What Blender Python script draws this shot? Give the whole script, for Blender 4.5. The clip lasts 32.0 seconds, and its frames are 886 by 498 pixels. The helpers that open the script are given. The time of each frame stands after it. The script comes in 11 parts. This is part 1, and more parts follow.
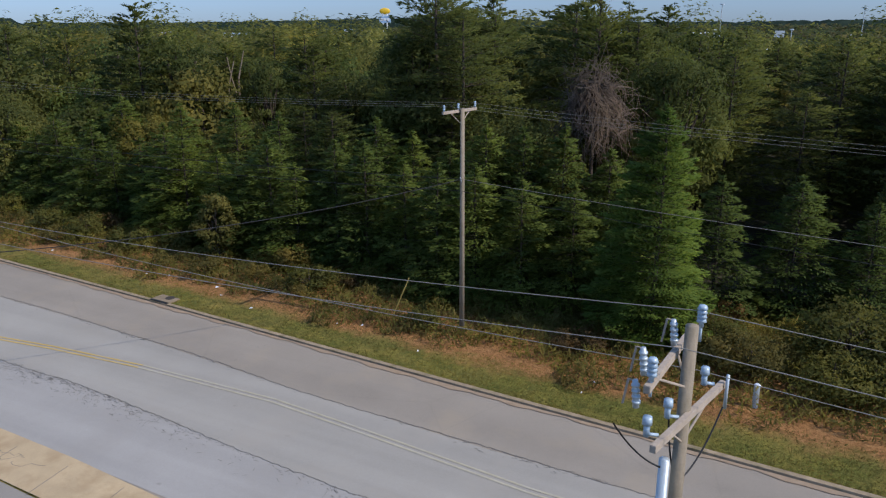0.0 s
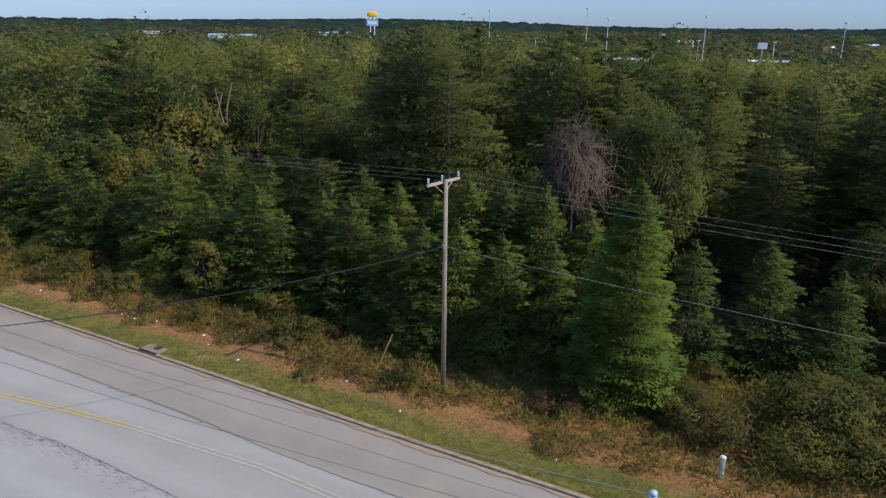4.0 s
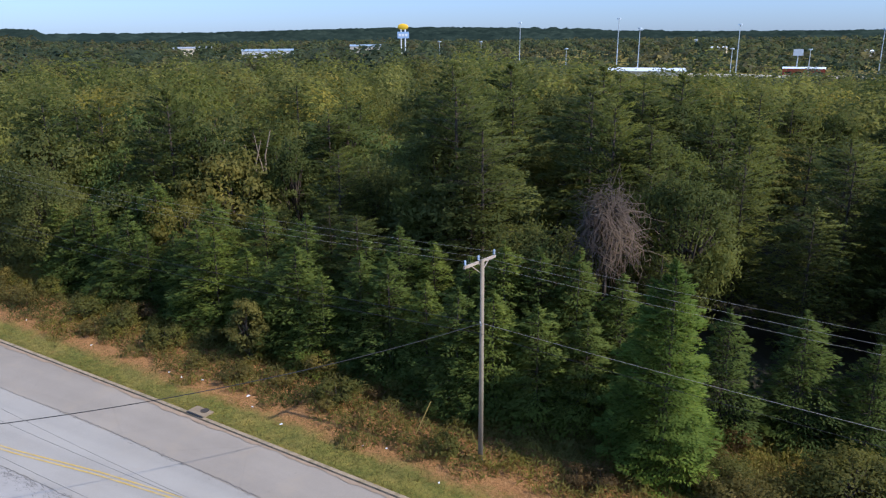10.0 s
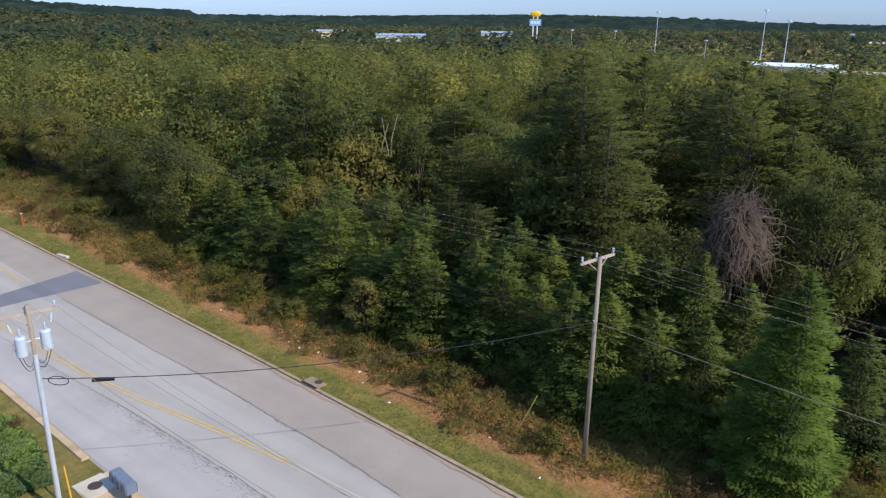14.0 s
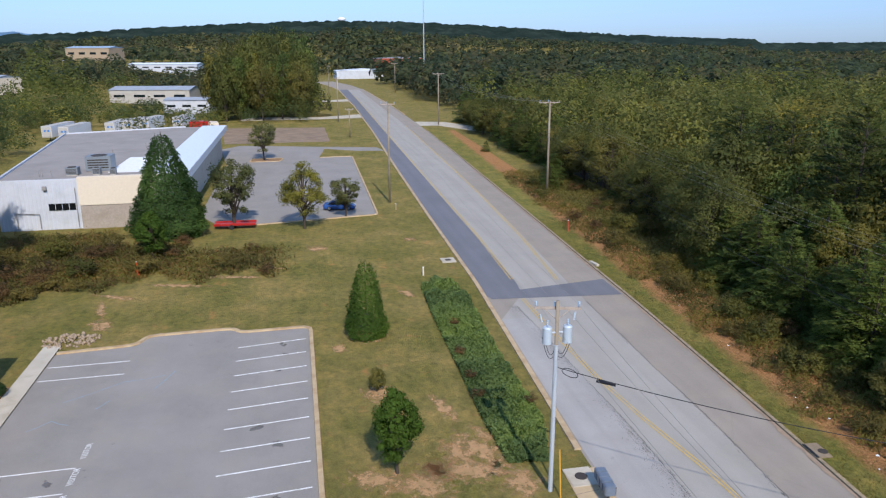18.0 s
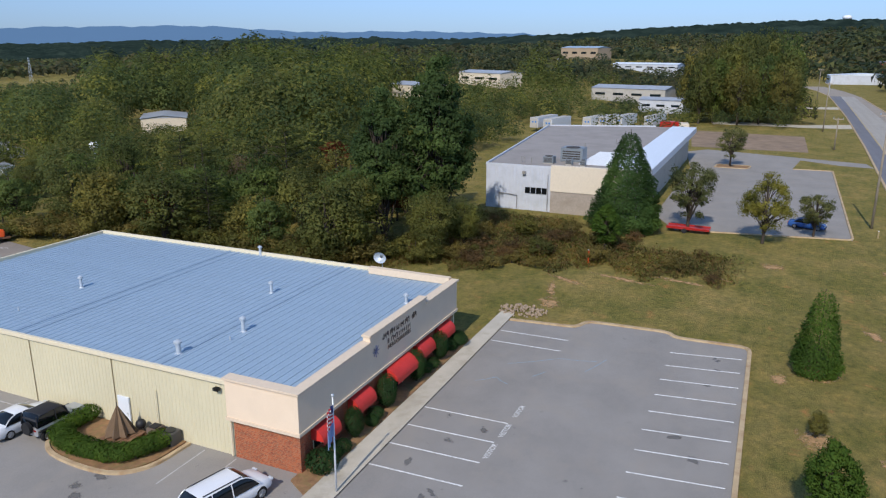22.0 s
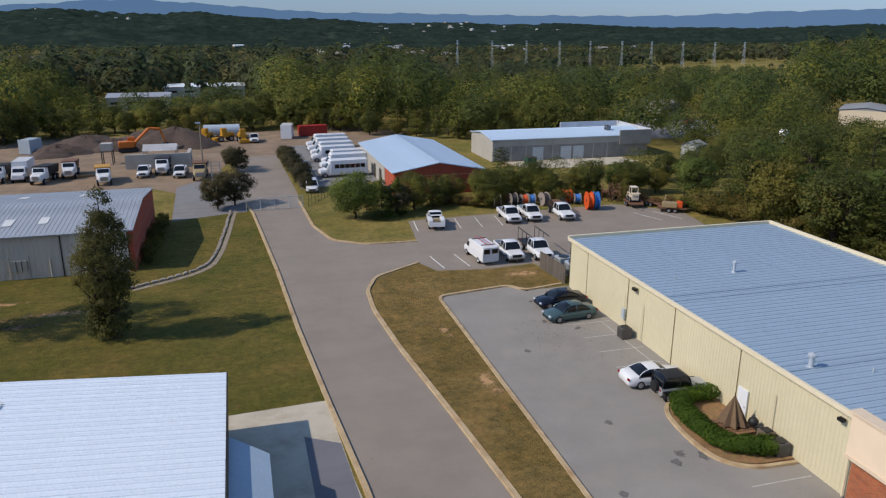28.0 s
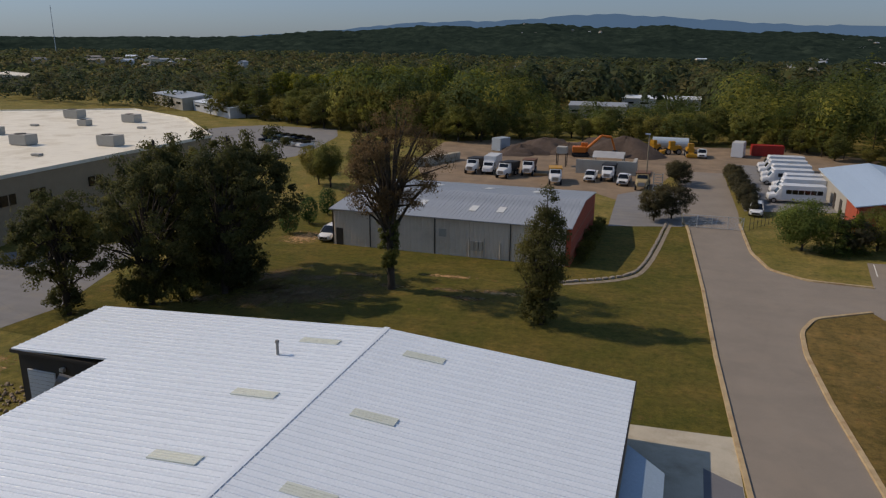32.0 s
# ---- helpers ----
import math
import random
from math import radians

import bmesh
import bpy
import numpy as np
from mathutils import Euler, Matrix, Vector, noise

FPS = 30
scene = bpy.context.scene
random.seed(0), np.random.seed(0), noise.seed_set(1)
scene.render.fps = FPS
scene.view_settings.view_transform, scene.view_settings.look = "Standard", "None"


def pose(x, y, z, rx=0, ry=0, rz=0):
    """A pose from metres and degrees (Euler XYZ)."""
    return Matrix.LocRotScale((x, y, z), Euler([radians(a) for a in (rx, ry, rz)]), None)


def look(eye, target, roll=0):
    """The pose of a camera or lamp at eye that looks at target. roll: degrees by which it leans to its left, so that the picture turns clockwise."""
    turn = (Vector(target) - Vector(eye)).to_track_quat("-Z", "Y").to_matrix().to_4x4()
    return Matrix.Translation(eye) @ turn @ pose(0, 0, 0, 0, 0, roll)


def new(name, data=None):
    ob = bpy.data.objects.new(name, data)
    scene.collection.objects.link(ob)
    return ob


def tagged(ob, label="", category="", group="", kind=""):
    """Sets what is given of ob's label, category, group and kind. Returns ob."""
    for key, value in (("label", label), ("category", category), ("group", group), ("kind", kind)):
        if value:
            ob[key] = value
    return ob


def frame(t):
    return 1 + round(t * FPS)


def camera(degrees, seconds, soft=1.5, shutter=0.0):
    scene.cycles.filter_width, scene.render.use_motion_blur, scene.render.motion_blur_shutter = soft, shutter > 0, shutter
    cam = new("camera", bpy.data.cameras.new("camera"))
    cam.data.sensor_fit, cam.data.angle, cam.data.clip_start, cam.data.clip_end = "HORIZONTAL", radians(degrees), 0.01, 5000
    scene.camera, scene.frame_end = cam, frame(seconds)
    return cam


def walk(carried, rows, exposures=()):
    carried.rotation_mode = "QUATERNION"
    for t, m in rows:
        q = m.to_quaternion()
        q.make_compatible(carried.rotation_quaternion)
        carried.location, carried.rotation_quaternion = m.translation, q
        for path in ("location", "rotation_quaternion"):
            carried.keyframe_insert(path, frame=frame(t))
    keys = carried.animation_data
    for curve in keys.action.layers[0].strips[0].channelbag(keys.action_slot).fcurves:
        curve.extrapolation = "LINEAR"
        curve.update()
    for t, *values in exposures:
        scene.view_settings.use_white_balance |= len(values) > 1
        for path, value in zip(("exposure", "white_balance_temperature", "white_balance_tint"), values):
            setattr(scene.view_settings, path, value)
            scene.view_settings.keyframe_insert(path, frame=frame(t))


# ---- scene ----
cam = camera(62.3, 32.0, soft=1.25)
# seconds, place in metres, yaw, pitch and lean in degrees; x runs along the main road
PATH = [
    (0.0, 0.00, -0.00, 15.76, 27.20, -16.82, -0.27),
    (0.5, 0.01, 0.01, 16.13, 26.47, -17.26, 0.05),
    (1.0, -0.00, 0.01, 16.52, 26.54, -16.72, 0.04),
    (1.5, 0.00, -0.03, 16.95, 26.46, -15.99, 0.33),
    (2.0, 0.02, -0.06, 17.38, 26.21, -16.90, 0.73),
    (2.5, 0.06, -0.10, 17.85, 25.83, -16.99, 0.91),
    (3.0, 0.12, -0.11, 18.34, 25.81, -16.84, 1.01),
    (3.5, 0.20, -0.15, 18.84, 25.88, -16.80, 0.84),
    (5.5, 0.17, -0.26, 20.90, 26.11, -17.13, 0.70),
    (6.0, 0.15, -0.26, 21.41, 26.21, -16.59, 0.90),
    (6.5, 0.11, -0.23, 21.97, 26.56, -16.32, 0.70),
    (7.0, 0.10, -0.23, 22.56, 26.87, -15.78, 0.41),
    (7.5, 0.08, -0.22, 23.05, 27.16, -15.83, 0.28),
    (8.0, 0.06, -0.23, 23.28, 27.51, -16.43, 0.20),
    (8.5, 0.02, -0.27, 23.27, 27.73, -16.19, 0.64),
    (9.0, -0.00, -0.29, 23.29, 28.18, -15.81, 0.37),
    (9.5, -0.06, -0.28, 23.29, 28.41, -16.11, -0.23),
    (10.0, -0.11, -0.26, 23.28, 28.53, -16.42, -0.37),
    (10.5, -0.14, -0.24, 23.31, 28.51, -16.59, -0.49),
    (11.0, -0.13, -0.24, 23.35, 28.36, -16.80, -0.35),
    (11.5, -0.14, -0.25, 23.37, 28.33, -16.91, 0.12),
    (12.0, -0.15, -0.24, 23.39, 28.58, -17.15, -0.03),
    (12.5, -0.13, -0.25, 23.39, 28.61, -17.28, 0.20),
    (13.0, -0.13, -0.22, 23.39, 29.05, -17.29, 0.19),
    (13.5, -0.16, -0.16, 23.41, 32.05, -17.33, 0.72),
    (14.0, -0.16, -0.18, 23.40, 38.03, -17.41, 0.84),
    (14.5, -0.11, -0.25, 23.40, 44.63, -17.25, 0.69),
    (15.0, -0.06, -0.28, 23.41, 51.29, -17.18, 0.57),
    (15.5, -0.06, -0.28, 23.42, 56.71, -16.64, 0.38),
    (17.5, 0.01, -0.26, 23.50, 74.74, -15.79, 0.01),
    (18.0, 0.01, -0.27, 23.53, 78.80, -15.51, -0.19),
    (18.5, -0.01, -0.30, 23.54, 82.69, -15.30, 0.01),
    (19.0, -0.01, -0.33, 23.54, 87.34, -15.08, 0.05),
    (19.5, 0.02, -0.36, 23.55, 91.92, -15.13, -0.00),
    (20.0, 0.04, -0.36, 23.57, 96.66, -15.09, 0.01),
    (20.5, 0.02, -0.36, 23.61, 101.07, -15.03, 0.22),
    (21.0, -0.01, -0.36, 23.63, 105.40, -14.94, 0.20),
    (21.5, -0.03, -0.34, 23.63, 109.82, -15.06, 0.14),
    (22.0, -0.03, -0.34, 23.65, 114.00, -15.47, 0.16),
    (22.5, -0.02, -0.35, 23.69, 118.29, -15.31, 0.24),
    (23.0, -0.05, -0.37, 23.69, 122.61, -15.09, 0.24),
    (23.5, -0.07, -0.40, 23.69, 126.73, -15.04, 0.19),
    (24.0, -0.07, -0.43, 23.67, 130.73, -14.94, 0.43),
    (24.5, -0.07, -0.42, 23.70, 134.73, -15.07, 0.46),
    (25.0, -0.09, -0.44, 23.76, 138.98, -15.37, 0.51),
    (25.5, -0.16, -0.47, 23.80, 143.38, -15.58, 0.47),
    (27.5, -0.55, -0.53, 24.13, 159.98, -16.45, 0.25),
    (28.0, -0.57, -0.56, 24.17, 164.40, -16.76, 0.16),
    (28.5, -0.56, -0.55, 24.20, 168.85, -16.47, 0.31),
    (29.0, -0.52, -0.52, 24.19, 173.18, -16.42, 0.33),
    (29.5, -0.47, -0.54, 24.15, 177.35, -16.32, 0.30),
    (30.0, -0.40, -0.56, 24.09, 181.58, -16.15, 0.36),
    (30.5, -0.38, -0.56, 24.08, 185.79, -16.13, 0.27),
    (31.0, -0.37, -0.56, 24.09, 190.04, -15.91, 0.21),
    (31.5, -0.37, -0.51, 24.12, 194.15, -15.97, 0.38),
    (32.0, -0.37, -0.46, 24.18, 198.25, -15.95, 0.36),
]
walk(cam, [(t, pose(x, y, z, 90 + pitch, 0, yaw) @ pose(0, 0, 0, 0, 0, lean)) for t, x, y, z, yaw, pitch, lean in PATH],
     exposures=[(0.0, 0.42, 6550, 13), (6.0, 0.76, 6450, 14), (12.0, 0.95, 6250, 15), (15.3, 0.86, 6600, 15), (19.0, 0.6, 6350, 13), (23.0, 0.38, 6450, 12), (28.0, 0.26, 7000, 13), (30.0, 0.05, 7800, 14), (32.0, -0.24, 8000, 14)])

# ---- light: a clear autumn sky with a low morning sun over the far end of the main road ----
SUN_WAY = Vector((1.0, 0.05, 0.88)).normalized()
world = bpy.data.worlds.new("sky")
scene.world = world
world.use_nodes = True
wn = world.node_tree.nodes
sky = wn.new("ShaderNodeTexSky")
sky.sky_type = "NISHITA"
sky.sun_disc = False
sky.sun_elevation = math.asin(SUN_WAY.z)
sky.sun_rotation = math.atan2(SUN_WAY.x, SUN_WAY.y)
sky.altitude, sky.air_density, sky.dust_density, sky.ozone_density = 250, 1.0, 0.1, 4.0
wn["Background"].inputs["Strength"].default_value = 0.15
# the haze-free blue of this sky reaches down to the horizon
tc_sky, sep_sky, grad = wn.new("ShaderNodeTexCoord"), wn.new("ShaderNodeSeparateXYZ"), wn.new("ShaderNodeValToRGB")
grad.color_ramp.elements[0].position, grad.color_ramp.elements[0].color = 0.0, (0.2, 0.285, 0.5, 1)
grad.color_ramp.elements[1].position, grad.color_ramp.elements[1].color = 0.35, (1.0, 1.0, 1.0, 1)
tint = wn.new("ShaderNodeMix")
tint.data_type, tint.blend_type = "RGBA", "MULTIPLY"
tint.inputs[0].default_value = 1.0
for a_, b_ in ((tc_sky.outputs["Generated"], sep_sky.inputs[0]), (sep_sky.outputs[2], grad.inputs[0]), (grad.outputs[0], tint.inputs[7]), (sky.outputs[0], tint.inputs[6]), (tint.outputs[2], wn["Background"].inputs["Color"])):
    world.node_tree.links.new(a_, b_)
sun = new("sun", bpy.data.lights.new("sun", "SUN"))
sun.data.energy, sun.data.angle, sun.data.color = 3.0, radians(0.6), (1.0, 0.93, 0.83)
sun.matrix_world = look(SUN_WAY * 200, (0, 0, 0))

# ---- helpers for materials and meshes ----
def rgb(h):
    v = [int(h[i:i + 2], 16) / 255 for i in (0, 2, 4)]
    return tuple((c / 12.92 if c <= 0.04045 else ((c + 0.055) / 1.055) ** 2.4) for c in v) + (1.0,)


def node(nt, kind, **inputs):
    n = nt.nodes.new("ShaderNode" + kind)
    for k, v in inputs.items():
        n.inputs[k.replace("_", " ")].default_value = v
    return n


def ramp(nt, fac, stops):
    r = nt.nodes.new("ShaderNodeValToRGB")
    while len(r.color_ramp.elements) < len(stops):
        r.color_ramp.elements.new(0.5)
    for e, (p, c) in zip(r.color_ramp.elements, stops):
        e.position, e.color = p, c
    nt.links.new(fac, r.inputs[0])
    return r.outputs[0]


def noise_at(nt, scale, detail=4.0, rough=0.55, coords="Object", stretch=None):
    tc = nt.nodes.new("ShaderNodeTexCoord")
    src = tc.outputs[coords]
    if stretch:
        mp = nt.nodes.new("ShaderNodeMapping")
        mp.inputs["Scale"].default_value = stretch
        nt.links.new(src, mp.inputs[0])
        src = mp.outputs[0]
    n = node(nt, "TexNoise", Scale=scale, Detail=detail, Roughness=rough)
    nt.links.new(src, n.inputs["Vector"])
    return n.outputs[0]


def mix(nt, fac, a, b, mode="MIX"):
    m = nt.nodes.new("ShaderNodeMix")
    m.data_type, m.blend_type = "RGBA", mode
    for sock, v in ((m.inputs[0], fac), (m.inputs[6], a), (m.inputs[7], b)):
        if isinstance(v, (int, float, tuple)):
            sock.default_value = v
        else:
            nt.links.new(v, sock)
    return m.outputs[2]


def bump(nt, height, strength=0.3, distance=0.02):
    b = node(nt, "Bump", Strength=strength, Distance=distance)
    nt.links.new(height, b.inputs["Height"])
    return b.outputs[0]


def material(name, color, rough=0.7, metal=0.0, vary=0.12, scale=3.0, fine=40.0, relief=0.15, dirt=None, dirt_scale=0.4, coords="Object", stretch=None, spread=0.0):
    """A surface with fine grain, broad blotches and, if dirt is given, stains of that colour."""
    m = bpy.data.materials.new(name)
    m.use_nodes = True
    nt = m.node_tree
    p = nt.nodes["Principled BSDF"]
    c = color if isinstance(color, tuple) else rgb(color)
    lo = tuple(x * (1 - vary) for x in c[:3]) + (1,)
    hi = tuple(min(1, x * (1 + vary)) for x in c[:3]) + (1,)
    col = ramp(nt, noise_at(nt, scale, 5, 0.6, coords, stretch), [(0.3, lo), (0.7, hi)])
    grain = noise_at(nt, fine, 3, 0.6, coords)
    col = mix(nt, 0.25, col, ramp(nt, grain, [(0.3, tuple(x * 0.7 for x in c[:3]) + (1,)), (0.7, tuple(min(1, x * 1.25) for x in c[:3]) + (1,))]))
    if dirt:
        f = ramp(nt, noise_at(nt, dirt_scale, 6, 0.65, coords), [(0.48, (0, 0, 0, 1)), (0.72, (0.75, 0.75, 0.75, 1))])
        col = mix(nt, f, col, dirt if isinstance(dirt, tuple) else rgb(dirt))
    if spread:
        oi = nt.nodes.new("ShaderNodeObjectInfo")
        col = mix(nt, 1.0, col, ramp(nt, oi.outputs["Random"], [(0, (1 - spread,) * 3 + (1,)), (1, (1, 1, 1, 1))]), "MULTIPLY")
    nt.links.new(col, p.inputs["Base Color"])
    p.inputs["Roughness"].default_value, p.inputs["Metallic"].default_value = rough, metal
    if relief:
        nt.links.new(bump(nt, grain, relief, 0.03), p.inputs["Normal"])
    return m


def leaf_material(name, dark, mid, light, hue=0.0):
    """Leaves: each leaf takes its own shade, each plant its own tone, and light passes through a little."""
    m = bpy.data.materials.new(name)
    m.use_nodes = True
    nt = m.node_tree
    p = nt.nodes["Principled BSDF"]
    geo = nt.nodes.new("ShaderNodeNewGeometry")
    oi = nt.nodes.new("ShaderNodeObjectInfo")
    d_, m_, l_ = [(c[0] * 1.17, c[1] * 1.1, c[2] * 1.07, 1.0) for c in (rgb(dark), rgb(mid), rgb(light))]
    half = lambda u: tuple(0.35 * a + 0.65 * b for a, b in zip(u, m_))
    col = ramp(nt, geo.outputs["Random Per Island"], [(0.0, half(d_)), (0.55, m_), (1.0, half(l_))])
    tone = ramp(nt, oi.outputs["Random"], [(0.0, (0.66, 0.72, 0.7, 1)), (0.5, (1, 1, 1, 1)), (1.0, (1.25, 1.2, 1.0, 1))])
    col = mix(nt, 0.8, col, tone, "MULTIPLY")
    blot = ramp(nt, noise_at(nt, 0.5, 3, 0.5), [(0.3, (0.75, 0.78, 0.75, 1)), (0.7, (1.22, 1.18, 1.05, 1))])
    col = mix(nt, 0.7, col, blot, "MULTIPLY")
    broad = ramp(nt, noise_at(nt, 0.12, 1, 0.5), [(0.36, (0.55, 0.62, 0.64, 1)), (0.5, (1, 1, 1, 1)), (0.64, (1.4, 1.32, 1.02, 1))])
    col = mix(nt, 0.8, col, broad, "MULTIPLY")
    nt.links.new(col, p.inputs["Base Color"])
    p.inputs["Roughness"].default_value = 0.75
    p.inputs["Specular IOR Level"].default_value = 0.2
    tr = nt.nodes.new("ShaderNodeBsdfTranslucent")
    nt.links.new(col, tr.inputs["Color"])
    ms = nt.nodes.new("ShaderNodeMixShader")
    ms.inputs[0].default_value = 0.56
    nt.links.new(p.outputs[0], ms.inputs[1])
    nt.links.new(tr.outputs[0], ms.inputs[2])
    nt.links.new(ms.outputs[0], nt.nodes["Material Output"].inputs["Surface"])
    return m


def thing(name, x=0.0, y=0.0, z=0.0, turn=0.0, label="", category="", group="", kind=""):
    ob = new(name)
    ob.empty_display_size = 0.3
    ob.matrix_world = pose(x, y, z, 0, 0, turn)
    return tagged(ob, label, category, group, kind)


def finish(name, bm, mat, smooth=False):
    me = bpy.data.meshes.new(name)
    bm.to_mesh(me)
    bm.free()
    for m in (mat if isinstance(mat, (list, tuple)) else [mat]):
        me.materials.append(m)
    if smooth:
        me.polygons.foreach_set("use_smooth", [True] * len(me.polygons))
    return me


def part(name, bm, mat, parent=None, label="", smooth=False, **tags):
    ob = new(name, bm if isinstance(bm, bpy.types.Mesh) else finish(name, bm, mat, smooth))
    if parent:
        ob.parent = parent
    return tagged(ob, label, **tags)


def raw_mesh(name, verts, faces, mat, smooth=False, index=None, normals=None):
    """A mesh straight from arrays: verts (n, 3), faces (m, 3 or 4)."""
    verts, faces = np.asarray(verts, np.float32), np.asarray(faces, np.int32)
    me = bpy.data.meshes.new(name)
    k = faces.shape[1]
    me.vertices.add(len(verts))
    me.vertices.foreach_set("co", verts.ravel())
    me.loops.add(faces.size)
    me.loops.foreach_set("vertex_index", faces.ravel())
    me.polygons.add(len(faces))
    me.polygons.foreach_set("loop_start", np.arange(0, faces.size, k, dtype=np.int32))
    for m in (mat if isinstance(mat, (list, tuple)) else [mat]):
        me.materials.append(m)
    if index is not None:
        me.polygons.foreach_set("material_index", np.asarray(index, np.int32))
    if smooth:
        me.polygons.foreach_set("use_smooth", np.ones(len(faces), bool))
    me.update(calc_edges=True)
    if normals is not None:
        me.polygons.foreach_set("use_smooth", np.ones(len(faces), bool))
        me.normals_split_custom_set_from_vertices(np.asarray(normals, np.float32).tolist())
    return me


def box(bm, x0, x1, y0, y1, z0, z1, bev=0.0, m=None):
    r = bmesh.ops.create_cube(bm, size=1.0, matrix=Matrix.Translation(((x0 + x1) / 2, (y0 + y1) / 2, (z0 + z1) / 2)) @ Matrix.Diagonal((x1 - x0, y1 - y0, z1 - z0, 1)))
    vs = r["verts"]
    if bev:
        es = list({e for v in vs for e in v.link_edges})
        vs = bmesh.ops.bevel(bm, geom=es, offset=bev, segments=2, affect="EDGES")["verts"]
    if m is not None:
        bmesh.ops.transform(bm, matrix=m, verts=vs)
    return vs


def rod(bm, a, b, r0, r1=None, n=10, caps=True):
    a, b = Vector(a), Vector(b)
    d = b - a
    m = Matrix.Translation((a + b) / 2) @ d.to_track_quat("Z", "Y").to_matrix().to_4x4()
    return bmesh.ops.create_cone(bm, cap_ends=caps, segments=n, radius1=r0, radius2=r0 if r1 is None else r1, depth=d.length, matrix=m)["verts"]


def poly(bm, pts, z=0.0):
    f = bm.faces.new([bm.verts.new((*p, z) if len(p) == 2 else p) for p in pts])
    return f


def prism(bm, pts, z0, z1):
    """A plate with the outline pts, from z0 to z1."""
    lo = [bm.verts.new((x, y, z0)) for x, y in pts]
    hi = [bm.verts.new((x, y, z1)) for x, y in pts]
    n = len(pts)
    fs = [bm.faces.new(hi), bm.faces.new(lo[::-1])]
    fs += [bm.faces.new((lo[i], lo[(i + 1) % n], hi[(i + 1) % n], hi[i])) for i in range(n)]
    bmesh.ops.recalc_face_normals(bm, faces=fs)
    return lo + hi


def bar_box(name, parent, mat, x0, x1, y0, y1, z0, z1, bev=0.0, label=""):
    bm = bmesh.new()
    box(bm, x0, x1, y0, y1, z0, z1, bev)
    return part(name, bm, mat, parent, label)


def smooth_line(pts, closed=False, rounds=2):
    """Rounds the corners of a line by cutting them."""
    pts = [Vector(p) for p in pts]
    for _ in range(rounds):
        out = [] if closed else [pts[0]]
        n = len(pts)
        for i in range(n if closed else n - 1):
            a, b = pts[i], pts[(i + 1) % n]
            out += [a.lerp(b, 0.25), a.lerp(b, 0.75)]
        pts = out + ([] if closed else [pts[-1]])
    return pts


def rounded(pts, reach=1.2):
    """A line whose corners are rounded over a short reach, so that long straight runs stay where they are."""
    pts = [Vector(p) for p in pts]
    out = [pts[0]]
    for a, b, c in zip(pts, pts[1:], pts[2:]):
        ra, rc = min(reach, (a - b).length * 0.45), min(reach, (c - b).length * 0.45)
        p, q = b + (a - b).normalized() * ra, b + (c - b).normalized() * rc
        out += [(1 - u) ** 2 * p + 2 * u * (1 - u) * b + u * u * q for u in (0, 0.25, 0.5, 0.75, 1)]
    return out + [pts[-1]]


def strip(bm, pts, width, z0, z1, closed=False):
    """A kerb or band of that width along a line, from z0 up to z1."""
    pts = [Vector((p[0], p[1])) for p in pts]
    n = len(pts)
    ring = []
    for i, p in enumerate(pts):
        a = pts[i - 1] if (closed or i > 0) else p
        b = pts[(i + 1) % n] if (closed or i < n - 1) else p
        d = (b - a).normalized()
        s = Vector((-d.y, d.x)) * width / 2
        ring.append([bm.verts.new((q.x, q.y, z)) for q, z in ((p - s, z0), (p - s * 0.85, z1), (p + s * 0.85, z1), (p + s, z0))])
    for i in range(n if closed else n - 1):
        a, b = ring[i], ring[(i + 1) % n]
        for k in range(3):
            bm.faces.new((a[k], b[k], b[k + 1], a[k + 1]))
    if not closed:
        bm.faces.new(ring[0]), bm.faces.new(ring[-1][::-1])


def between(x, table):
    xs, ys = zip(*sorted(table))
    return float(np.interp(x, xs, ys))

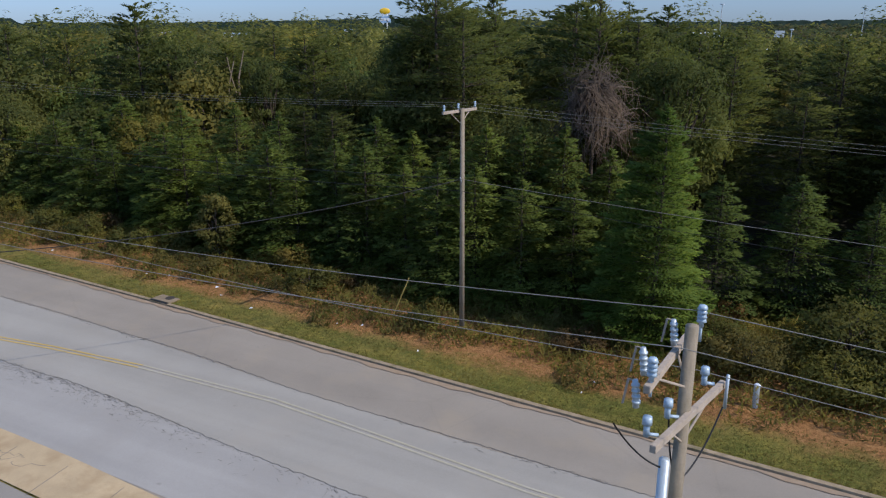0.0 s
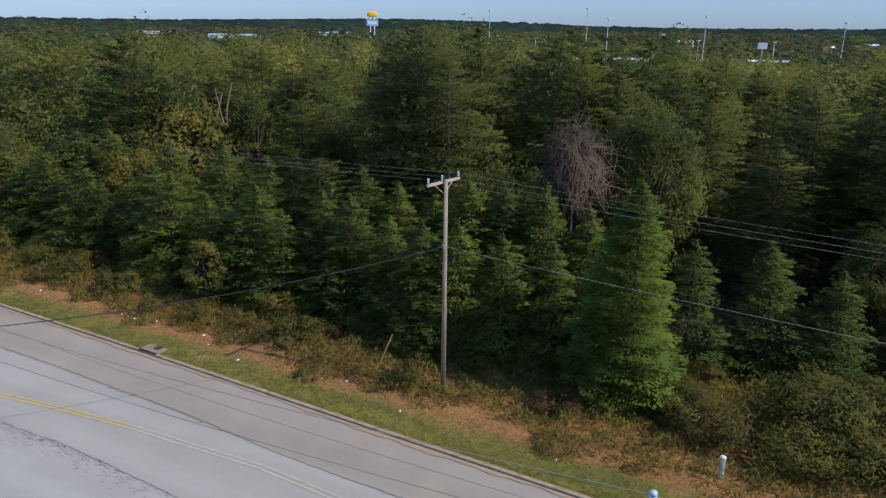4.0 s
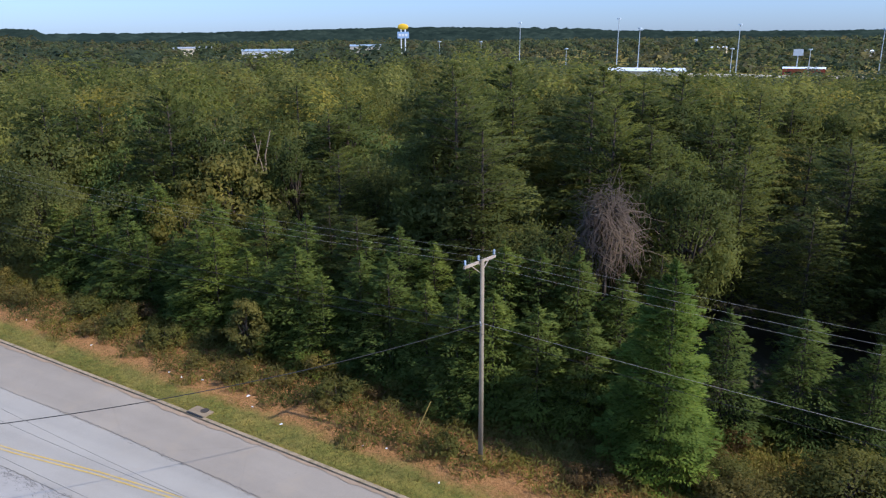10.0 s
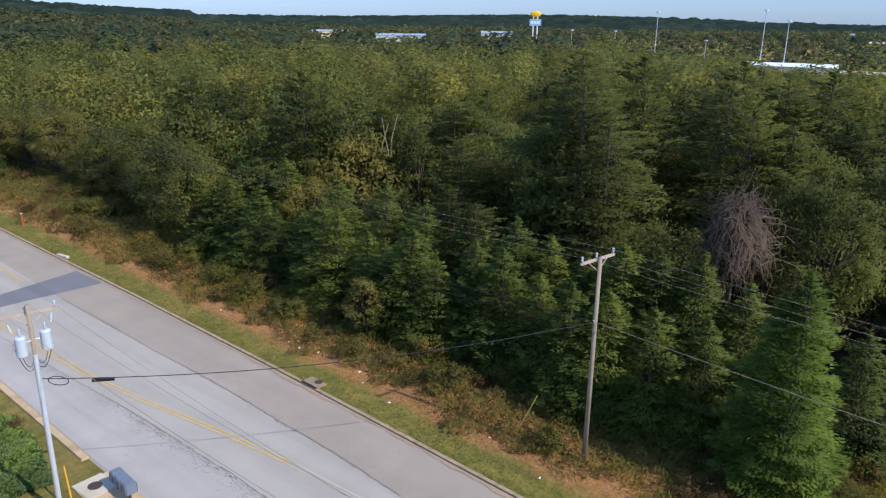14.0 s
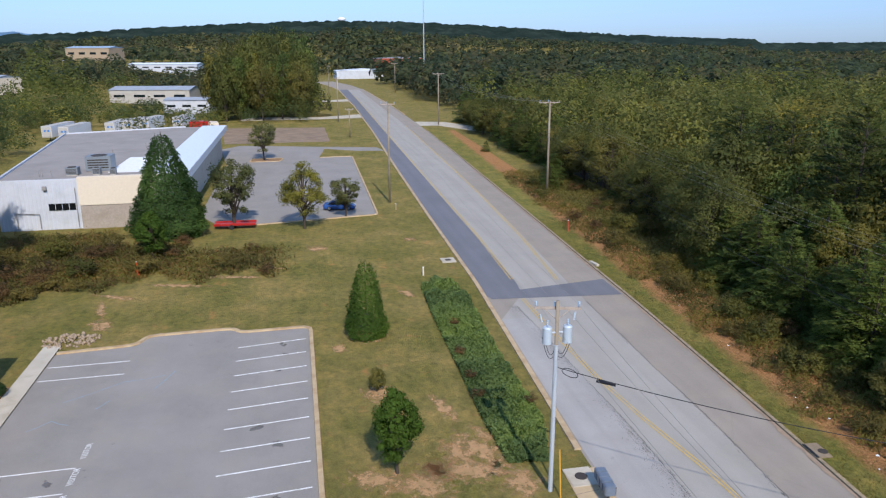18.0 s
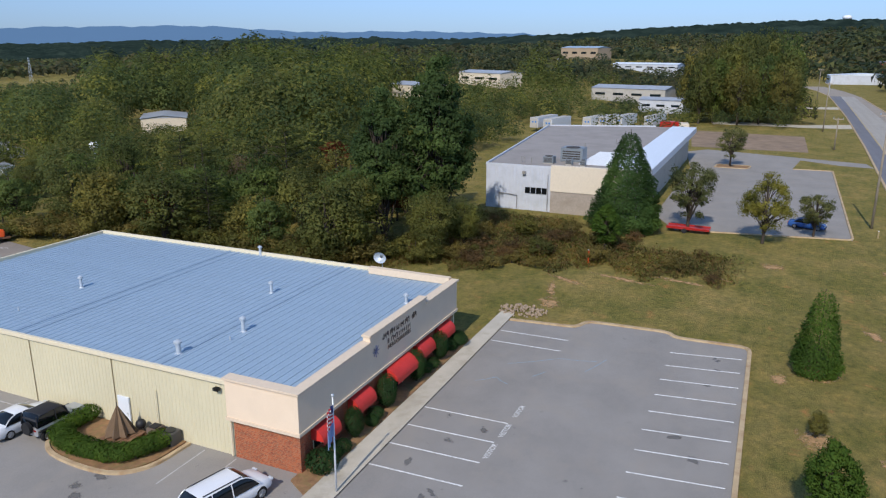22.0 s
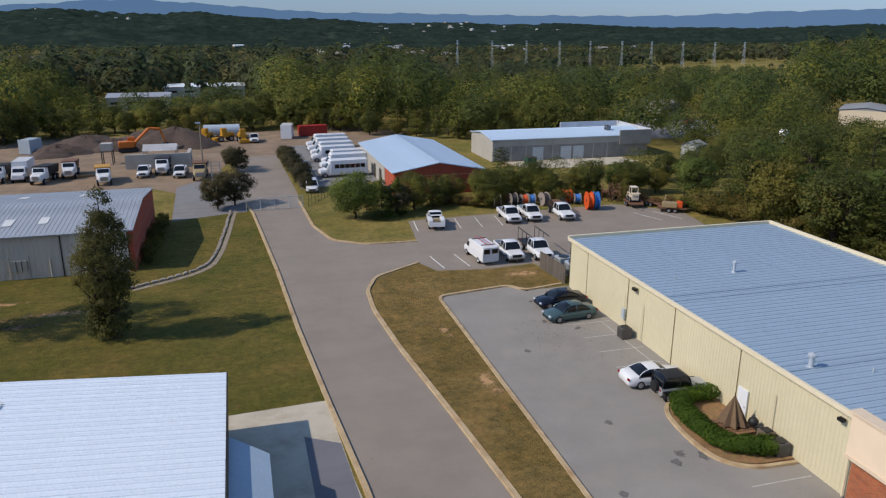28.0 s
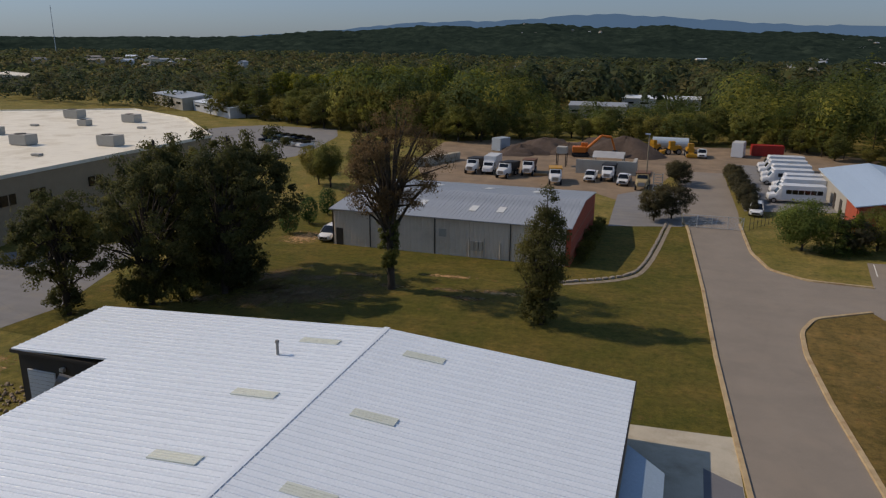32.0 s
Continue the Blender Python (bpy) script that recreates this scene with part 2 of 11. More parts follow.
# ---- materials of the ground ----
def grass_material(name, greens, tan, clay, amount=0.5):
    m = bpy.data.materials.new(name)
    m.use_nodes = True
    nt = m.node_tree
    p = nt.nodes["Principled BSDF"]
    col = ramp(nt, noise_at(nt, 9.0, 6, 0.7), [(0.25, rgb(greens[0])), (0.5, rgb(greens[1])), (0.75, rgb(greens[2]))])
    dry = ramp(nt, noise_at(nt, 0.16, 7, 0.68), [(0.5 - 0.12 * amount, (0, 0, 0, 1)), (0.70, (0.85, 0.85, 0.85, 1))])
    col = mix(nt, dry, col, ramp(nt, noise_at(nt, 5.0, 5, 0.7), [(0.3, rgb(tan)), (0.7, rgb(greens[2]))]))
    patchy = ramp(nt, noise_at(nt, 1.7, 6, 0.75), [(0.34, (0.6, 0.63, 0.58, 1)), (0.5, (1, 1, 1, 1)), (0.66, (1.34, 1.24, 1.12, 1))])
    col = mix(nt, 0.85, col, patchy, "MULTIPLY")
    worn = ramp(nt, noise_at(nt, 0.55, 6, 0.7), [(0.4, (0.82, 0.86, 0.82, 1)), (0.6, (1.18, 1.1, 1.02, 1))])
    col = mix(nt, 0.8, col, worn, "MULTIPLY")
    bare = ramp(nt, noise_at(nt, 0.42, 8, 0.72), [(0.59, (0, 0, 0, 1)), (0.72, (0.7, 0.7, 0.7, 1))])
    col = mix(nt, bare, col, rgb(clay))
    stripes = ramp(nt, noise_at(nt, 1.0, 2, 0.5, "Object", (0.15, 1.3, 1.0)), [(0.35, (0.88, 0.9, 0.86, 1)), (0.65, (1.08, 1.07, 1.05, 1))])
    col = mix(nt, 0.6, col, stripes, "MULTIPLY")
    nt.links.new(col, p.inputs["Base Color"])
    p.inputs["Roughness"].default_value = 0.95
    p.inputs["Specular IOR Level"].default_value = 0.1
    nt.links.new(bump(nt, noise_at(nt, 14.0, 6, 0.8), 0.8, 0.12), p.inputs["Normal"])
    return m


def asphalt_material(name, base, spots, cracks=0.5, tint=None, worn=0.45):
    """Worn asphalt: pale aggregate, broad blotches, oil spots and thin wandering cracks."""
    m = bpy.data.materials.new(name)
    m.use_nodes = True
    nt = m.node_tree
    p = nt.nodes["Principled BSDF"]
    c = rgb(base)
    sc = lambda k: tuple(min(1, v * k) for v in c[:3]) + (1,)
    col = ramp(nt, noise_at(nt, 0.22, 6, 0.62), [(0.3, sc(0.82)), (0.7, sc(1.16))])
    col = mix(nt, 0.35, col, ramp(nt, noise_at(nt, 26.0, 4, 0.7), [(0.3, sc(0.6)), (0.7, sc(1.4))]))
    lanes = ramp(nt, noise_at(nt, 0.5, 3, 0.5, "Object", (0.06, 1.6, 1.0)), [(0.35, sc(0.86)), (0.65, sc(1.12))])
    col = mix(nt, worn, col, lanes)
    if tint:
        col = mix(nt, ramp(nt, noise_at(nt, 0.35, 5, 0.6), [(0.5, (0, 0, 0, 1)), (0.7, (0.6, 0.6, 0.6, 1))]), col, rgb(tint))
    oil = ramp(nt, noise_at(nt, 1.1, 5, 0.6), [(0.68, (1, 1, 1, 1)), (0.78, (1 - spots,) * 3 + (1,))])
    col = mix(nt, 1.0, col, oil, "MULTIPLY")
    tc = nt.nodes.new("ShaderNodeTexCoord")
    warp = node(nt, "TexNoise", Scale=0.8, Detail=5.0)
    nt.links.new(tc.outputs["Object"], warp.inputs["Vector"])
    add = nt.nodes.new("ShaderNodeMix")
    add.data_type, add.inputs[0].default_value = "RGBA", 0.12
    nt.links.new(tc.outputs["Object"], add.inputs[6])
    nt.links.new(warp.outputs["Color"], add.inputs[7])
    vo = node(nt, "TexVoronoi", Scale=0.16)
    vo.feature = "DISTANCE_TO_EDGE"
    nt.links.new(add.outputs[2], vo.inputs["Vector"])
    line = ramp(nt, vo.outputs["Distance"], [(0.0, (1 - cracks * 0.45,) * 3 + (1,)), (0.006, (1, 1, 1, 1))])
    col = mix(nt, 1.0, col, line, "MULTIPLY")
    nt.links.new(col, p.inputs["Base Color"])
    p.inputs["Roughness"].default_value = 0.9
    p.inputs["Specular IOR Level"].default_value = 0.25
    nt.links.new(bump(nt, noise_at(nt, 60.0, 3, 0.7), 0.3, 0.01), p.inputs["Normal"])
    return m


GRASS = grass_material("mown_grass", ("50522a", "6b6836", "887a4c"), "9a8454", "b07a4c", 0.85)
DRY_GRASS = grass_material("dry_strip_grass", ("544a28", "6c5c34", "82704a"), "937850", "a4744a", 0.95)
# leaf litter brown, darkened to stand for the shade beneath the canopy
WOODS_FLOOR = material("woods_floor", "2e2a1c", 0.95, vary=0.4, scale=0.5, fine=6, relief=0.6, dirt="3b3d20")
ROAD = asphalt_material("road_asphalt", "8f877c", 0.35, 0.12, "998d7c", 0.3)
LANE = asphalt_material("pale_concrete_asphalt", "99958d", 0.25, 0.0, "9b958b")
FRESH = asphalt_material("fresh_dark_asphalt", "6c6d72", 0.2, 0.1)
LOT = asphalt_material("car_park_asphalt", "89857f", 0.5, 0.05, "918a80", 0.08)
SIDE = asphalt_material("side_road_asphalt", "867d73", 0.3, 0.08, "8d8276", 0.1)
OLDLOT = asphalt_material("old_lot_asphalt", "7b7a7a", 0.4, 0.2, "8a857c")
CONCRETE = material("pale_concrete", "b5ad9c", 0.9, vary=0.12, scale=0.6, fine=30, dirt="8f8470")
KERB = material("stained_kerb_concrete", "b09a78", 0.9, vary=0.18, scale=1.2, fine=20, dirt="8d6a45", dirt_scale=0.8)
CLAY = material("bare_red_clay", "b08a60", 0.95, vary=0.25, scale=1.5, fine=12, relief=0.6, dirt="6f6a3a", dirt_scale=1.8)
DIRT = material("yard_dirt", "84705a", 0.95, vary=0.3, scale=0.3, fine=5, relief=0.5, dirt="5f5042", dirt_scale=0.12)
STRAW = material("dry_mulch", "876646", 0.95, vary=0.35, scale=2.5, fine=15, relief=0.6, dirt="6d6a3a", dirt_scale=1.6)
WHITE_LINE = material("white_road_paint", "d8d8d4", 0.8, vary=0.08, scale=4, dirt="9a9a98", dirt_scale=3)
YELLOW_LINE = material("worn_yellow_paint", "b89c58", 0.85, vary=0.2, scale=3, dirt="a39c8e", dirt_scale=0.9)
FADED_WHITE = material("faded_white_paint", "a8a6a2", 0.85, vary=0.15, scale=3, dirt="8e8a85", dirt_scale=1.2)
FADED_LINE = material("faded_yellow_paint", "a7a08c", 0.9, vary=0.15, scale=2, dirt="a3a09a", dirt_scale=0.7)
SEAL = material("crack_sealant", "6a6660", 0.8, vary=0.2, scale=5)

# ---- the lie of the land: level round the buildings, low wooded hills farther out ----
HILLS = [(-1500, 100, 380, 50), (-900, -150, 320, 10), (-380, -220, 170, 14), (-700, 700, 500, 5), (300, 1500, 500, 2), (-700, 1600, 600, 22),
         (-300, -1500, 600, -6), (900, -900, 500, 4), (600, -2600, 700, 14), (0, -650, 260, -12), (200, -1300, 300, 6), (-2200, -1200, 700, 16), (-1900, 1300, 600, 5), (-150, 430, 120, -12)]


def land(x, y):
    r = np.hypot(x, y)
    z = 0.0 * r
    for hx, hy, hr, hh in HILLS:
        z = z + hh * np.exp(-((x - hx) ** 2 + (y - hy) ** 2) / (2 * hr * hr))
    z = z + 2.0 * np.sin(x / 170.0 + 1.0) * np.cos(y / 210.0)
    z = z * np.clip((r - 230.0) / 300.0, 0, 1) ** 1.5
    corridor = np.clip((np.abs(y - 28) - 45) / 60, 0, 1)
    level = np.where((x < 60) & (x > -620), corridor, np.clip((-620 - x) / 200, 0, 1) * (x < 0) + (x >= 60))
    z = z * np.maximum(level, 0)
    # the northern ridge stays just under eye level
    return np.where((y > 300) & (x > -1.5 * y), np.minimum(z, 9.0 + 2.5 * np.sin(x / 260.0)) + 13 * np.exp(-((np.degrees(np.arctan2(-x, y)) - 28) / 13) ** 2) * np.clip((r - 900) / 900, 0, 1), z)


rr = np.concatenate([np.linspace(0, 220, 12), np.geomspace(250, 4900, 46)])
aa = np.linspace(0, 2 * np.pi, 145)[:-1]
gr, ga = np.meshgrid(rr[1:], aa, indexing="ij")
gx, gy = gr * np.cos(ga), gr * np.sin(ga)
gv = np.concatenate([[[0, 0, 0]], np.stack([gx, gy, land(gx, gy)], -1).reshape(-1, 3)])
n_a = len(aa)
gf = [(0, 1 + i, 1 + (i + 1) % n_a, 1 + (i + 1) % n_a) for i in range(n_a)]
quads = [(1 + k * n_a + i, 1 + (k + 1) * n_a + i, 1 + (k + 1) * n_a + (i + 1) % n_a, 1 + k * n_a + (i + 1) % n_a) for k in range(len(rr) - 2) for i in range(n_a)]
bm = bmesh.new()
bv = [bm.verts.new(v) for v in gv]
for f in gf:
    bm.faces.new([bv[i] for i in f[:3]])
for f in quads:
    bm.faces.new([bv[i] for i in f])
part("ground", bm, GRASS, None, "mown and rough grass with bare clay patches", kind="structure", category="ground")


def sheet(name, pts, z, mat, label, thick=0.0, kind="structure", category="road"):
    bm = bmesh.new()
    poly(bm, [(p[0], p[1]) for p in pts], z)
    bmesh.ops.recalc_face_normals(bm, faces=bm.faces[:])
    if bm.faces[:][0].normal.z < 0:
        bmesh.ops.reverse_faces(bm, faces=bm.faces[:])
    bmesh.ops.triangulate(bm, faces=bm.faces[:])
    return part(name, bm, mat, None, label, kind=kind, category=category)


NEAR = [(140, 9.5), (40, 13.0), (-18.6, 15.0), (-36, 15.4), (-52, 16.2), (-70, 17.1), (-100, 17.7), (-146, 19.0), (-208, 21.1), (-300, 23.2), (-420, 24.0), (-470, 20.0), (-520, 12.0)]
FAR = [(140, 20.0), (60, 24.0), (5, 26.0), (-16, 27.4), (-37, 28.9), (-59, 30.2), (-75, 30.9), (-103, 32.2), (-169, 35.0), (-223, 36.9), (-300, 38.0), (-420, 37.5), (-470, 34.0), (-520, 26.0)]


def near_y(x):
    return between(x, NEAR)


def far_y(x):
    return between(x, FAR)


XS = [140, 90, 60, 40, 20, 5, -5, -10, -16, -18.6, -25, -30, -37, -45, -52, -59, -65, -70, -75, -85, -103, -125, -146, -169, -190, -208, -223, -260, -300, -360, -420, -470, -520]
sheet("road", [(x, near_y(x)) for x in XS] + [(x, far_y(x)) for x in XS[::-1]], 0.012, ROAD, "weathered grey two-lane asphalt road with sealed cracks", category="road")
# pale middle lane, with the dark resurfaced lane beside it beyond the patch
sheet("road_middle_lane", [(x, 18.9 + (near_y(x) - 15.4) if x < -64 else near_y(x) + 0.18) for x in XS if -420 <= x <= 60]
      + [(x, between(x, [(60, 21.0), (-11.5, 23.15), (-20, 23.65), (-28, 24.45), (-36, 24.95), (-45, 25.25), (-57, 25.65), (-64, 26.0), (-96, 28.0), (-135, 29.8), (-223, 32.5), (-420, 35.0)])) for x in XS[::-1] if -420 <= x <= 60], 0.018, LANE, "pale worn lane in the middle of the road")
NEAR_LANE = asphalt_material("grey_near_lane", "9b9893", 0.3, 0.05, "95918b")
sheet("road_near_lane", [(x, near_y(x) + 0.2) for x in XS if -64 <= x <= 60 and x != -18.6] + [(x, between(x, [(60, 16.4), (-13, 18.3), (-22, 19.0), (-30, 19.6), (-40, 19.6), (-64, 19.1)])) for x in XS[::-1] if -64 <= x <= 60 and x != -18.6], 0.022, NEAR_LANE, "grey worn lane along the near kerb")
sheet("road_fresh_lane", [(x, near_y(x) + 0.15) for x in XS if -420 <= x <= -65]
      + [(x, between(x, [(-64, 20.4), (-68, 21.1), (-103, 21.8), (-179, 23.6), (-362, 28.0), (-420, 29.0)])) for x in XS[::-1] if -420 <= x <= -65], 0.024, FRESH, "dark newly surfaced lane along the kerb")
sheet("road_patch", [(-64.4, 17.2), (-63.2, 30.1), (-68.2, 30.2), (-66.6, 20.6), (-68.0, 17.2)], 0.030, FRESH, "dark asphalt trench patch across the road")


def line_on(name, pts, width, z, mat, label, dash=None):
    bm = bmesh.new()
    strip(bm, pts, width, z - 0.003, z)
    return part(name, bm, mat, None, label, kind="structure", category="road marking")


for k, pts in enumerate(([(60, 19.4), (-7.6, 21.3), (-15, 22.0), (-20, 22.4), (-28, 22.2)], [(-28, 22.2), (-34, 21.7), (-40, 20.9), (-46, 20.4), (-54, 20.2), (-64, 20.2)], [(-70, 20.9), (-90, 21.8), (-135, 22.8), (-208, 24.6), (-380, 28.6)],
                         [(-69, 25.5), (-87, 27.1), (-110, 28.4), (-135, 29.5), (-223, 32.4)])):
    for off in (-0.13, 0.13):
        line_on("yellow_line", [(x, y + off) for x, y in pts], 0.11, 0.036, YELLOW_LINE if k else FADED_LINE, "worn double yellow centre line")
# crazed bands of fine cracks beside the long seams
rs = np.random.RandomState(55)
SEAM_NEAR = [(40, 17.0), (-13, 18.3), (-22, 19.0), (-30, 19.6), (-40, 19.6), (-62, 19.1)]
SEAM_FAR = [(40, 21.6), (-11.5, 23.2), (-20, 23.7), (-28, 24.5), (-36, 25.0), (-45, 25.3), (-57, 25.7), (-64, 26.05)]
for seam, x0, x1, n, wide in ((SEAM_NEAR, -62, 30, 4200, 0.45), (SEAM_FAR, -62, 20, 700, 0.15)):
    cxs = rs.uniform(x0, x1, n)
    cys = np.array([between(float(q), seam) for q in cxs]) - np.abs(rs.normal(0, wide, n)) + 0.05
    keep = np.sin(cxs * 0.35 + 2 * np.sin(cxs * 0.11)) > rs.uniform(-1.3, 0.9, n)
    cxs, cys = cxs[keep], cys[keep]
    ang, half_l, half_w = rs.uniform(0, 3.14, len(cxs)), rs.uniform(0.05, 0.16, len(cxs)), rs.uniform(0.005, 0.012, len(cxs))
    ux, uy = np.cos(ang), np.sin(ang) * 0.7
    q4 = [np.stack([cxs + a_ * half_l * ux - b_ * half_w * uy, cys + a_ * half_l * uy + b_ * half_w * ux, np.full_like(cxs, 0.032)], 1) for a_, b_ in ((-1, -1), (1, -1), (1, 1), (-1, 1))]
    part("fine_cracks", raw_mesh("fine_cracks", np.stack(q4, 1).reshape(-1, 3), np.arange(4 * len(cxs)).reshape(-1, 4), SEAL), None, None, "band of fine cracks along the road seam", kind="stuff", category="road")
rng = random.Random(5)
for seam, x0, x1 in ((SEAM_NEAR, -62, 30), (SEAM_FAR, -62, 20)):
    pts = []
    x = x0
    while x < x1:
        pts.append((x, between(x, seam) + 0.05 * math.sin(x * 0.43) + rng.uniform(-0.05, 0.05)))
        x += rng.uniform(0.12, 0.4)
    bm = bmesh.new()
    strip(bm, pts, 0.028, 0.034, 0.037)
    part("crack_seal", bm, SEAL, None, "dark sealed crack along the road", kind="structure", category="road")


def kerb(name, pts, width=0.35, z1=0.16, rounds=2, label="stained concrete kerb", mat=None):
    bm = bmesh.new()
    strip(bm, rounded(pts, 0.5 + 0.5 * rounds), width, -0.02, z1)
    return part(name, bm, mat or KERB, None, label, kind="structure", category="kerb")


kerb("kerb", [(x, near_y(x) - 0.15) for x in XS if x <= -34] , 0.45, 0.14, 1)
DIRTY_KERB = material("dirt_covered_kerb", "94836b", 0.95, vary=0.3, scale=2.5, fine=18, relief=0.5, dirt="5a5632", dirt_scale=1.3)
kerb("kerb", [(x, far_y(x) + 0.15) for x in XS if -222 <= x], 0.28, 0.12, 1, label="low kerb half buried in dirt", mat=DIRTY_KERB)
kerb("kerb", [(x, far_y(x) + 0.15) for x in XS if -420 <= x <= -235], 0.40, 0.15, 1)
# verge and dry strip beyond the road
def verge_material():
    """Kerbside grass that gives way, raggedly, to fallen needles and bare soil away from the kerb."""
    m = grass_material("verge_grass_and_needles", ("50542a", "6b6c36", "867e48"), "957e4e", "96683e", 0.55)
    nt = m.node_tree
    p = nt.nodes["Principled BSDF"]
    grass = p.inputs["Base Color"].links[0].from_socket
    tc = nt.nodes.new("ShaderNodeTexCoord")
    away = nt.nodes.new("ShaderNodeVectorMath")
    away.operation = "DOT_PRODUCT"
    away.inputs[1].default_value = (0.0645, 1.0, 0.0)
    nt.links.new(tc.outputs["Object"], away.inputs[0])
    wander = nt.nodes.new("ShaderNodeMath")
    wander.operation, wander.inputs[1].default_value = "MULTIPLY_ADD", 4.2
    nt.links.new(noise_at(nt, 0.5, 8, 0.75), wander.inputs[0])
    nt.links.new(away.outputs["Value"], wander.inputs[2])
    near = nt.nodes.new("ShaderNodeMapRange")
    near.inputs["From Min"].default_value, near.inputs["From Max"].default_value = 26.4 + 2.7 + 1.5, 26.4 + 2.7 + 2.6
    nt.links.new(wander.outputs[0], near.inputs["Value"])
    soil = ramp(nt, noise_at(nt, 7.0, 7, 0.75), [(0.3, rgb("664a30")), (0.5, rgb("9a7048")), (0.7, rgb("b88e60"))])
    nt.links.new(mix(nt, near.outputs[0], grass, soil), p.inputs["Base Color"])
    return m


sheet("verge", [(x, far_y(x) + 0.3) for x in XS if -222 <= x <= 90] + [(x, far_y(x) + 8.0) for x in XS[::-1] if -222 <= x <= 90], 0.06, verge_material(), "patchy verge grass with fallen needles and bare soil", category="ground")
SAND = material("sandy_gutter_dirt", "94806a", 0.95, vary=0.2, scale=2, fine=18, relief=0.4, dirt="8a7b6c", dirt_scale=1.1)
sheet("gutter_dirt", [(x, far_y(x) - 0.02) for x in np.arange(40, -150, -0.5)] + [(x, far_y(x) - 0.26 - 0.07 * math.sin(x * 0.31) - 0.06 * math.sin(x * 1.7) - 0.05 * math.sin(x * 4.1)) for x in np.arange(-149.5, 40.1, 0.5)], 0.042, SAND, "sandy dirt gathered along the kerb", category="road")
# concrete apron and driveway of the front lot
APRON = material("sandy_stained_concrete", "b49f7e", 0.92, vary=0.15, scale=0.7, fine=24, dirt="957a58", dirt_scale=0.6)
sheet("apron", [(-35, 15.55), (-30.8, 15.53), (-24, 15.37), (-18, 15.0), (-12, 14.6), (-12, 12.9), (-17, 13.0), (-27.5, 13.3), (-35, 13.6)], 0.05, APRON, "sandy pale concrete driveway apron", category="pavement")
for x in (-32.6, -29.4, -26.3, -23.3, -20.3, -17.4, -14.5):
    line_on("slab_joint", [(x, 13.05), (x - 0.25, 14.9)], 0.03, 0.054, SEAL, "dark joint between apron slabs")
rng = random.Random(6)
for x, y in ((-26.6, 13.9), (-27.2, 14.3), (-25.7, 14.2), (-30.4, 14.6)):
    pts = [(x, y)]
    for k in range(7):
        pts.append((pts[-1][0] + rng.uniform(-0.05, 0.4), pts[-1][1] + rng.uniform(-0.2, 0.25)))
    line_on("slab_crack", pts, 0.02, 0.054, SEAL, "thin wandering crack in the apron")
sheet("front_driveway", [(-25.8, 13.2), (-16.8, 12.9), (-16.8, -0.1), (-25.6, -0.1)], 0.014, LOT, "grey asphalt driveway into the car park")
# front car park
sheet("car_park", [(-60.6, -0.1), (-17, -0.1), (-17, -19.8), (-58.6, -20.0), (-59.3, -14.1), (-61.1, -13.4), (-61.4, -6.6), (-60.4, -5.9)], 0.014, LOT, "grey asphalt car park with painted bays", category="car park")
kerb("kerb", [(-17, 0.0), (-60.7, 0.0), (-60.5, -5.9), (-61.5, -6.5), (-61.2, -13.5), (-59.4, -14.0), (-58.8, -19.9)], 0.35, 0.15, 1)


def bay(x0, y0, x1, y1, w=0.11):
    bm = bmesh.new()
    strip(bm, [(x0, y0), (x1, y1)], w, 0.016, 0.021)
    return part("bay_line", bm, WHITE_LINE, None, "white painted bay line", kind="structure", category="road marking")


for i in range(15):
    bay(-58.05 + 2.72 * i, -0.5, -57.2 + 2.68 * i, -5.85)
for x in (-56.1, -53.7, -40.8, -38.2, -35.7, -33.1):
    bay(x, -19.8, x - 0.15, -13.9)
# pavement along the front of the office
sheet("pavement", [(-60.4, -20.0), (-22, -19.7), (-22, -21.4), (-60.4, -21.3)], 0.12, CONCRETE, "pale concrete pavement beside the car park", category="pavement")
# side road and its junction with the yards
sheet("side_road", [(-8.2, 14.6), (-7.4, -10), (-5.8, -34.6), (-5.0, -45), (-4.0, -60), (-3.2, -78), (-1.7, -100.8), (-0.6, -112), (0.4, -128), (0, -150), (-7.6, -150),
                    (-8.6, -113), (-8.4, -105.9), (-8.9, -92), (-10.4, -85), (-13.9, -82.1), (-20, -81.8), (-21.2, -91.4), (-32, -92), (-52, -93), (-59, -87), (-57.6, -79), (-55, -66), (-31.5, -66), (-30.0, -70.2), (-25.4, -69.6), (-19.3, -70.3), (-18.2, -73.4),
                    (-12.9, -69.8), (-11.4, -66), (-11.0, -61), (-11.5, -52), (-12.6, -41.6), (-13.4, -32.7), (-15.5, 0), (-16.6, 14.8)], 0.010, SIDE, "grey asphalt side road past a gate to the yards")
sheet("staff_car_park", [(-17.5, -62.8), (-24.9, -63.9), (-26.2, -62.4), (-30.6, -62.6), (-30.6, -23), (-31, -20), (-17, -20), (-17.2, -37.7)], 0.016, LOT, "grey asphalt staff car park beside the metal building", category="car park")
kerb("kerb", [(-16.2, 10), (-15.6, 0), (-13.5, -32.7), (-12.7, -41.6), (-11.6, -52.6), (-11.1, -61.1), (-11.4, -66.3), (-12.9, -70.0), (-18.2, -73.5)], 0.4, 0.15, 1)
kerb("kerb", [(-17.1, -20), (-17.3, -37.7), (-17.5, -62.9), (-25.0, -64.1), (-26.0, -62.4), (-30.2, -63.2)], 0.35, 0.15, 1)
kerb("kerb", [(-6.6, 10), (-5.9, -34.6), (-5.1, -45), (-4.2, -58.3), (-3.4, -75), (-1.7, -100.8), (-0.9, -106.4)], 0.35, 0.15, 1)
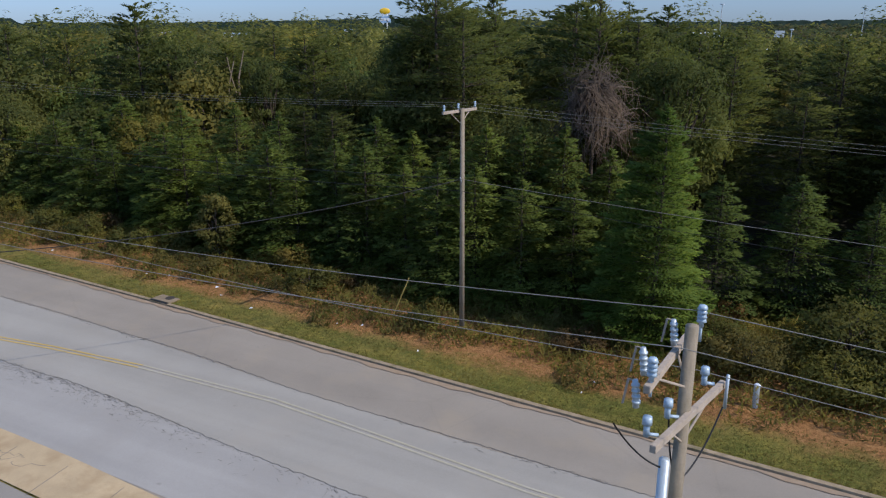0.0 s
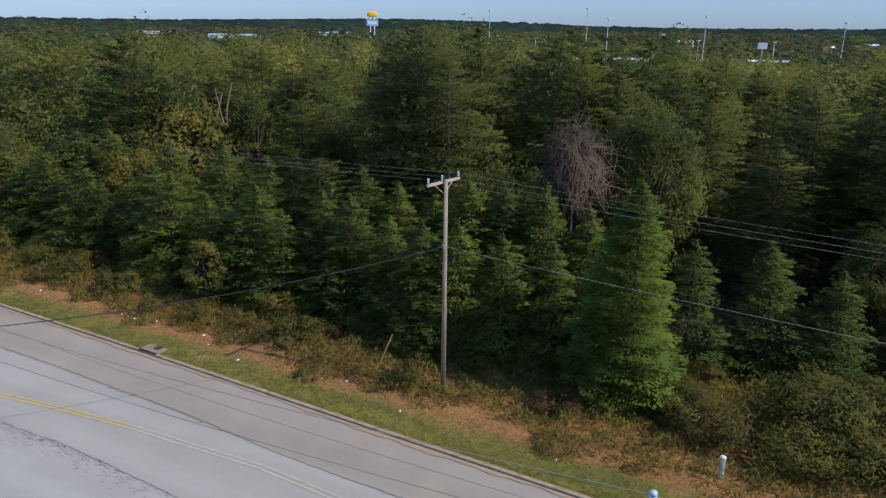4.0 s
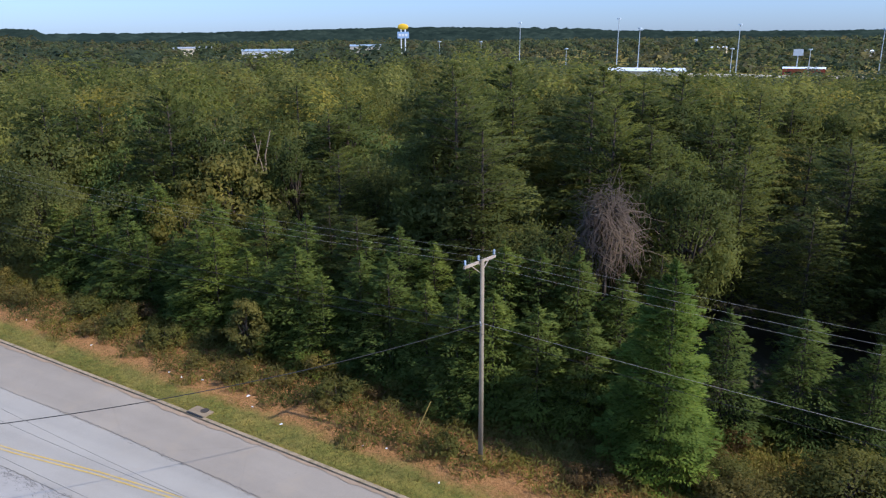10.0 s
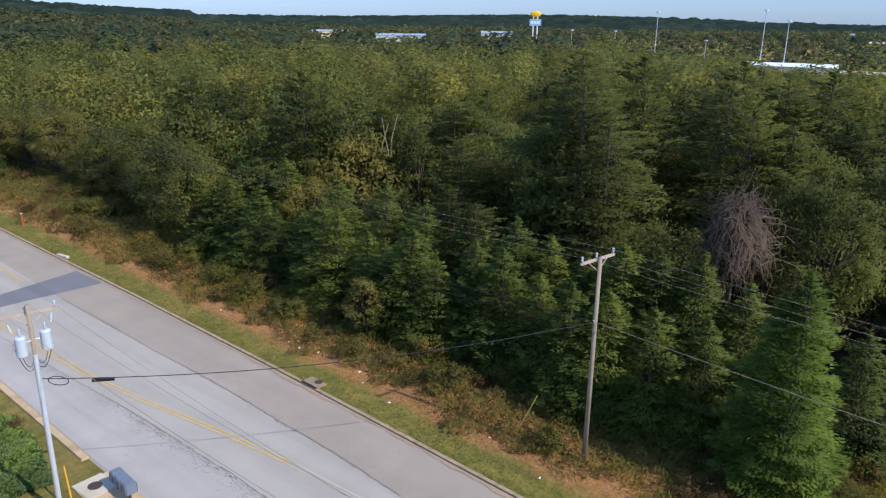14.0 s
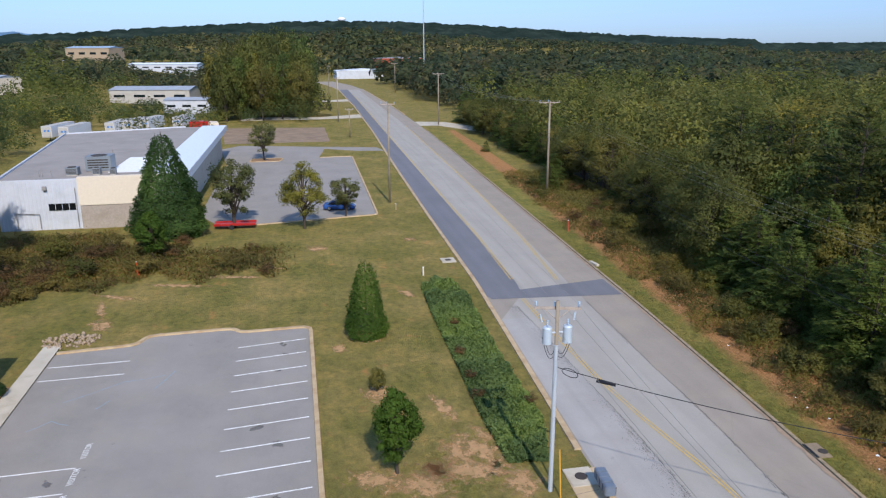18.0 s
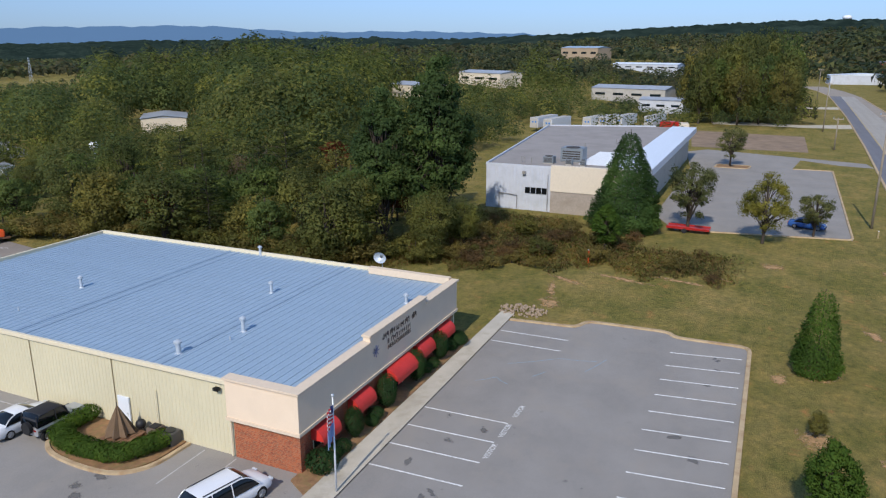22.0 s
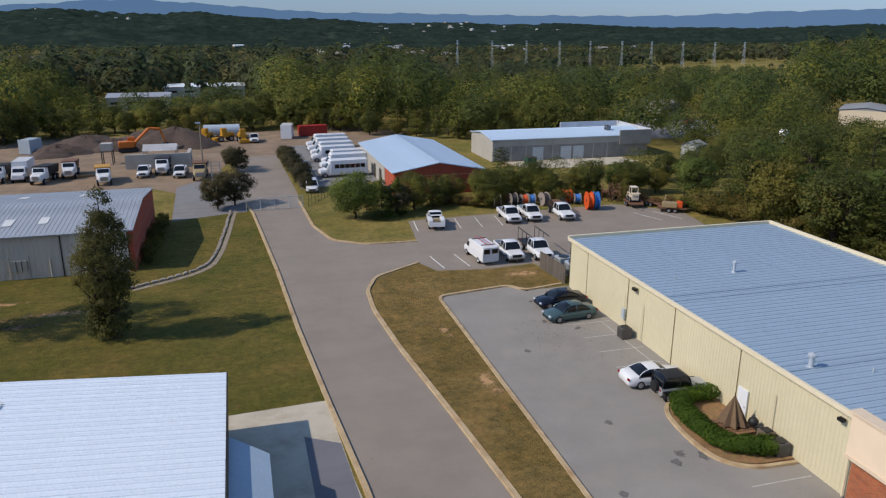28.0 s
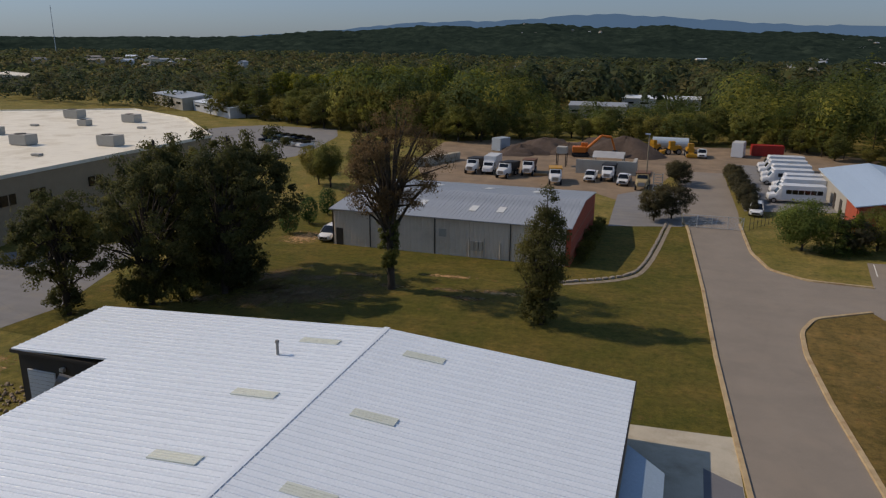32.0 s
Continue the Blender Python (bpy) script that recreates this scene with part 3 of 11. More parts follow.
kerb("kerb", [(-8.4, -105.9), (-8.9, -91.6), (-10.4, -84.7), (-13.9, -81.9), (-20.0, -81.6)], 0.35, 0.15, 1)
sheet("island_grass", [(-17.5, -21), (-15.2, -21), (-13.7, -32.7), (-12.9, -41.6), (-11.8, -52.6), (-11.3, -61.1), (-11.7, -66.1), (-13.1, -69.7), (-18.2, -73.2), (-19.4, -70.2), (-25.4, -69.3), (-29.9, -69.6), (-30.3, -63.4), (-26, -62.2), (-24.9, -64.2), (-17.7, -63.1), (-17.5, -50), (-17.4, -37.7)], 0.09, DRY_GRASS, "patchy dry brown grass strip between side road and car park", category="ground")
sheet("concrete_drive", [(1.4, -45.2), (-5.0, -45.6), (-5.4, -36), (-5.9, -30), (1.4, -30)], 0.02, CONCRETE, "pale concrete drive beside the silver-roofed building", category="pavement")
sheet("drive_patch", [(-3.1, -41.3), (-5.2, -40.0), (-5.5, -33), (-3.1, -33)], 0.026, FRESH, "dark asphalt patch in the drive")
# yard of the haulage firm
sheet("yard_dirt", [(6, -113), (14, -122), (36, -116), (44, -123), (52, -141), (56, -172), (40, -184), (10, -182), (-24, -188), (-40, -176), (-24, -136), (-8, -148), (1, -148)], 0.02, DIRT, "brown gravelly dirt yard", category="ground")
sheet("yard_asphalt", [(-1, -102), (8.6, -99), (9.4, -121), (6, -126), (0, -130)], 0.024, OLDLOT, "grey concrete yard entrance", category="road")
sheet("truck_park", [(-9.5, -115), (-22.5, -118), (-22.5, -160), (-8.5, -160)], 0.024, OLDLOT, "grey asphalt lorry park", category="car park")
# car park of the white warehouse and the bare plot behind it
sheet("warehouse_car_park", [(-103.3, 10.6), (-99.5, -10.7), (-108, -14.6), (-155, -14.6), (-180, -18), (-186, -14), (-176, 18.5), (-170, 19.5), (-171, 13.5), (-176, 6), (-162, 4.2), (-162.5, 11.5)], 0.016, LOT, "grey asphalt car park of the white warehouse", category="car park")
kerb("kerb", [(-99.6, -10.6), (-103.3, 10.6), (-162.4, 11.5), (-162, 4.4)], 0.3, 0.14, 1)
kerb("kerb", [(-158.4, -10.2), (-158.2, -4.0), (-162.6, -3.4), (-162.8, -10.0), (-158.4, -10.2)], 0.3, 0.14, 1)
sheet("planted_island", [(-158.5, -10.0), (-158.4, -4.2), (-162.4, -3.6), (-162.6, -9.8)], 0.09, STRAW, "mulched island in the car park", category="ground")
sheet("bare_plot", [(-190, -18), (-190, 8), (-224, 8), (-228, -22)], 0.02, DIRT, "bare brown plot of soil", category="ground")
sheet("far_drive", [(-222, 36.8), (-235, 37.2), (-232, 46), (-205, 58), (-190, 75), (-184, 72), (-200, 52), (-222, 42)], 0.02, CONCRETE, "pale concrete driveway into the woods", category="road")
for y0, x0 in ((20.5, -252), (20.5, -330)):
    sheet("far_drive", [(x0, near_y(x0) + 0.4), (x0 - 14, near_y(x0 - 14) + 0.4), (x0 - 6, 8), (x0 - 10, -18), (x0 + 2, -18), (x0 + 2, 8)], 0.016, CONCRETE, "pale concrete driveway beside the road", category="road")
sheet("left_lot", [(55.5, -36), (53.5, -50), (58, -64), (62, -72), (75, -61), (90, -45), (90, -30), (58, -30)], 0.02, OLDLOT, "grey asphalt drive beside the flat-roofed building", category="road")
sheet("far_lot", [(124, -179), (116, -187), (92, -186), (85, -172), (78, -142), (80, -132), (96, -132), (130, -158)], 0.02, OLDLOT, "grey asphalt car park beyond the trees", category="car park")

# ---- materials of the buildings ----
BLUE_ROOF = material("pale_blue_metal_roof", "94a8b8", 0.5, 0.15, vary=0.05, scale=0.4, fine=8, relief=0.03, dirt="8ca1b1", dirt_scale=0.25)
SHOP_ROOF = material("light_blue_metal_roof", "b2c6d8", 0.45, 0.1, vary=0.05, scale=0.4, fine=8, relief=0.03, dirt="a6bacb", dirt_scale=0.25)
GREY_ROOF = material("grey_metal_roof", "a2a6aa", 0.45, 0.2, vary=0.06, scale=0.4, fine=8, relief=0.03, dirt="8c9094", dirt_scale=0.3)
CREAM = material("cream_metal_siding", "c9c1a2", 0.6, 0.0, vary=0.04, scale=0.6, fine=15, relief=0.04)
CREAM_TRIM = material("cream_trim", "d8cdb0", 0.5, vary=0.05)
STUCCO = material("tan_stucco", "dcc8ae", 0.9, vary=0.04, scale=0.8, fine=60, relief=0.12)
STUCCO_TRIM = material("pale_stucco_trim", "d2bfa6", 0.85, vary=0.05)
WHITE_WALL = material("white_metal_siding", "b8bcc2", 0.6, vary=0.06, scale=0.6, dirt="a2a6a8", dirt_scale=0.4)
GREY_WALL = material("grey_metal_siding", "8e8b86", 0.6, 0.1, vary=0.06, scale=0.6, dirt="6d6a66", dirt_scale=0.4)
LIGHT_WALL = material("light_grey_siding", "a9a59c", 0.65, vary=0.06, scale=0.6, dirt="97938a", dirt_scale=0.4)
RED_WALL = material("red_brick_wall", "a84c34", 0.9, vary=0.2, scale=3, fine=30, dirt="8f4430", dirt_scale=0.8)
MEMBRANE = material("grey_roof_membrane", "8e8882", 0.9, vary=0.08, scale=0.3, dirt="7b7670", dirt_scale=0.2)
WHITE_ROOF = material("cream_white_roof_membrane", "e2dccc", 0.8, vary=0.06, scale=0.25, dirt="b9ad94", dirt_scale=0.2)
DARK_WALL = material("dark_brown_wall", "3a342e", 0.8, vary=0.1)
TAN_WALL = material("tan_block_wall", "9c8a72", 0.9, vary=0.1, scale=0.8)


def panel_roof(parent, mat, axis, a0, a1, spans, pitch=0.6, seams=1, thick=0.07, label="", rib=0.035):
    """A metal roof of separate ribbed panels laid side by side along the axis; spans: (c0, z0, c1, z1) slopes across it."""
    deck = bmesh.new()
    for c0, z0, c1, z1 in spans:
        q = [(a0, c0, z0), (a1, c0, z0), (a1, c1, z1), (a0, c1, z1)]
        pts = [(u, c, z) if axis == "x" else (c, u, z) for u, c, z in q]
        v = [deck.verts.new(p) for p in pts] + [deck.verts.new((p[0], p[1], p[2] - 0.12)) for p in pts]
        deck.faces.new(v[:4]), deck.faces.new(v[7:3:-1])
        for i in range(4):
            deck.faces.new((v[i], v[4 + i], v[4 + (i + 1) % 4], v[(i + 1) % 4]))
    bmesh.ops.recalc_face_normals(deck, faces=deck.faces[:])
    roof = part("roof", deck, mat, parent, label)
    n = max(1, round((a1 - a0) / pitch))
    w = (a1 - a0) / n
    for c0, z0, c1, z1 in spans:
        bm = bmesh.new()
        prof = [(0.0, 0.0)]
        for k in range(seams):
            u = w * (k + 0.5) / seams
            prof += [(u - 0.035, 0.008), (u - 0.015, rib), (u + 0.015, rib), (u + 0.035, 0.008)]
        prof += [(w - 0.006, 0.008), (w - 0.006, 0.0)]
        rows = []
        for u, dz in prof:
            rows.append([bm.verts.new(((u, c, z + dz + 0.005) if axis == "x" else (c, u, z + dz + 0.005))) for c, z in ((c0, z0), (c1, z1))])
        for r0, r1 in zip(rows, rows[1:]):
            bm.faces.new((r0[0], r1[0], r1[1], r0[1]))
        bmesh.ops.recalc_face_normals(bm, faces=bm.faces[:])
        if sum(f.normal.z for f in bm.faces) < 0:
            bmesh.ops.reverse_faces(bm, faces=bm.faces[:])
        me = finish("roof_panel", bm, mat)
        for i in range(n):
            o = new("roof_panel", me)
            o.parent = roof
            o.location = (a0 + i * w, 0, 0) if axis == "x" else (0, a0 + i * w, 0)
    return roof


def siding(name, parent, mat, a, b, z0, z1, thick=0.18, pitch=0.32, depth=0.03, label=""):
    """A ribbed metal wall from plan point a to b, its outside to the right of the way, with shallow upright ribs."""
    a, b = Vector(a), Vector(b)
    d = (b - a)
    ln = d.length
    d.normalize()
    nrm = Vector((d.y, -d.x))
    bm = bmesh.new()
    zs = (z0, z1) if isinstance(z1, (int, float)) else None
    prof = []
    s = 0.0
    while s < ln:
        for ds, h in ((0.0, 0.0), (pitch * 0.55, 0.0), (pitch * 0.65, depth), (pitch * 0.9, depth)):
            if s + ds < ln:
                prof.append((s + ds, h))
        s += pitch
    prof.append((ln, 0.0))
    tops = (lambda q: z1) if zs else (lambda q: z1[0] + (z1[1] - z1[0]) * q / ln)
    rows = []
    for q, h in prof:
        p = a + d * q + nrm * h
        rows.append((bm.verts.new((p.x, p.y, z0)), bm.verts.new((p.x, p.y, tops(q)))))
    for r0, r1 in zip(rows, rows[1:]):
        bm.faces.new((r0[0], r1[0], r1[1], r0[1]))
    back = []
    for q in (0.0, ln):
        p = a + d * q - nrm * thick
        back.append((bm.verts.new((p.x, p.y, z0)), bm.verts.new((p.x, p.y, tops(q)))))
    bm.faces.new((back[1][0], back[0][0], back[0][1], back[1][1]))
    bm.faces.new((rows[0][0], rows[0][1], back[0][1], back[0][0]))
    bm.faces.new((rows[-1][1], rows[-1][0], back[1][0], back[1][1]))
    return part(name, bm, mat, parent, label)


BLUE_ROOF.node_tree.nodes["Principled BSDF"].inputs["Metallic"].default_value = 0.1

# ---- the metal office building with the stucco front ----
office = thing("office_building", 0, 0, 0, label="cream metal office building with blue ribbed roof and stucco front", category="building")
siding("side_wall", office, CREAM, (-30.6, -62.4), (-30.6, -27.35), 0.0, 4.75, pitch=0.3, depth=0.022, label="cream ribbed metal side wall")
siding("back_wall", office, CREAM, (-53.0, -62.4), (-30.6, -62.4), 0.0, 4.9)
siding("far_wall", office, CREAM, (-53.0, -22.9), (-53.0, -62.4), 0.0, 4.9)
panel_roof(office, BLUE_ROOF, "y", -62.6, -23.0, [(-53.2, 4.86, -30.4, 4.86)], 0.6, 1, rib=0.06, label="pale blue standing-seam metal roof")

# ---- the white warehouse ----
ware = thing("warehouse", 0, 0, 0, label="low white warehouse with grey flat roof behind the lawn", category="building")
BLOCK = material("grey_block_base", "9a9084", 0.95, vary=0.15, scale=4, fine=20, dirt="857a6c")
PALE_CREAM = material("pale_cream_fascia", "cfc3ae", 0.8, vary=0.06)
siding("wall", ware, WHITE_WALL, (-103.4, -39.2), (-103.4, -29.0), 0, 6.5, pitch=0.5)
bar_box("block_base", ware, BLOCK, -103.75, -103.05, -29.0, -16.6, 0, 3.2, 0, "grey block wall under the cream band")
bar_box("fascia", ware, PALE_CREAM, -103.8, -102.95, -29.05, -16.5, 3.2, 7.0, 0.03)
bar_box("wall", ware, LIGHT_WALL, -168, -103.8, -17.3, -16.6, 0, 5.4)
bar_box("canopy", ware, material("white_canopy_metal", "d4dae0", 0.4, 0.1), -170, -107, -20.6, -15.4, 5.5, 6.7, 0.05, "white metal canopy along the front")
siding("wall", ware, WHITE_WALL, (-161, -46.2), (-103.6, -39.2), 0, 6.5, pitch=0.5)
bm = bmesh.new()
prism(bm, [(-103.5, -29.0), (-103.9, -29.0), (-103.9, -20.6), (-169.5, -20.6), (-169.5, -24), (-161, -46.2), (-103.5, -39.3)], 6.2, 6.5)
part("roof", bm, MEMBRANE, ware, "grey gravelled flat roof")
bm = bmesh.new()
strip(bm, [(-103.55, -29.1), (-103.55, -39.2), (-161, -46.1), (-169.4, -24)], 0.35, 6.45, 6.75)
part("parapet", bm, WHITE_WALL, ware)
w = part("window", (lambda b: (box(b, -103.42, -103.30, -33.0, -29.6, 2.6, 3.5), b)[1])(bmesh.new()), material("warehouse_dark_glass", "14171a", 0.15), ware, "dark strip window")
for k in range(5):
    bar_box("mullion", w, WHITE_WALL, -103.34, -103.27, -33.0 + 0.85 * k - 0.03, -33.0 + 0.85 * k + 0.03, 2.6, 3.5)
bar_box("wall_lamp", ware, GREY_WALL, -103.3, -102.95, -33.4, -32.9, 5.4, 5.9, 0.03)
for y, z in ((-29.5, 5.6), (-34.2, 2.2), (-37.0, 2.4)):
    bm = bmesh.new()
    rod(bm, (-103.2, y, 0.2), (-103.2, y, z), 0.05, n=6)
    part("conduit", bm, GREY_WALL, ware)
bm = bmesh.new()
rod(bm, (-103.2, -37.0, 2.4), (-103.2, -34.2, 2.2), 0.05, n=6)
part("conduit", bm, GREY_WALL, ware)
ROOF_UNIT = material("grey_roof_unit", "7d858a", 0.5, 0.3, vary=0.1)


def roof_unit(x, y, z, sx=2.2, sy=1.6, sz=1.3, label="grey rooftop cooling unit with louvres", mat=None):
    ob = thing("roof_unit", x, y, z, label=label, category="roof unit", group="roof units")
    bar_box("case", ob, mat or ROOF_UNIT, -sx / 2, sx / 2, -sy / 2, sy / 2, 0.15, sz, 0.05)
    for k in range(4):
        bar_box("louvre", ob, DARK_WALL, sx / 2, sx / 2 + 0.02, -sy * 0.4, sy * 0.4, sz * (0.25 + 0.16 * k), sz * (0.33 + 0.16 * k))
    bm = bmesh.new()
    rod(bm, (sx * 0.15, 0, sz), (sx * 0.15, 0, sz + 0.08), min(sx, sy) * 0.36, n=16)
    part("fan", bm, DARK_WALL, ob)
    bar_box("curb", ob, LIGHT_WALL, -sx * 0.45, sx * 0.45, -sy * 0.45, sy * 0.45, 0, 0.15)
    return ob


roof_unit(-111.5, -27.9, 6.5, 3.0, 3.4, 2.2)
roof_unit(-108.2, -30.8, 6.5, 1.6, 1.6, 1.1)
roof_unit(-107.8, -27.6, 6.5, 1.0, 1.0, 1.0)
roof_unit(-107.4, -25.4, 6.5, 0.8, 0.8, 0.9)
bar_box("roof_patch", ware, material("white_roof_coating", "dcdedd", 0.7), -124, -109, -26.5, -20.8, 6.504, 6.54)
for x, y in ((-107.5, -35.0), (-107.3, -34.5), (-106.8, -33.2), (-128, -30), (-135, -26)):
    v = thing("roof_vent", x, y, 6.5, label="thin vent pipe on the flat roof", category="roof vent")
    bm = bmesh.new()
    rod(bm, (0, 0, 0), (0, 0, 0.9), 0.08, n=8)
    part("pipe", bm, GREY_WALL, v)

# ---- the silver-roofed building next to the camera ----
shed = thing("silver_roof_building", 0, 0, 0, label="large low building with bright silver ribbed metal roof", category="building")
BRIGHT = material("bright_silver_roof", "e0e8f0", 0.4, 0.1, vary=0.02, scale=0.4, fine=8, relief=0.02, dirt="dde6ee", dirt_scale=0.3)
rx, rz_ = 17.6, 5.45
zw = lambda x: rz_ + (4.15 - rz_) * (x - rx) / (41.2 - rx)
panel_roof(shed, BRIGHT, "y", -43.0, -12.0, [(1.2, 4.15, rx, rz_)], 0.92, 2, rib=0.055, label="bright ribbed silver metal roof")
panel_roof(shed, BRIGHT, "y", -34.4, -12.0, [(rx, rz_, 33.2, zw(33.2))], 0.92, 2, rib=0.055, label="bright ribbed silver metal roof")
panel_roof(shed, BRIGHT, "y", -43.0, -34.4, [(rx, rz_, 41.2, 4.15)], 0.92, 2, rib=0.055, label="bright ribbed silver metal roof")
bm = bmesh.new()
for s in (-1, 1):
    v = [bm.verts.new(p) for p in ((rx, -43.1, rz_ + 0.055), (rx + s * 0.22, -43.1, rz_ + 0.04), (rx + s * 0.22, -12, rz_ + 0.04), (rx, -12, rz_ + 0.055))]
    bm.faces.new(v if s < 0 else v[::-1])
part("ridge_cap", bm, BRIGHT, shed)
bm = bmesh.new()
prism(bm, [(1.4, -42.8), (41.0, -42.8), (41.0, -34.7), (33.0, -34.7), (33.0, -12.2), (1.4, -12.2)], 0, 4.0)
part("wall", bm, DARK_WALL, shed, "dark brown metal wall")
bm = bmesh.new()
strip(bm, [(1.15, -12), (1.15, -43.05), (41.25, -43.05), (41.25, -34.35), (33.25, -34.35), (33.25, -12)], 0.1, 3.9, 4.12)
part("eave_gutter", bm, DARK_WALL, shed)
SKYLIGHT = material("pale_green_skylight", "ccd2c8", 0.35, vary=0.05)
for x0, x1, y in ((19.6, 22.3, -39.8), (19.6, 22.3, -32.1), (19.6, 22.3, -25.3), (12.5, 15.1, -39.9), (12.5, 15.0, -32.0), (12.5, 15.0, -24.9)):
    za, zb = [rz_ - (rz_ - 4.15) * (rx - x) / (rx - 1.2) if x < rx else zw(x) for x in (x0, x1)]
    bm = bmesh.new()
    v = [bm.verts.new(p) for p in ((x0, y - 0.38, za + 0.09), (x1, y - 0.38, zb + 0.09), (x1, y + 0.38, zb + 0.09), (x0, y + 0.38, za + 0.09))]
    f = bm.faces.new(v)
    r = bmesh.ops.extrude_face_region(bm, geom=[f])
    bmesh.ops.translate(bm, vec=(0, 0, -0.07), verts=[q for q in r["geom"] if isinstance(q, bmesh.types.BMVert)])
    bmesh.ops.recalc_face_normals(bm, faces=bm.faces[:])
    sk = part("skylight", bm, SKYLIGHT, shed, "pale translucent roof light")
    for yy in (-0.2, 0.0, 0.2):
        bm = bmesh.new()
        rod(bm, (x0, y + yy, za + 0.1), (x1, y + yy, zb + 0.1), 0.02, n=5)
        part("rib", bm, SKYLIGHT, sk)
vt = thing("roof_vent", 22.6, -37.3, zw(22.6) + 0.05, label="dark vent pipe with cap on the silver roof", category="roof vent")
bm = bmesh.new()
rod(bm, (0, 0, 0), (0, 0, 0.85), 0.09, n=12)
part("pipe", bm, GREY_WALL, vt)
bm = bmesh.new()
rod(bm, (0, 0, 0.8), (0, 0, 0.95), 0.15, 0.1, 12)
part("cap", bm, GREY_WALL, vt)
dw = bar_box("roller_door", shed, material("white_roller_door", "c9ced2", 0.5, vary=0.05), 38.0, 40.3, -34.72, -34.6, 0, 2.7, 0, "white roller door")
for k in range(9):
    bar_box("slat", dw, GREY_WALL, 38.0, 40.3, -34.6, -34.588, 0.28 + 0.29 * k, 0.30 + 0.29 * k)
bar_box("wall_lamp", shed, LIGHT_WALL, 37.0, 37.35, -34.7, -34.4, 3.0, 3.25, 0.03)
duct = bmesh.new()
rod(duct, (35.2, -34.3, 2.3), (36.5, -33.4, 3.1), 0.42, n=14)
rod(duct, (35.2, -34.3, 2.3), (35.2, -34.3, 0.2), 0.42, n=14)
part("duct", duct, GREY_WALL, shed, "grey round metal duct")
bm = bmesh.new()
v = [bm.verts.new(p) for p in ((1.1, -36.6, 3.35), (-0.9, -35.2, 2.85), (-0.9, -26, 2.85), (1.1, -26, 3.35))]
f = bm.faces.new(v)
r = bmesh.ops.extrude_face_region(bm, geom=[f])
bmesh.ops.translate(bm, vec=(0, 0, 0.1), verts=[q for q in r["geom"] if isinstance(q, bmesh.types.BMVert)])
bmesh.ops.recalc_face_normals(bm, faces=bm.faces[:])
part("lean_to_roof", bm, BLUE_ROOF, shed, "pale blue lean-to roof over the drive")
for y in (-35.0, -30.6, -26.2):
    bar_box("lean_to_post", shed, DARK_WALL, -0.85, -0.7, y - 0.07, y + 0.07, 0, 2.75)

# ---- the grey and red building on the side road ----
WHITE_LIGHT = material("white_roof_light", "cfd0cc", 0.4, vary=0.05)
GREY_SIDING = material("warm_grey_siding", "d4c6b6", 0.6, 0.0, vary=0.05, scale=0.6, dirt="bcae9f", dirt_scale=0.4)
grey = thing("grey_metal_building", 0, 0, 0, label="grey metal building with red brick end and grey ribbed roof", category="building")
siding("wall", grey, GREY_SIDING, (39.6, -78.6), (11.2, -78.6), 0, 4.4, pitch=0.45, label="grey ribbed metal wall")
siding("wall", grey, GREY_SIDING, (39.6, -99.4), (39.6, -78.6), 0, 4.4, pitch=0.45)
siding("wall", grey, GREY_SIDING, (11.2, -99.4), (39.6, -99.4), 0, 4.4, pitch=0.45)
bm = bmesh.new()
v0 = [(-78.6, 0), (-99.4, 0), (-99.4, 4.34), (-89, 5.38), (-78.6, 4.34)]
a_ = [bm.verts.new((10.6, y, z)) for y, z in v0]
b_ = [bm.verts.new((11.1, y, z)) for y, z in v0]
bm.faces.new(a_), bm.faces.new(b_[::-1])
for i in range(5):
    bm.faces.new((a_[i], b_[i], b_[(i + 1) % 5], a_[(i + 1) % 5]))
bmesh.ops.recalc_face_normals(bm, faces=bm.faces[:])
part("brick_end", bm, RED_WALL, grey, "red brick end wall")
for z in (1.4, 2.9):
    bar_box("brick_band", grey, material("pale_brick_band", "a06a52", 0.9), 10.56, 10.6, -99.3, -78.7, z, z + 0.12)
panel_roof(grey, GREY_ROOF, "x", 10.5, 39.9, [(-99.7, 4.45, -89, 5.5), (-89, 5.5, -78.3, 4.45)], 0.9, 2, label="grey ribbed metal gable roof")
for x, y in ((36, -82.8), (29.5, -83.2), (22.8, -82.5), (19.5, -82.7), (31, -94), (24, -94.2), (17.5, -93.8)):
    z = 5.5 - abs(y + 89) * 0.098 + 0.05
    sl = 0.098 * (1 if y > -89 else -1)
    bm = bmesh.new()
    v = [bm.verts.new(p) for p in ((x - 0.45, y - 1, z + sl), (x + 0.45, y - 1, z + sl), (x + 0.45, y + 1, z - sl), (x - 0.45, y + 1, z - sl))]
    r = bmesh.ops.extrude_face_region(bm, geom=[bm.faces.new(v)])
    bmesh.ops.translate(bm, vec=(0, 0, 0.03), verts=[q for q in r["geom"] if isinstance(q, bmesh.types.BMVert)])
    bmesh.ops.recalc_face_normals(bm, faces=bm.faces[:])
    part("skylight", bm, WHITE_LIGHT, grey, "pale translucent roof light")
for x in (34.6, 26.4, 17.4):
    bar_box("wall_seam", grey, DARK_WALL, x - 0.05, x + 0.05, -78.6, -78.5, 0, 4.4)
bar_box("door", grey, DARK_WALL, 38.2, 39.1, -78.62, -78.52, 0, 2.1, 0.01, "dark steel door")
for x in (21.8, 21.3, 20.8):
    bar_box("electric_meter", grey, LIGHT_WALL, x - 0.2, x + 0.2, -78.55, -78.3, 0.9, 2.0, 0.02)
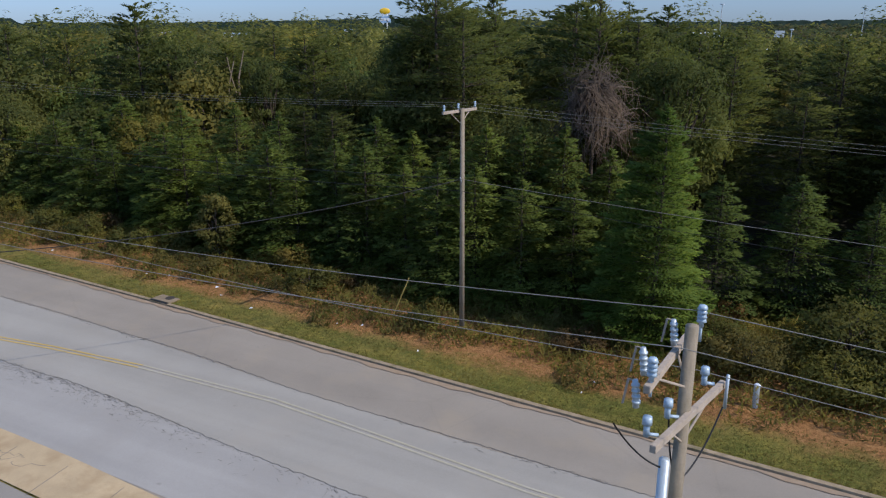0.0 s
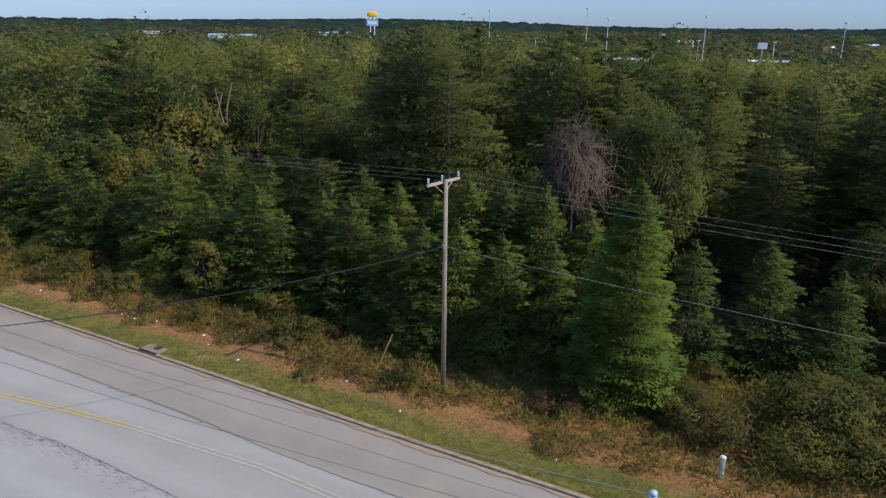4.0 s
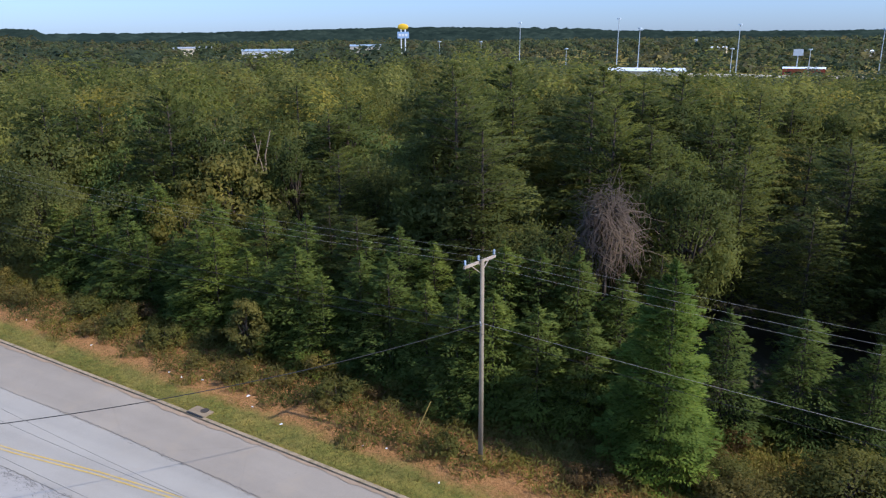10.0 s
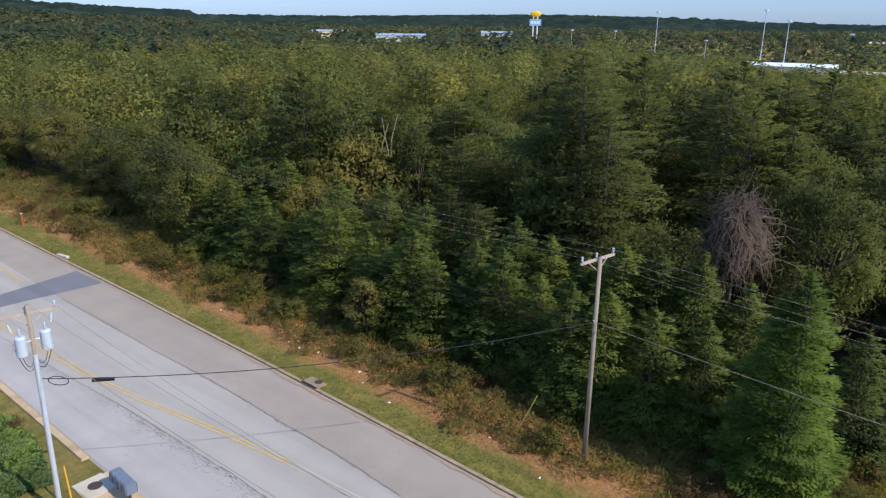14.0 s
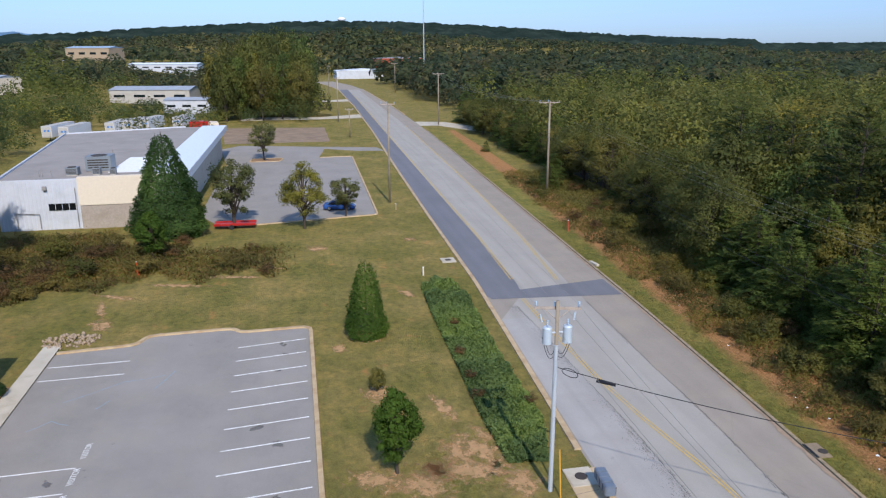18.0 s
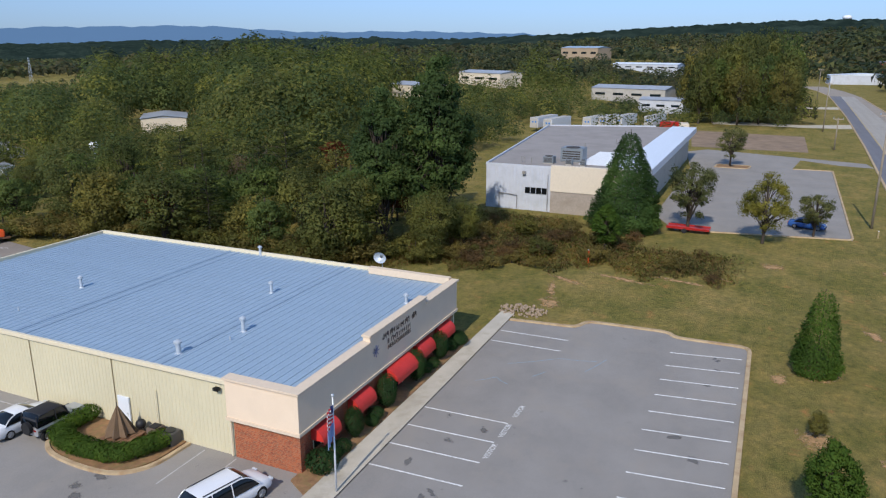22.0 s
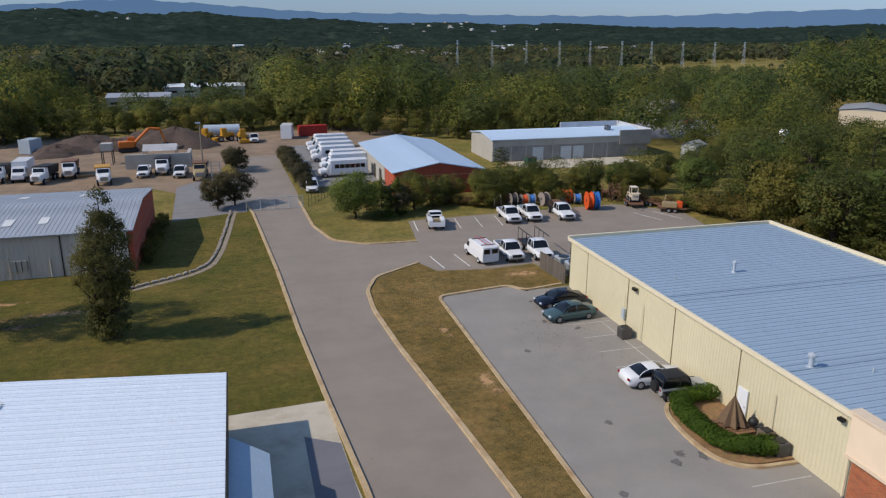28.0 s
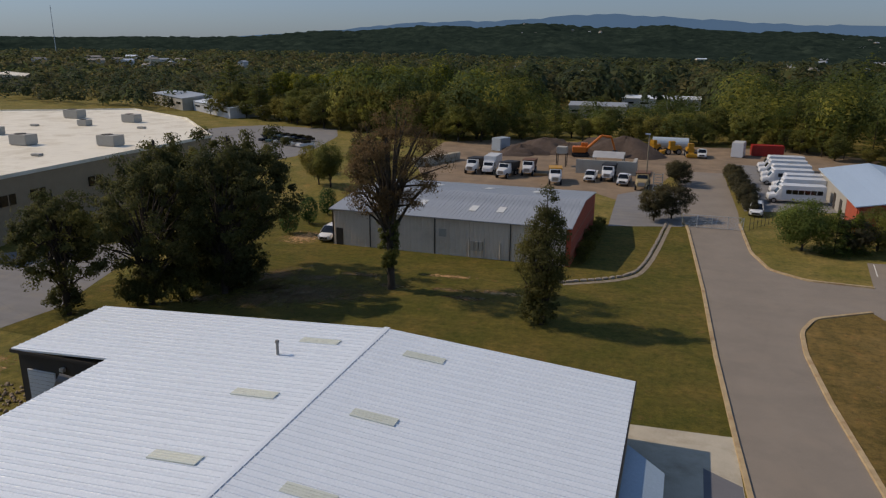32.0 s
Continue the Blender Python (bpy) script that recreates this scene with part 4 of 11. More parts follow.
bar_box("vent", grey, LIGHT_WALL, 25, 25.9, -78.56, -78.5, 2.2, 3.1)
for x in (18.5, 22.2, 20.4):
    bm = bmesh.new()
    rod(bm, (x, -78.45, 0.1), (x, -78.45, 2.4 if x > 19 else 2.0), 0.06 if x > 19 else 0.1, n=8)
    part("conduit", bm, LIGHT_WALL, grey)

# ---- the brick workshop with the lorries, and the pale one behind it ----
brick_shop = thing("brick_workshop", 0, 0, 0, label="red brick workshop with pale blue metal gable roof", category="building")
bm = bmesh.new()
v0 = [(-36.2, 0), (-22.6, 0), (-22.6, 3.6), (-29.4, 4.8), (-36.2, 3.6)]
a_ = [bm.verts.new((x, -106.0, z)) for x, z in v0]
b_ = [bm.verts.new((x, -106.5, z)) for x, z in v0]
bm.faces.new(a_), bm.faces.new(b_[::-1])
for i in range(5):
    bm.faces.new((a_[i], b_[i], b_[(i + 1) % 5], a_[(i + 1) % 5]))
bmesh.ops.recalc_face_normals(bm, faces=bm.faces[:])
part("brick_front", bm, RED_WALL, brick_shop, "red brick gable wall with pale bands")
BAND = material("pale_brick_course", "b07a60", 0.9)
for z in (1.5, 2.9):
    bar_box("brick_band", brick_shop, BAND, -36.2, -22.6, -106.0, -105.95, z, z + 0.12)
bar_box("brick_side", brick_shop, RED_WALL, -22.9, -22.5, -113.5, -106.5, 0, 3.6)
bar_box("pale_side", brick_shop, LIGHT_WALL, -22.9, -22.45, -137, -113.5, 0, 3.6)
bar_box("pale_side", brick_shop, LIGHT_WALL, -36.3, -35.9, -137, -106.5, 0, 3.6)
bar_box("back_wall", brick_shop, LIGHT_WALL, -35.9, -22.9, -137, -136.6, 0, 3.6)
panel_roof(brick_shop, SHOP_ROOF, "y", -137.3, -105.7, [(-22.1, 3.6, -29.4, 4.9), (-29.4, 4.9, -36.7, 3.6)], 0.9, 2, label="pale blue metal gable roof")
for y in (-117, -122):
    bar_box("door", brick_shop, DARK_WALL, -22.5, -22.4, y - 0.9, y + 0.9, 0, 2.3, 0.01)
pale_shop = thing("grey_workshop", 0, 0, 0, label="pale grey workshop with blue roof and white roller doors", category="building")
bm = bmesh.new()
v0 = [(-130.0, 0), (-143.0, 0), (-143, 4.2), (-136.5, 5.0), (-130.0, 4.2)]
a_ = [bm.verts.new((-46.3, y, z)) for y, z in v0]
b_ = [bm.verts.new((-46.7, y, z)) for y, z in v0]
bm.faces.new(a_), bm.faces.new(b_[::-1])
for i in range(5):
    bm.faces.new((a_[i], b_[i], b_[(i + 1) % 5], a_[(i + 1) % 5]))
bmesh.ops.recalc_face_normals(bm, faces=bm.faces[:])
part("end_wall", bm, LIGHT_WALL, pale_shop)
bar_box("front_wall", pale_shop, GREY_WALL, -78.5, -46.7, -130.4, -130.0, 0, 2.9)
bar_box("upper_band", pale_shop, LIGHT_WALL, -78.5, -46.7, -130.38, -129.96, 2.9, 4.2)
bar_box("back_wall", pale_shop, LIGHT_WALL, -78.5, -46.7, -143, -142.6, 0, 4.2)
bar_box("end_wall", pale_shop, TAN_WALL, -78.9, -78.5, -143, -130, 0, 4.2)
bar_box("end_parapet", pale_shop, GREY_WALL, -79.4, -72.5, -130.0, -129.6, 2.4, 5.2, 0.03)
bar_box("end_parapet", pale_shop, WHITE_WALL, -79.5, -79.1, -143.7, -129.8, 2.6, 5.3, 0.03)
bar_box("white_parapet", pale_shop, WHITE_WALL, -79.1, -66.0, -143.7, -143.35, 3.9, 5.3, 0.03)
panel_roof(pale_shop, SHOP_ROOF, "x", -79.0, -46.0, [(-143.3, 4.2, -136.5, 5.0), (-136.5, 5.0, -129.7, 4.2)], 0.9, 2, label="pale blue metal gable roof")
for x in (-55.5, -61.3, -63.9):
    dd = bar_box("roller_door", pale_shop, material("pale_roller_door", "c4c8c8", 0.5), x - 1.1, x + 1.1, -130.0, -129.93, 0, 2.5, 0, "white roller door")
    for k in range(6):
        bar_box("slat", dd, GREY_WALL, x - 1.1, x + 1.1, -129.93, -129.92, 0.35 + 0.36 * k, 0.38 + 0.36 * k)
for x in (-50, -53, -58.5, -67, -70):
    bar_box("pilaster", pale_shop, LIGHT_WALL, x - 0.1, x + 0.1, -129.97, -129.88, 0, 4.2)
roof_unit(-72, -134, 4.6, 1.0, 1.0, 1.0)
sheet("workshop_apron", [(-48, -129.5), (-73, -129.5), (-74, -124), (-60, -121), (-50, -123)], 0.02, CONCRETE, "pale concrete apron before the grey workshop", category="pavement")
skip = thing("skip", -52.6, -126.6, 0.02, 8, "dark green metal waste skip", "skip")
bar_box("box", skip, material("dark_green_paint", "1f4a34", 0.5, vary=0.1), -0.95, 0.95, -0.7, 0.7, 0.12, 1.25, 0.04)
for sx_ in (-1, 1):
    bar_box("lid", skip, DARK_WALL, min(0, sx_ * 0.93), max(0, sx_ * 0.93), -0.72, 0.72, 1.26, 1.31, 0.01)
    bar_box("pocket", skip, DARK_WALL, sx_ * 0.97 - 0.05, sx_ * 0.97 + 0.05, -0.4, 0.4, 0.55, 0.75)
    bar_box("skid", skip, DARK_WALL, sx_ * 0.7 - 0.08, sx_ * 0.7 + 0.08, -0.7, 0.7, 0, 0.12)
# ---- the large flat-roofed building ----
flat = thing("flat_roofed_building", 0, 0, 0, label="large tan building with cream flat roof and roof units", category="building")
OUT = [(76.5, -58), (76.5, -107), (98, -129), (122, -142), (182, -108), (164, -58)]
bm = bmesh.new()
prism(bm, OUT, 0, 7.9)
part("wall", bm, TAN_WALL, flat, "tan block wall")
bm = bmesh.new()
prism(bm, [(x * 1.0 + (0.2 if x > 90 else -0.2), y) for x, y in OUT], 7.9, 8.1)
part("roof", bm, WHITE_ROOF, flat, "cream flat roof membrane")
bm = bmesh.new()
strip(bm, OUT, 0.4, 8.05, 8.35, True)
part("parapet", bm, WHITE_ROOF, flat)
for y in (-66, -70.5, -80, -92):
    ww = bar_box("window", flat, material("dark_strip_glass", "16191d", 0.15), 76.3, 76.48, y - 1.1, y + 1.1, 4.6, 5.9, 0, "dark paired window")
    bar_box("mullion", ww, TAN_WALL, 76.25, 76.3, y - 0.06, y + 0.06, 4.6, 5.9)
for x, y, s in ((90, -72, 1.3), (97, -88, 1.5), (84, -92, 1.5), (104, -120, 1.4), (112, -96, 1.2), (120, -122, 1.6), (108, -112, 1.0)):
    roof_unit(x, y, 8.1, 2.2 * s, 1.6 * s, 1.1 * s, "tan rooftop cooling unit with louvres", LIGHT_WALL)
for x, y in ((86, -80), (92, -100), (100, -76), (88, -66), (110, -84), (95, -112), (116, -108)):
    hb = thing("roof_hatch", x, y, 8.1, label="low pale dome hatch on the flat roof", category="roof hatch", group="roof hatches")
    bar_box("dome", hb, LIGHT_WALL, -0.8, 0.8, -0.5, 0.5, 0, 0.35, 0.12)

# ---- plants ----
BARK = material("grey_brown_bark", "41382f", 0.95, vary=0.25, scale=3, fine=20, relief=0.6)
PINE_LEAF = leaf_material("pine_needles", "3c4524", "5c6636", "80844e")
YOUNG_LEAF = leaf_material("young_pine_needles", "3e4e2a", "5f7138", "889558")
OAK_LEAF = leaf_material("oak_leaves", "454c2a", "69703e", "8e8a58")
OLIVE_LEAF = leaf_material("turning_leaves", "4c502a", "6e6e3c", "928852")
GREEN_OAK = leaf_material("green_oak_leaves", "42522c", "647640", "8c965c")
HOLLY_LEAF = leaf_material("dark_evergreen_leaves", "243a1e", "3a5830", "567448")
LAWN_TREE_LEAF = leaf_material("lawn_tree_leaves", "344a1a", "52702b", "7a9040")
WEED_LEAF = leaf_material("dry_weeds", "56522c", "7a7242", "9c8c5c")
GREEN_WEED = leaf_material("green_weeds", "484c28", "6c6e3a", "928a56")
RUST_WEED = leaf_material("rusty_weeds", "54442e", "766042", "96805a")


def cards(c, out, ln, wd, rs, nrm=None, loose=0.4, soft=0.9):
    """Pointed leaves: centres c, long ways out, lengths ln, widths wd; nrm: the way that the foliage looks there. Verts, faces and shading normals."""
    n = len(c)
    out = out / (np.linalg.norm(out, axis=1, keepdims=True) + 1e-9)
    if nrm is None:
        nrm = np.tile([0.0, 0.0, 1.0], (n, 1))
    nrm = nrm / (np.linalg.norm(nrm, axis=1, keepdims=True) + 1e-9)
    q = np.cross(nrm + rs.normal(0, loose, (n, 3)), out)
    q /= np.linalg.norm(q, axis=1, keepdims=True) + 1e-9
    face = np.cross(out, q)
    flip = np.where((face * nrm).sum(1) < 0, -1.0, 1.0)[:, None]
    q, face = q * flip, face * flip
    ln, wd = np.broadcast_to(ln, n)[:, None] / 2, np.broadcast_to(wd, n)[:, None] / 2
    v = np.stack([c + out * ln, c + q * wd - out * ln, c - q * wd - out * ln * 0.6], 1).reshape(-1, 3)
    nv = nrm * soft + face * (1 - soft)
    nv /= np.linalg.norm(nv, axis=1, keepdims=True) + 1e-9
    return v, np.arange(3 * n).reshape(-1, 3), np.repeat(nv, 3, 0)


def tube(path, r0, r1, n=6):
    path = np.asarray(path, float)
    k = len(path)
    rad = np.linspace(r0, r1, k)
    v = []
    for i, p in enumerate(path):
        d = path[min(i + 1, k - 1)] - path[max(i - 1, 0)]
        d = d / (np.linalg.norm(d) + 1e-9)
        a = np.cross(d, (0.3, 1, 0.1))
        a /= np.linalg.norm(a) + 1e-9
        b = np.cross(d, a)
        for j in range(n):
            t = 2 * np.pi * j / n
            v.append(p + rad[i] * (np.cos(t) * a + np.sin(t) * b))
    f = [(i * n + j, i * n + (j + 1) % n, (i + 1) * n + (j + 1) % n, (i + 1) * n + j) for i in range(k - 1) for j in range(n)]
    return np.array(v), np.array(f)


def joined(parts_):
    vs, fs, o = [], [], 0
    for v, f in parts_:
        vs.append(v)
        fs.append(f + o)
        o += len(v)
    return np.concatenate(vs), np.concatenate(fs)


def conifer(seed, h, R, bare=0.06, step=0.5, nb=7, per=16, ln=0.4, wd=0.16, lift=0.25, power=0.8, droop=0.22):
    """A conifer: (wood, leaves). Whorls of flat boughs, each a fan of sprays that rises a little and droops at its tip."""
    rs = np.random.RandomState(seed)
    wood = [tube([(0, 0, 0), (0.05, 0, h * 0.5), (0, 0.04, h * 0.97)], 0.012 * h, 0.003 * h, 6)]
    C, O, L, W, N = [], [], [], [], []
    z = h * bare
    lop = rs.uniform(0, 6.28)
    while z < h * 0.985:
        q = (z - h * bare) / (h * (1 - bare))
        r = R * (1 - q) ** power * min(1, 0.7 + q * 3) * min(1, (1 - q) / 0.14) ** 0.4
        n = max(5, int(nb * (0.55 + 0.45 * (1 - q)) + rs.uniform(0, 1)))
        a0 = rs.uniform(0, 6.28)
        for k in range(n):
            a = a0 + 6.283 * k / n + rs.normal(0, 0.22)
            rr_ = r * rs.uniform(0.5 if bare > 0.1 else 0.7, 1.18) * (1 + 0.12 * math.cos(a - lop))
            up = lift * (0.3 + 1.4 * q) + rs.normal(0, 0.08)
            d, s = np.array([np.cos(a), np.sin(a), 0]), np.array([-np.sin(a), np.cos(a), 0])
            zb = z + rs.normal(0, step * 0.45)
            if r > 0.8 and k % 2 == 0:
                tip = d * rr_ * 0.8 + np.array([0, 0, rr_ * 0.8 * up + zb])
                wood.append(tube([(0, 0, zb), tip * 0.6 + np.array([0, 0, zb * 0.4]), tip], 0.015 + 0.005 * r, 0.006, 3))
            m = max(4, int(per * (rr_ / R) ** 1.3 * 2 + 5))
            t = rs.uniform(0.05, 1.0, m) ** 0.62
            span = 0.42 * rr_ * np.sin(np.pi * np.clip(t * 0.85 + 0.1, 0, 1)) + 0.06
            side = rs.uniform(-1, 1, m) * span
            p = d * (t * rr_)[:, None] + s * side[:, None]
            p[:, 2] = zb + t * rr_ * up - droop * rr_ * t ** 2.5 - 0.25 * np.abs(side) + rs.normal(0, 0.05, m)
            o = d * (0.6 + 0.4 * t)[:, None] + s * (side / (span + 1e-6) * 0.9)[:, None]
            o[:, 2] = up - droop * t + rs.normal(0.05, 0.18, m)
            nn = np.tile([0.0, 0.0, 1.0], (m, 1)) + d * (0.35 + 0.5 * t)[:, None] + s * (0.5 * side / (rr_ + 0.1))[:, None]
            C.append(p), O.append(o), N.append(nn), L.append(rs.uniform(0.7, 1.35, m) * ln), W.append(rs.uniform(0.7, 1.3, m) * wd)
        z += step * rs.uniform(0.8, 1.2) * (1.1 - 0.5 * q)
    k = 10
    C.append(np.stack([rs.normal(0, .06, k), rs.normal(0, .06, k), h * rs.uniform(0.93, 1.0, k)], 1))
    O.append(np.stack([rs.normal(0, .4, k), rs.normal(0, .4, k), np.ones(k)], 1)), N.append(rs.normal(0, 1, (k, 3))), L.append(np.full(k, ln)), W.append(np.full(k, wd * 0.7))
    C, O, N = np.concatenate(C), np.concatenate(O), np.concatenate(N)
    return joined(wood), cards(C, O, np.concatenate(L), np.concatenate(W), rs, N, 0.3, 0.88)


def broadleaf(seed, h, R, bare=0.2, blobs=34, per=60, ln=0.42, wd=0.3, egg=0.0, lobes=7, ragged=0.5, fat=1.0):
    """A broad-leaved tree: trunk and limbs, and a lobed crown of many uneven clumps of leaves."""
    rs = np.random.RandomState(seed)
    zc = h * (bare + (1 - bare) * 0.5)
    rz_ = h * (1 - bare) * 0.5
    wood = [tube([(0, 0, 0), (rs.normal(0, .02 * R), rs.normal(0, .02 * R), h * 0.35), (rs.normal(0, .06 * R), rs.normal(0, .06 * R), h * 0.8)], 0.022 * h, 0.006 * h, 7)]
    u = rs.normal(size=(lobes, 3))
    u /= np.linalg.norm(u, axis=1, keepdims=True)
    reach = 1 - ragged * rs.uniform(0, 0.75, lobes)
    C, O, N = [], [], []
    for b in range(blobs):
        w = rs.normal(size=3)
        w /= np.linalg.norm(w)
        near = int(np.argmax(u @ w))
        k = rs.uniform(0.35, 1.0) ** 0.5 * (reach[near] * (0.55 + 0.45 * max(0, float(u[near] @ w))) if ragged else 0.95)
        taper = 1 - egg * max(0, w[2] * k)
        c = np.array([w[0] * R * k * taper, w[1] * R * k * taper, zc + w[2] * rz_ * k])
        if c[2] < h * bare * 0.8:
            c[2] = h * bare * rs.uniform(0.8, 1.3)
        br = R * rs.uniform(0.16, 0.34) * fat
        if b % 3 == 0:
            z0 = h * rs.uniform(bare * 0.9, 0.55)
            wood.append(tube([(0, 0, z0), (c[0] * 0.5, c[1] * 0.5, z0 + (c[2] - z0) * 0.6), c], 0.008 * h, 0.002 * h, 4))
        m = int(per * rs.uniform(0.6, 1.4))
        w2 = rs.normal(size=(m, 3))
        w2[:, 2] += 0.25
        w2 /= np.linalg.norm(w2, axis=1, keepdims=True)
        p = c + w2 * (br * rs.uniform(0.35, 1.15, m)[:, None]) * np.array([1, 1, 0.72])
        C.append(p)
        o = np.cross(rs.normal(size=(m, 3)), w2)
        o[:, 2] -= 0.3
        O.append(o)
        N.append(w2 + np.array([0, 0, 0.45]) + 0.5 * w)
    C, O, N = np.concatenate(C), np.concatenate(O), np.concatenate(N)
    n = len(C)
    return joined(wood), cards(C, O, rs.uniform(0.6, 1.4, n) * ln, rs.uniform(0.6, 1.4, n) * wd, rs, N, 0.5)


def clipped(seed, h, R, n, ln, wd, lobes=14, lump=0.16):
    """A dense clipped shrub: leaves on a slightly lumpy egg down to the ground, round a short stem."""
    rs = np.random.RandomState(seed)
    w = rs.normal(size=(n, 3))
    w /= np.linalg.norm(w, axis=1, keepdims=True)
    u = rs.normal(size=(lobes, 3))
    u /= np.linalg.norm(u, axis=1, keepdims=True)
    k = (1 - lump + lump * np.clip(((w @ u.T).max(1) - 0.6) / 0.35, 0, 1)) * rs.uniform(0.8, 1.04, n)
    c = np.stack([w[:, 0] * R * k, w[:, 1] * R * k, np.maximum(0.05 * h, h * 0.5 + w[:, 2] * h * 0.5 * k)], 1)
    o = np.cross(rs.normal(size=(n, 3)), w)
    stem = tube([(0, 0, 0), (0.02, 0, h * 0.3), (0, 0.02, h * 0.7)], 0.04 * R + 0.02, 0.02, 6)
    return joined([stem]), cards(c, o, rs.uniform(0.7, 1.3, n) * ln, rs.uniform(0.7, 1.3, n) * wd, rs, w + np.array([0, 0, 0.3]), 0.5)


def spire(seed, h, R, n, ln, wd, power=0.72):
    """A dense cone-shaped evergreen: short drooping sprays on a ragged cone, with slight tiers."""
    rs = np.random.RandomState(seed)
    q = 1 - np.sqrt(1 - rs.uniform(0, 0.995, n))
    a = rs.uniform(0, 6.283, n)
    lobe = 1 + 0.07 * np.sin(3 * a + 9 * q) + 0.06 * np.sin(7 * a - 23 * q) + 0.05 * np.sin(46 * q + 2 * a)
    r = R * (1 - q) ** power * np.minimum(1, 0.72 + 3 * q) * lobe * rs.uniform(0.3, 1.05, n) ** 0.35
    d = np.stack([np.cos(a), np.sin(a), np.zeros(n)], 1)
    c = d * r[:, None]
    c[:, 2] = h * (0.015 + 0.98 * q) + rs.normal(0, 0.12, n)
    o = d + rs.normal(0, 0.45, (n, 3))
    o[:, 2] -= 0.25
    nn = d + np.array([0, 0, 0.7]) + rs.normal(0, 0.25, (n, 3))
    wood = tube([(0, 0, 0), (0.05, 0, h * 0.5), (0, 0.04, h * 0.97)], 0.014 * h, 0.003 * h, 6)
    return joined([wood]), cards(c, o, rs.uniform(0.7, 1.3, n) * ln, rs.uniform(0.7, 1.3, n) * wd, rs, nn, 0.3)


KINDS = {}


def kind_of(name, grown, leaf, bark=None):
    (wv, wf), (lv, lf, ln_) = grown
    KINDS.setdefault(name, []).append((raw_mesh(name + "_trunk", wv, wf, bark or BARK, True), raw_mesh(name + "_crown", lv, lf, leaf, normals=ln_)))


def plant(kind, x, y, size=1.0, z=0.0, wide=1.0, which=None, label="", name="", category="tree", group="", turn=None):
    pr = random.Random(round(x * 37.1 + y * 91.7))
    kinds = KINDS[kind]
    trunk, crown = kinds[pr.randrange(len(kinds)) if which is None else which % len(kinds)]
    name = name or ("pine_tree" if "pine" in kind else "oak_tree" if "oak" in kind or "olive" in kind else "tree")
    ob = thing(name, x, y, z, pr.uniform(0, 360) if turn is None else turn, label, category, group)
    ob.scale = (size * wide, size * wide, size)
    for nm, me in (("trunk", trunk), ("crown", crown)):
        o = new(nm, me)
        o.parent = ob
    return ob


for s in range(4):
    kind_of("young_pine", conifer(10 + s, 9.0, 3.6, 0.02, 0.44, 11, 52, 0.27, 0.11, 0.2, 0.72, 0.22), YOUNG_LEAF)
kind_of("long_pine", conifer(50, 12.5, 3.7, 0.0, 0.4, 12, 110, 0.24, 0.1, 0.3, 0.62, 0.15), leaf_material("bright_pine_needles", "3a5022", "587036", "80924c"))
kind_of("cone_tree", spire(60, 13.8, 5.2, 32000, 0.34, 0.16), leaf_material("cedar_sprays", "2c4224", "466236", "668250"))
for s in range(2):
    kind_of("oak", broadleaf(70 + s, 12.5, 5.4, 0.06, 140, 110, 0.26, 0.19, ragged=0.4), OAK_LEAF)
    kind_of("turning_oak", broadleaf(80 + s, 9, 4.1, 0.06, 110, 90, 0.22, 0.16, ragged=0.4), OLIVE_LEAF)
for s in range(2):
    kind_of("lawn_tree", spire(90, 5.5, 1.75, 11000, 0.15, 0.1, 0.55) if s == 0 else broadleaf(90 + s, 5.4, 1.75, 0.09, 130, 90, 0.15, 0.11, egg=0.7, ragged=0.25, fat=0.85), LAWN_TREE_LEAF)

# front of the north woods
FRONT = [(-420, 52), (-230, 50), (-160, 47.5), (-112, 47.5), (-80, 45), (-64, 41.5), (-36, 39), (-20, 37.5), (-8, 39), (5, 42), (40, 42), (140, 38)]
rng = random.Random(3)
x = -66.0
while x < 30:
    fy = between(x, FRONT)
    thin = x > -10
    plant("young_pine", x, fy + (rng.uniform(1.5, 4.0) if thin else rng.uniform(0.3, 1.8)), rng.uniform(0.62, 0.92) if thin else rng.uniform(0.74, 1.0), wide=rng.uniform(1.05, 1.25), group="front row of pines", label="young green pine at the edge of the woods")
    if not thin and rng.random() < 0.93:
        plant("young_pine", x + 1.2, fy + rng.uniform(4, 6), rng.uniform(0.95, 1.2), wide=rng.uniform(0.95, 1.15), group="front row of pines", label="young green pine at the edge of the woods")
    x += rng.uniform(3.4, 5.0) if thin else rng.uniform(2.3, 3.2)
x = -68.0
while x > -232:
    fy = between(x, FRONT)
    k = rng.choice(("turning_oak", "oak", "oak", "young_pine"))
    plant(k, x, fy + rng.uniform(0.8, 3.4), rng.uniform(0.75, 1.2) * (0.85 if k == "oak" else 1.0), wide=1.12, group="roadside trees", label="leafy tree at the edge of the roadside woods" if k != "young_pine" else "young green pine at the edge of the woods")
    x -= rng.uniform(4.2, 6.5)
for x, y, sz in ((-117.4, 41.6, 0.5), (-163, 42.2, 0.3), (-122.5, 44.0, 0.62)):
    plant("young_pine", x, y, sz, wide=1.3, label="round young pine standing before the roadside woods")
plant("long_pine", -6.6, 36.6, 0.98, label="bright green pine standing out of the woods")
for x, y, s, w in ((-57.6, 4.6, 1.26, 0), (-36.7, 4.3, 1.06, 1)):
    plant("lawn_tree", x, y, s, wide=0.86, label="small dense green tree on the lawn", which=w, group="lawn trees")
plant("cone_tree", -96.9, -16.9, 1.0, label="tall dark green cone-shaped evergreen beside the warehouse")

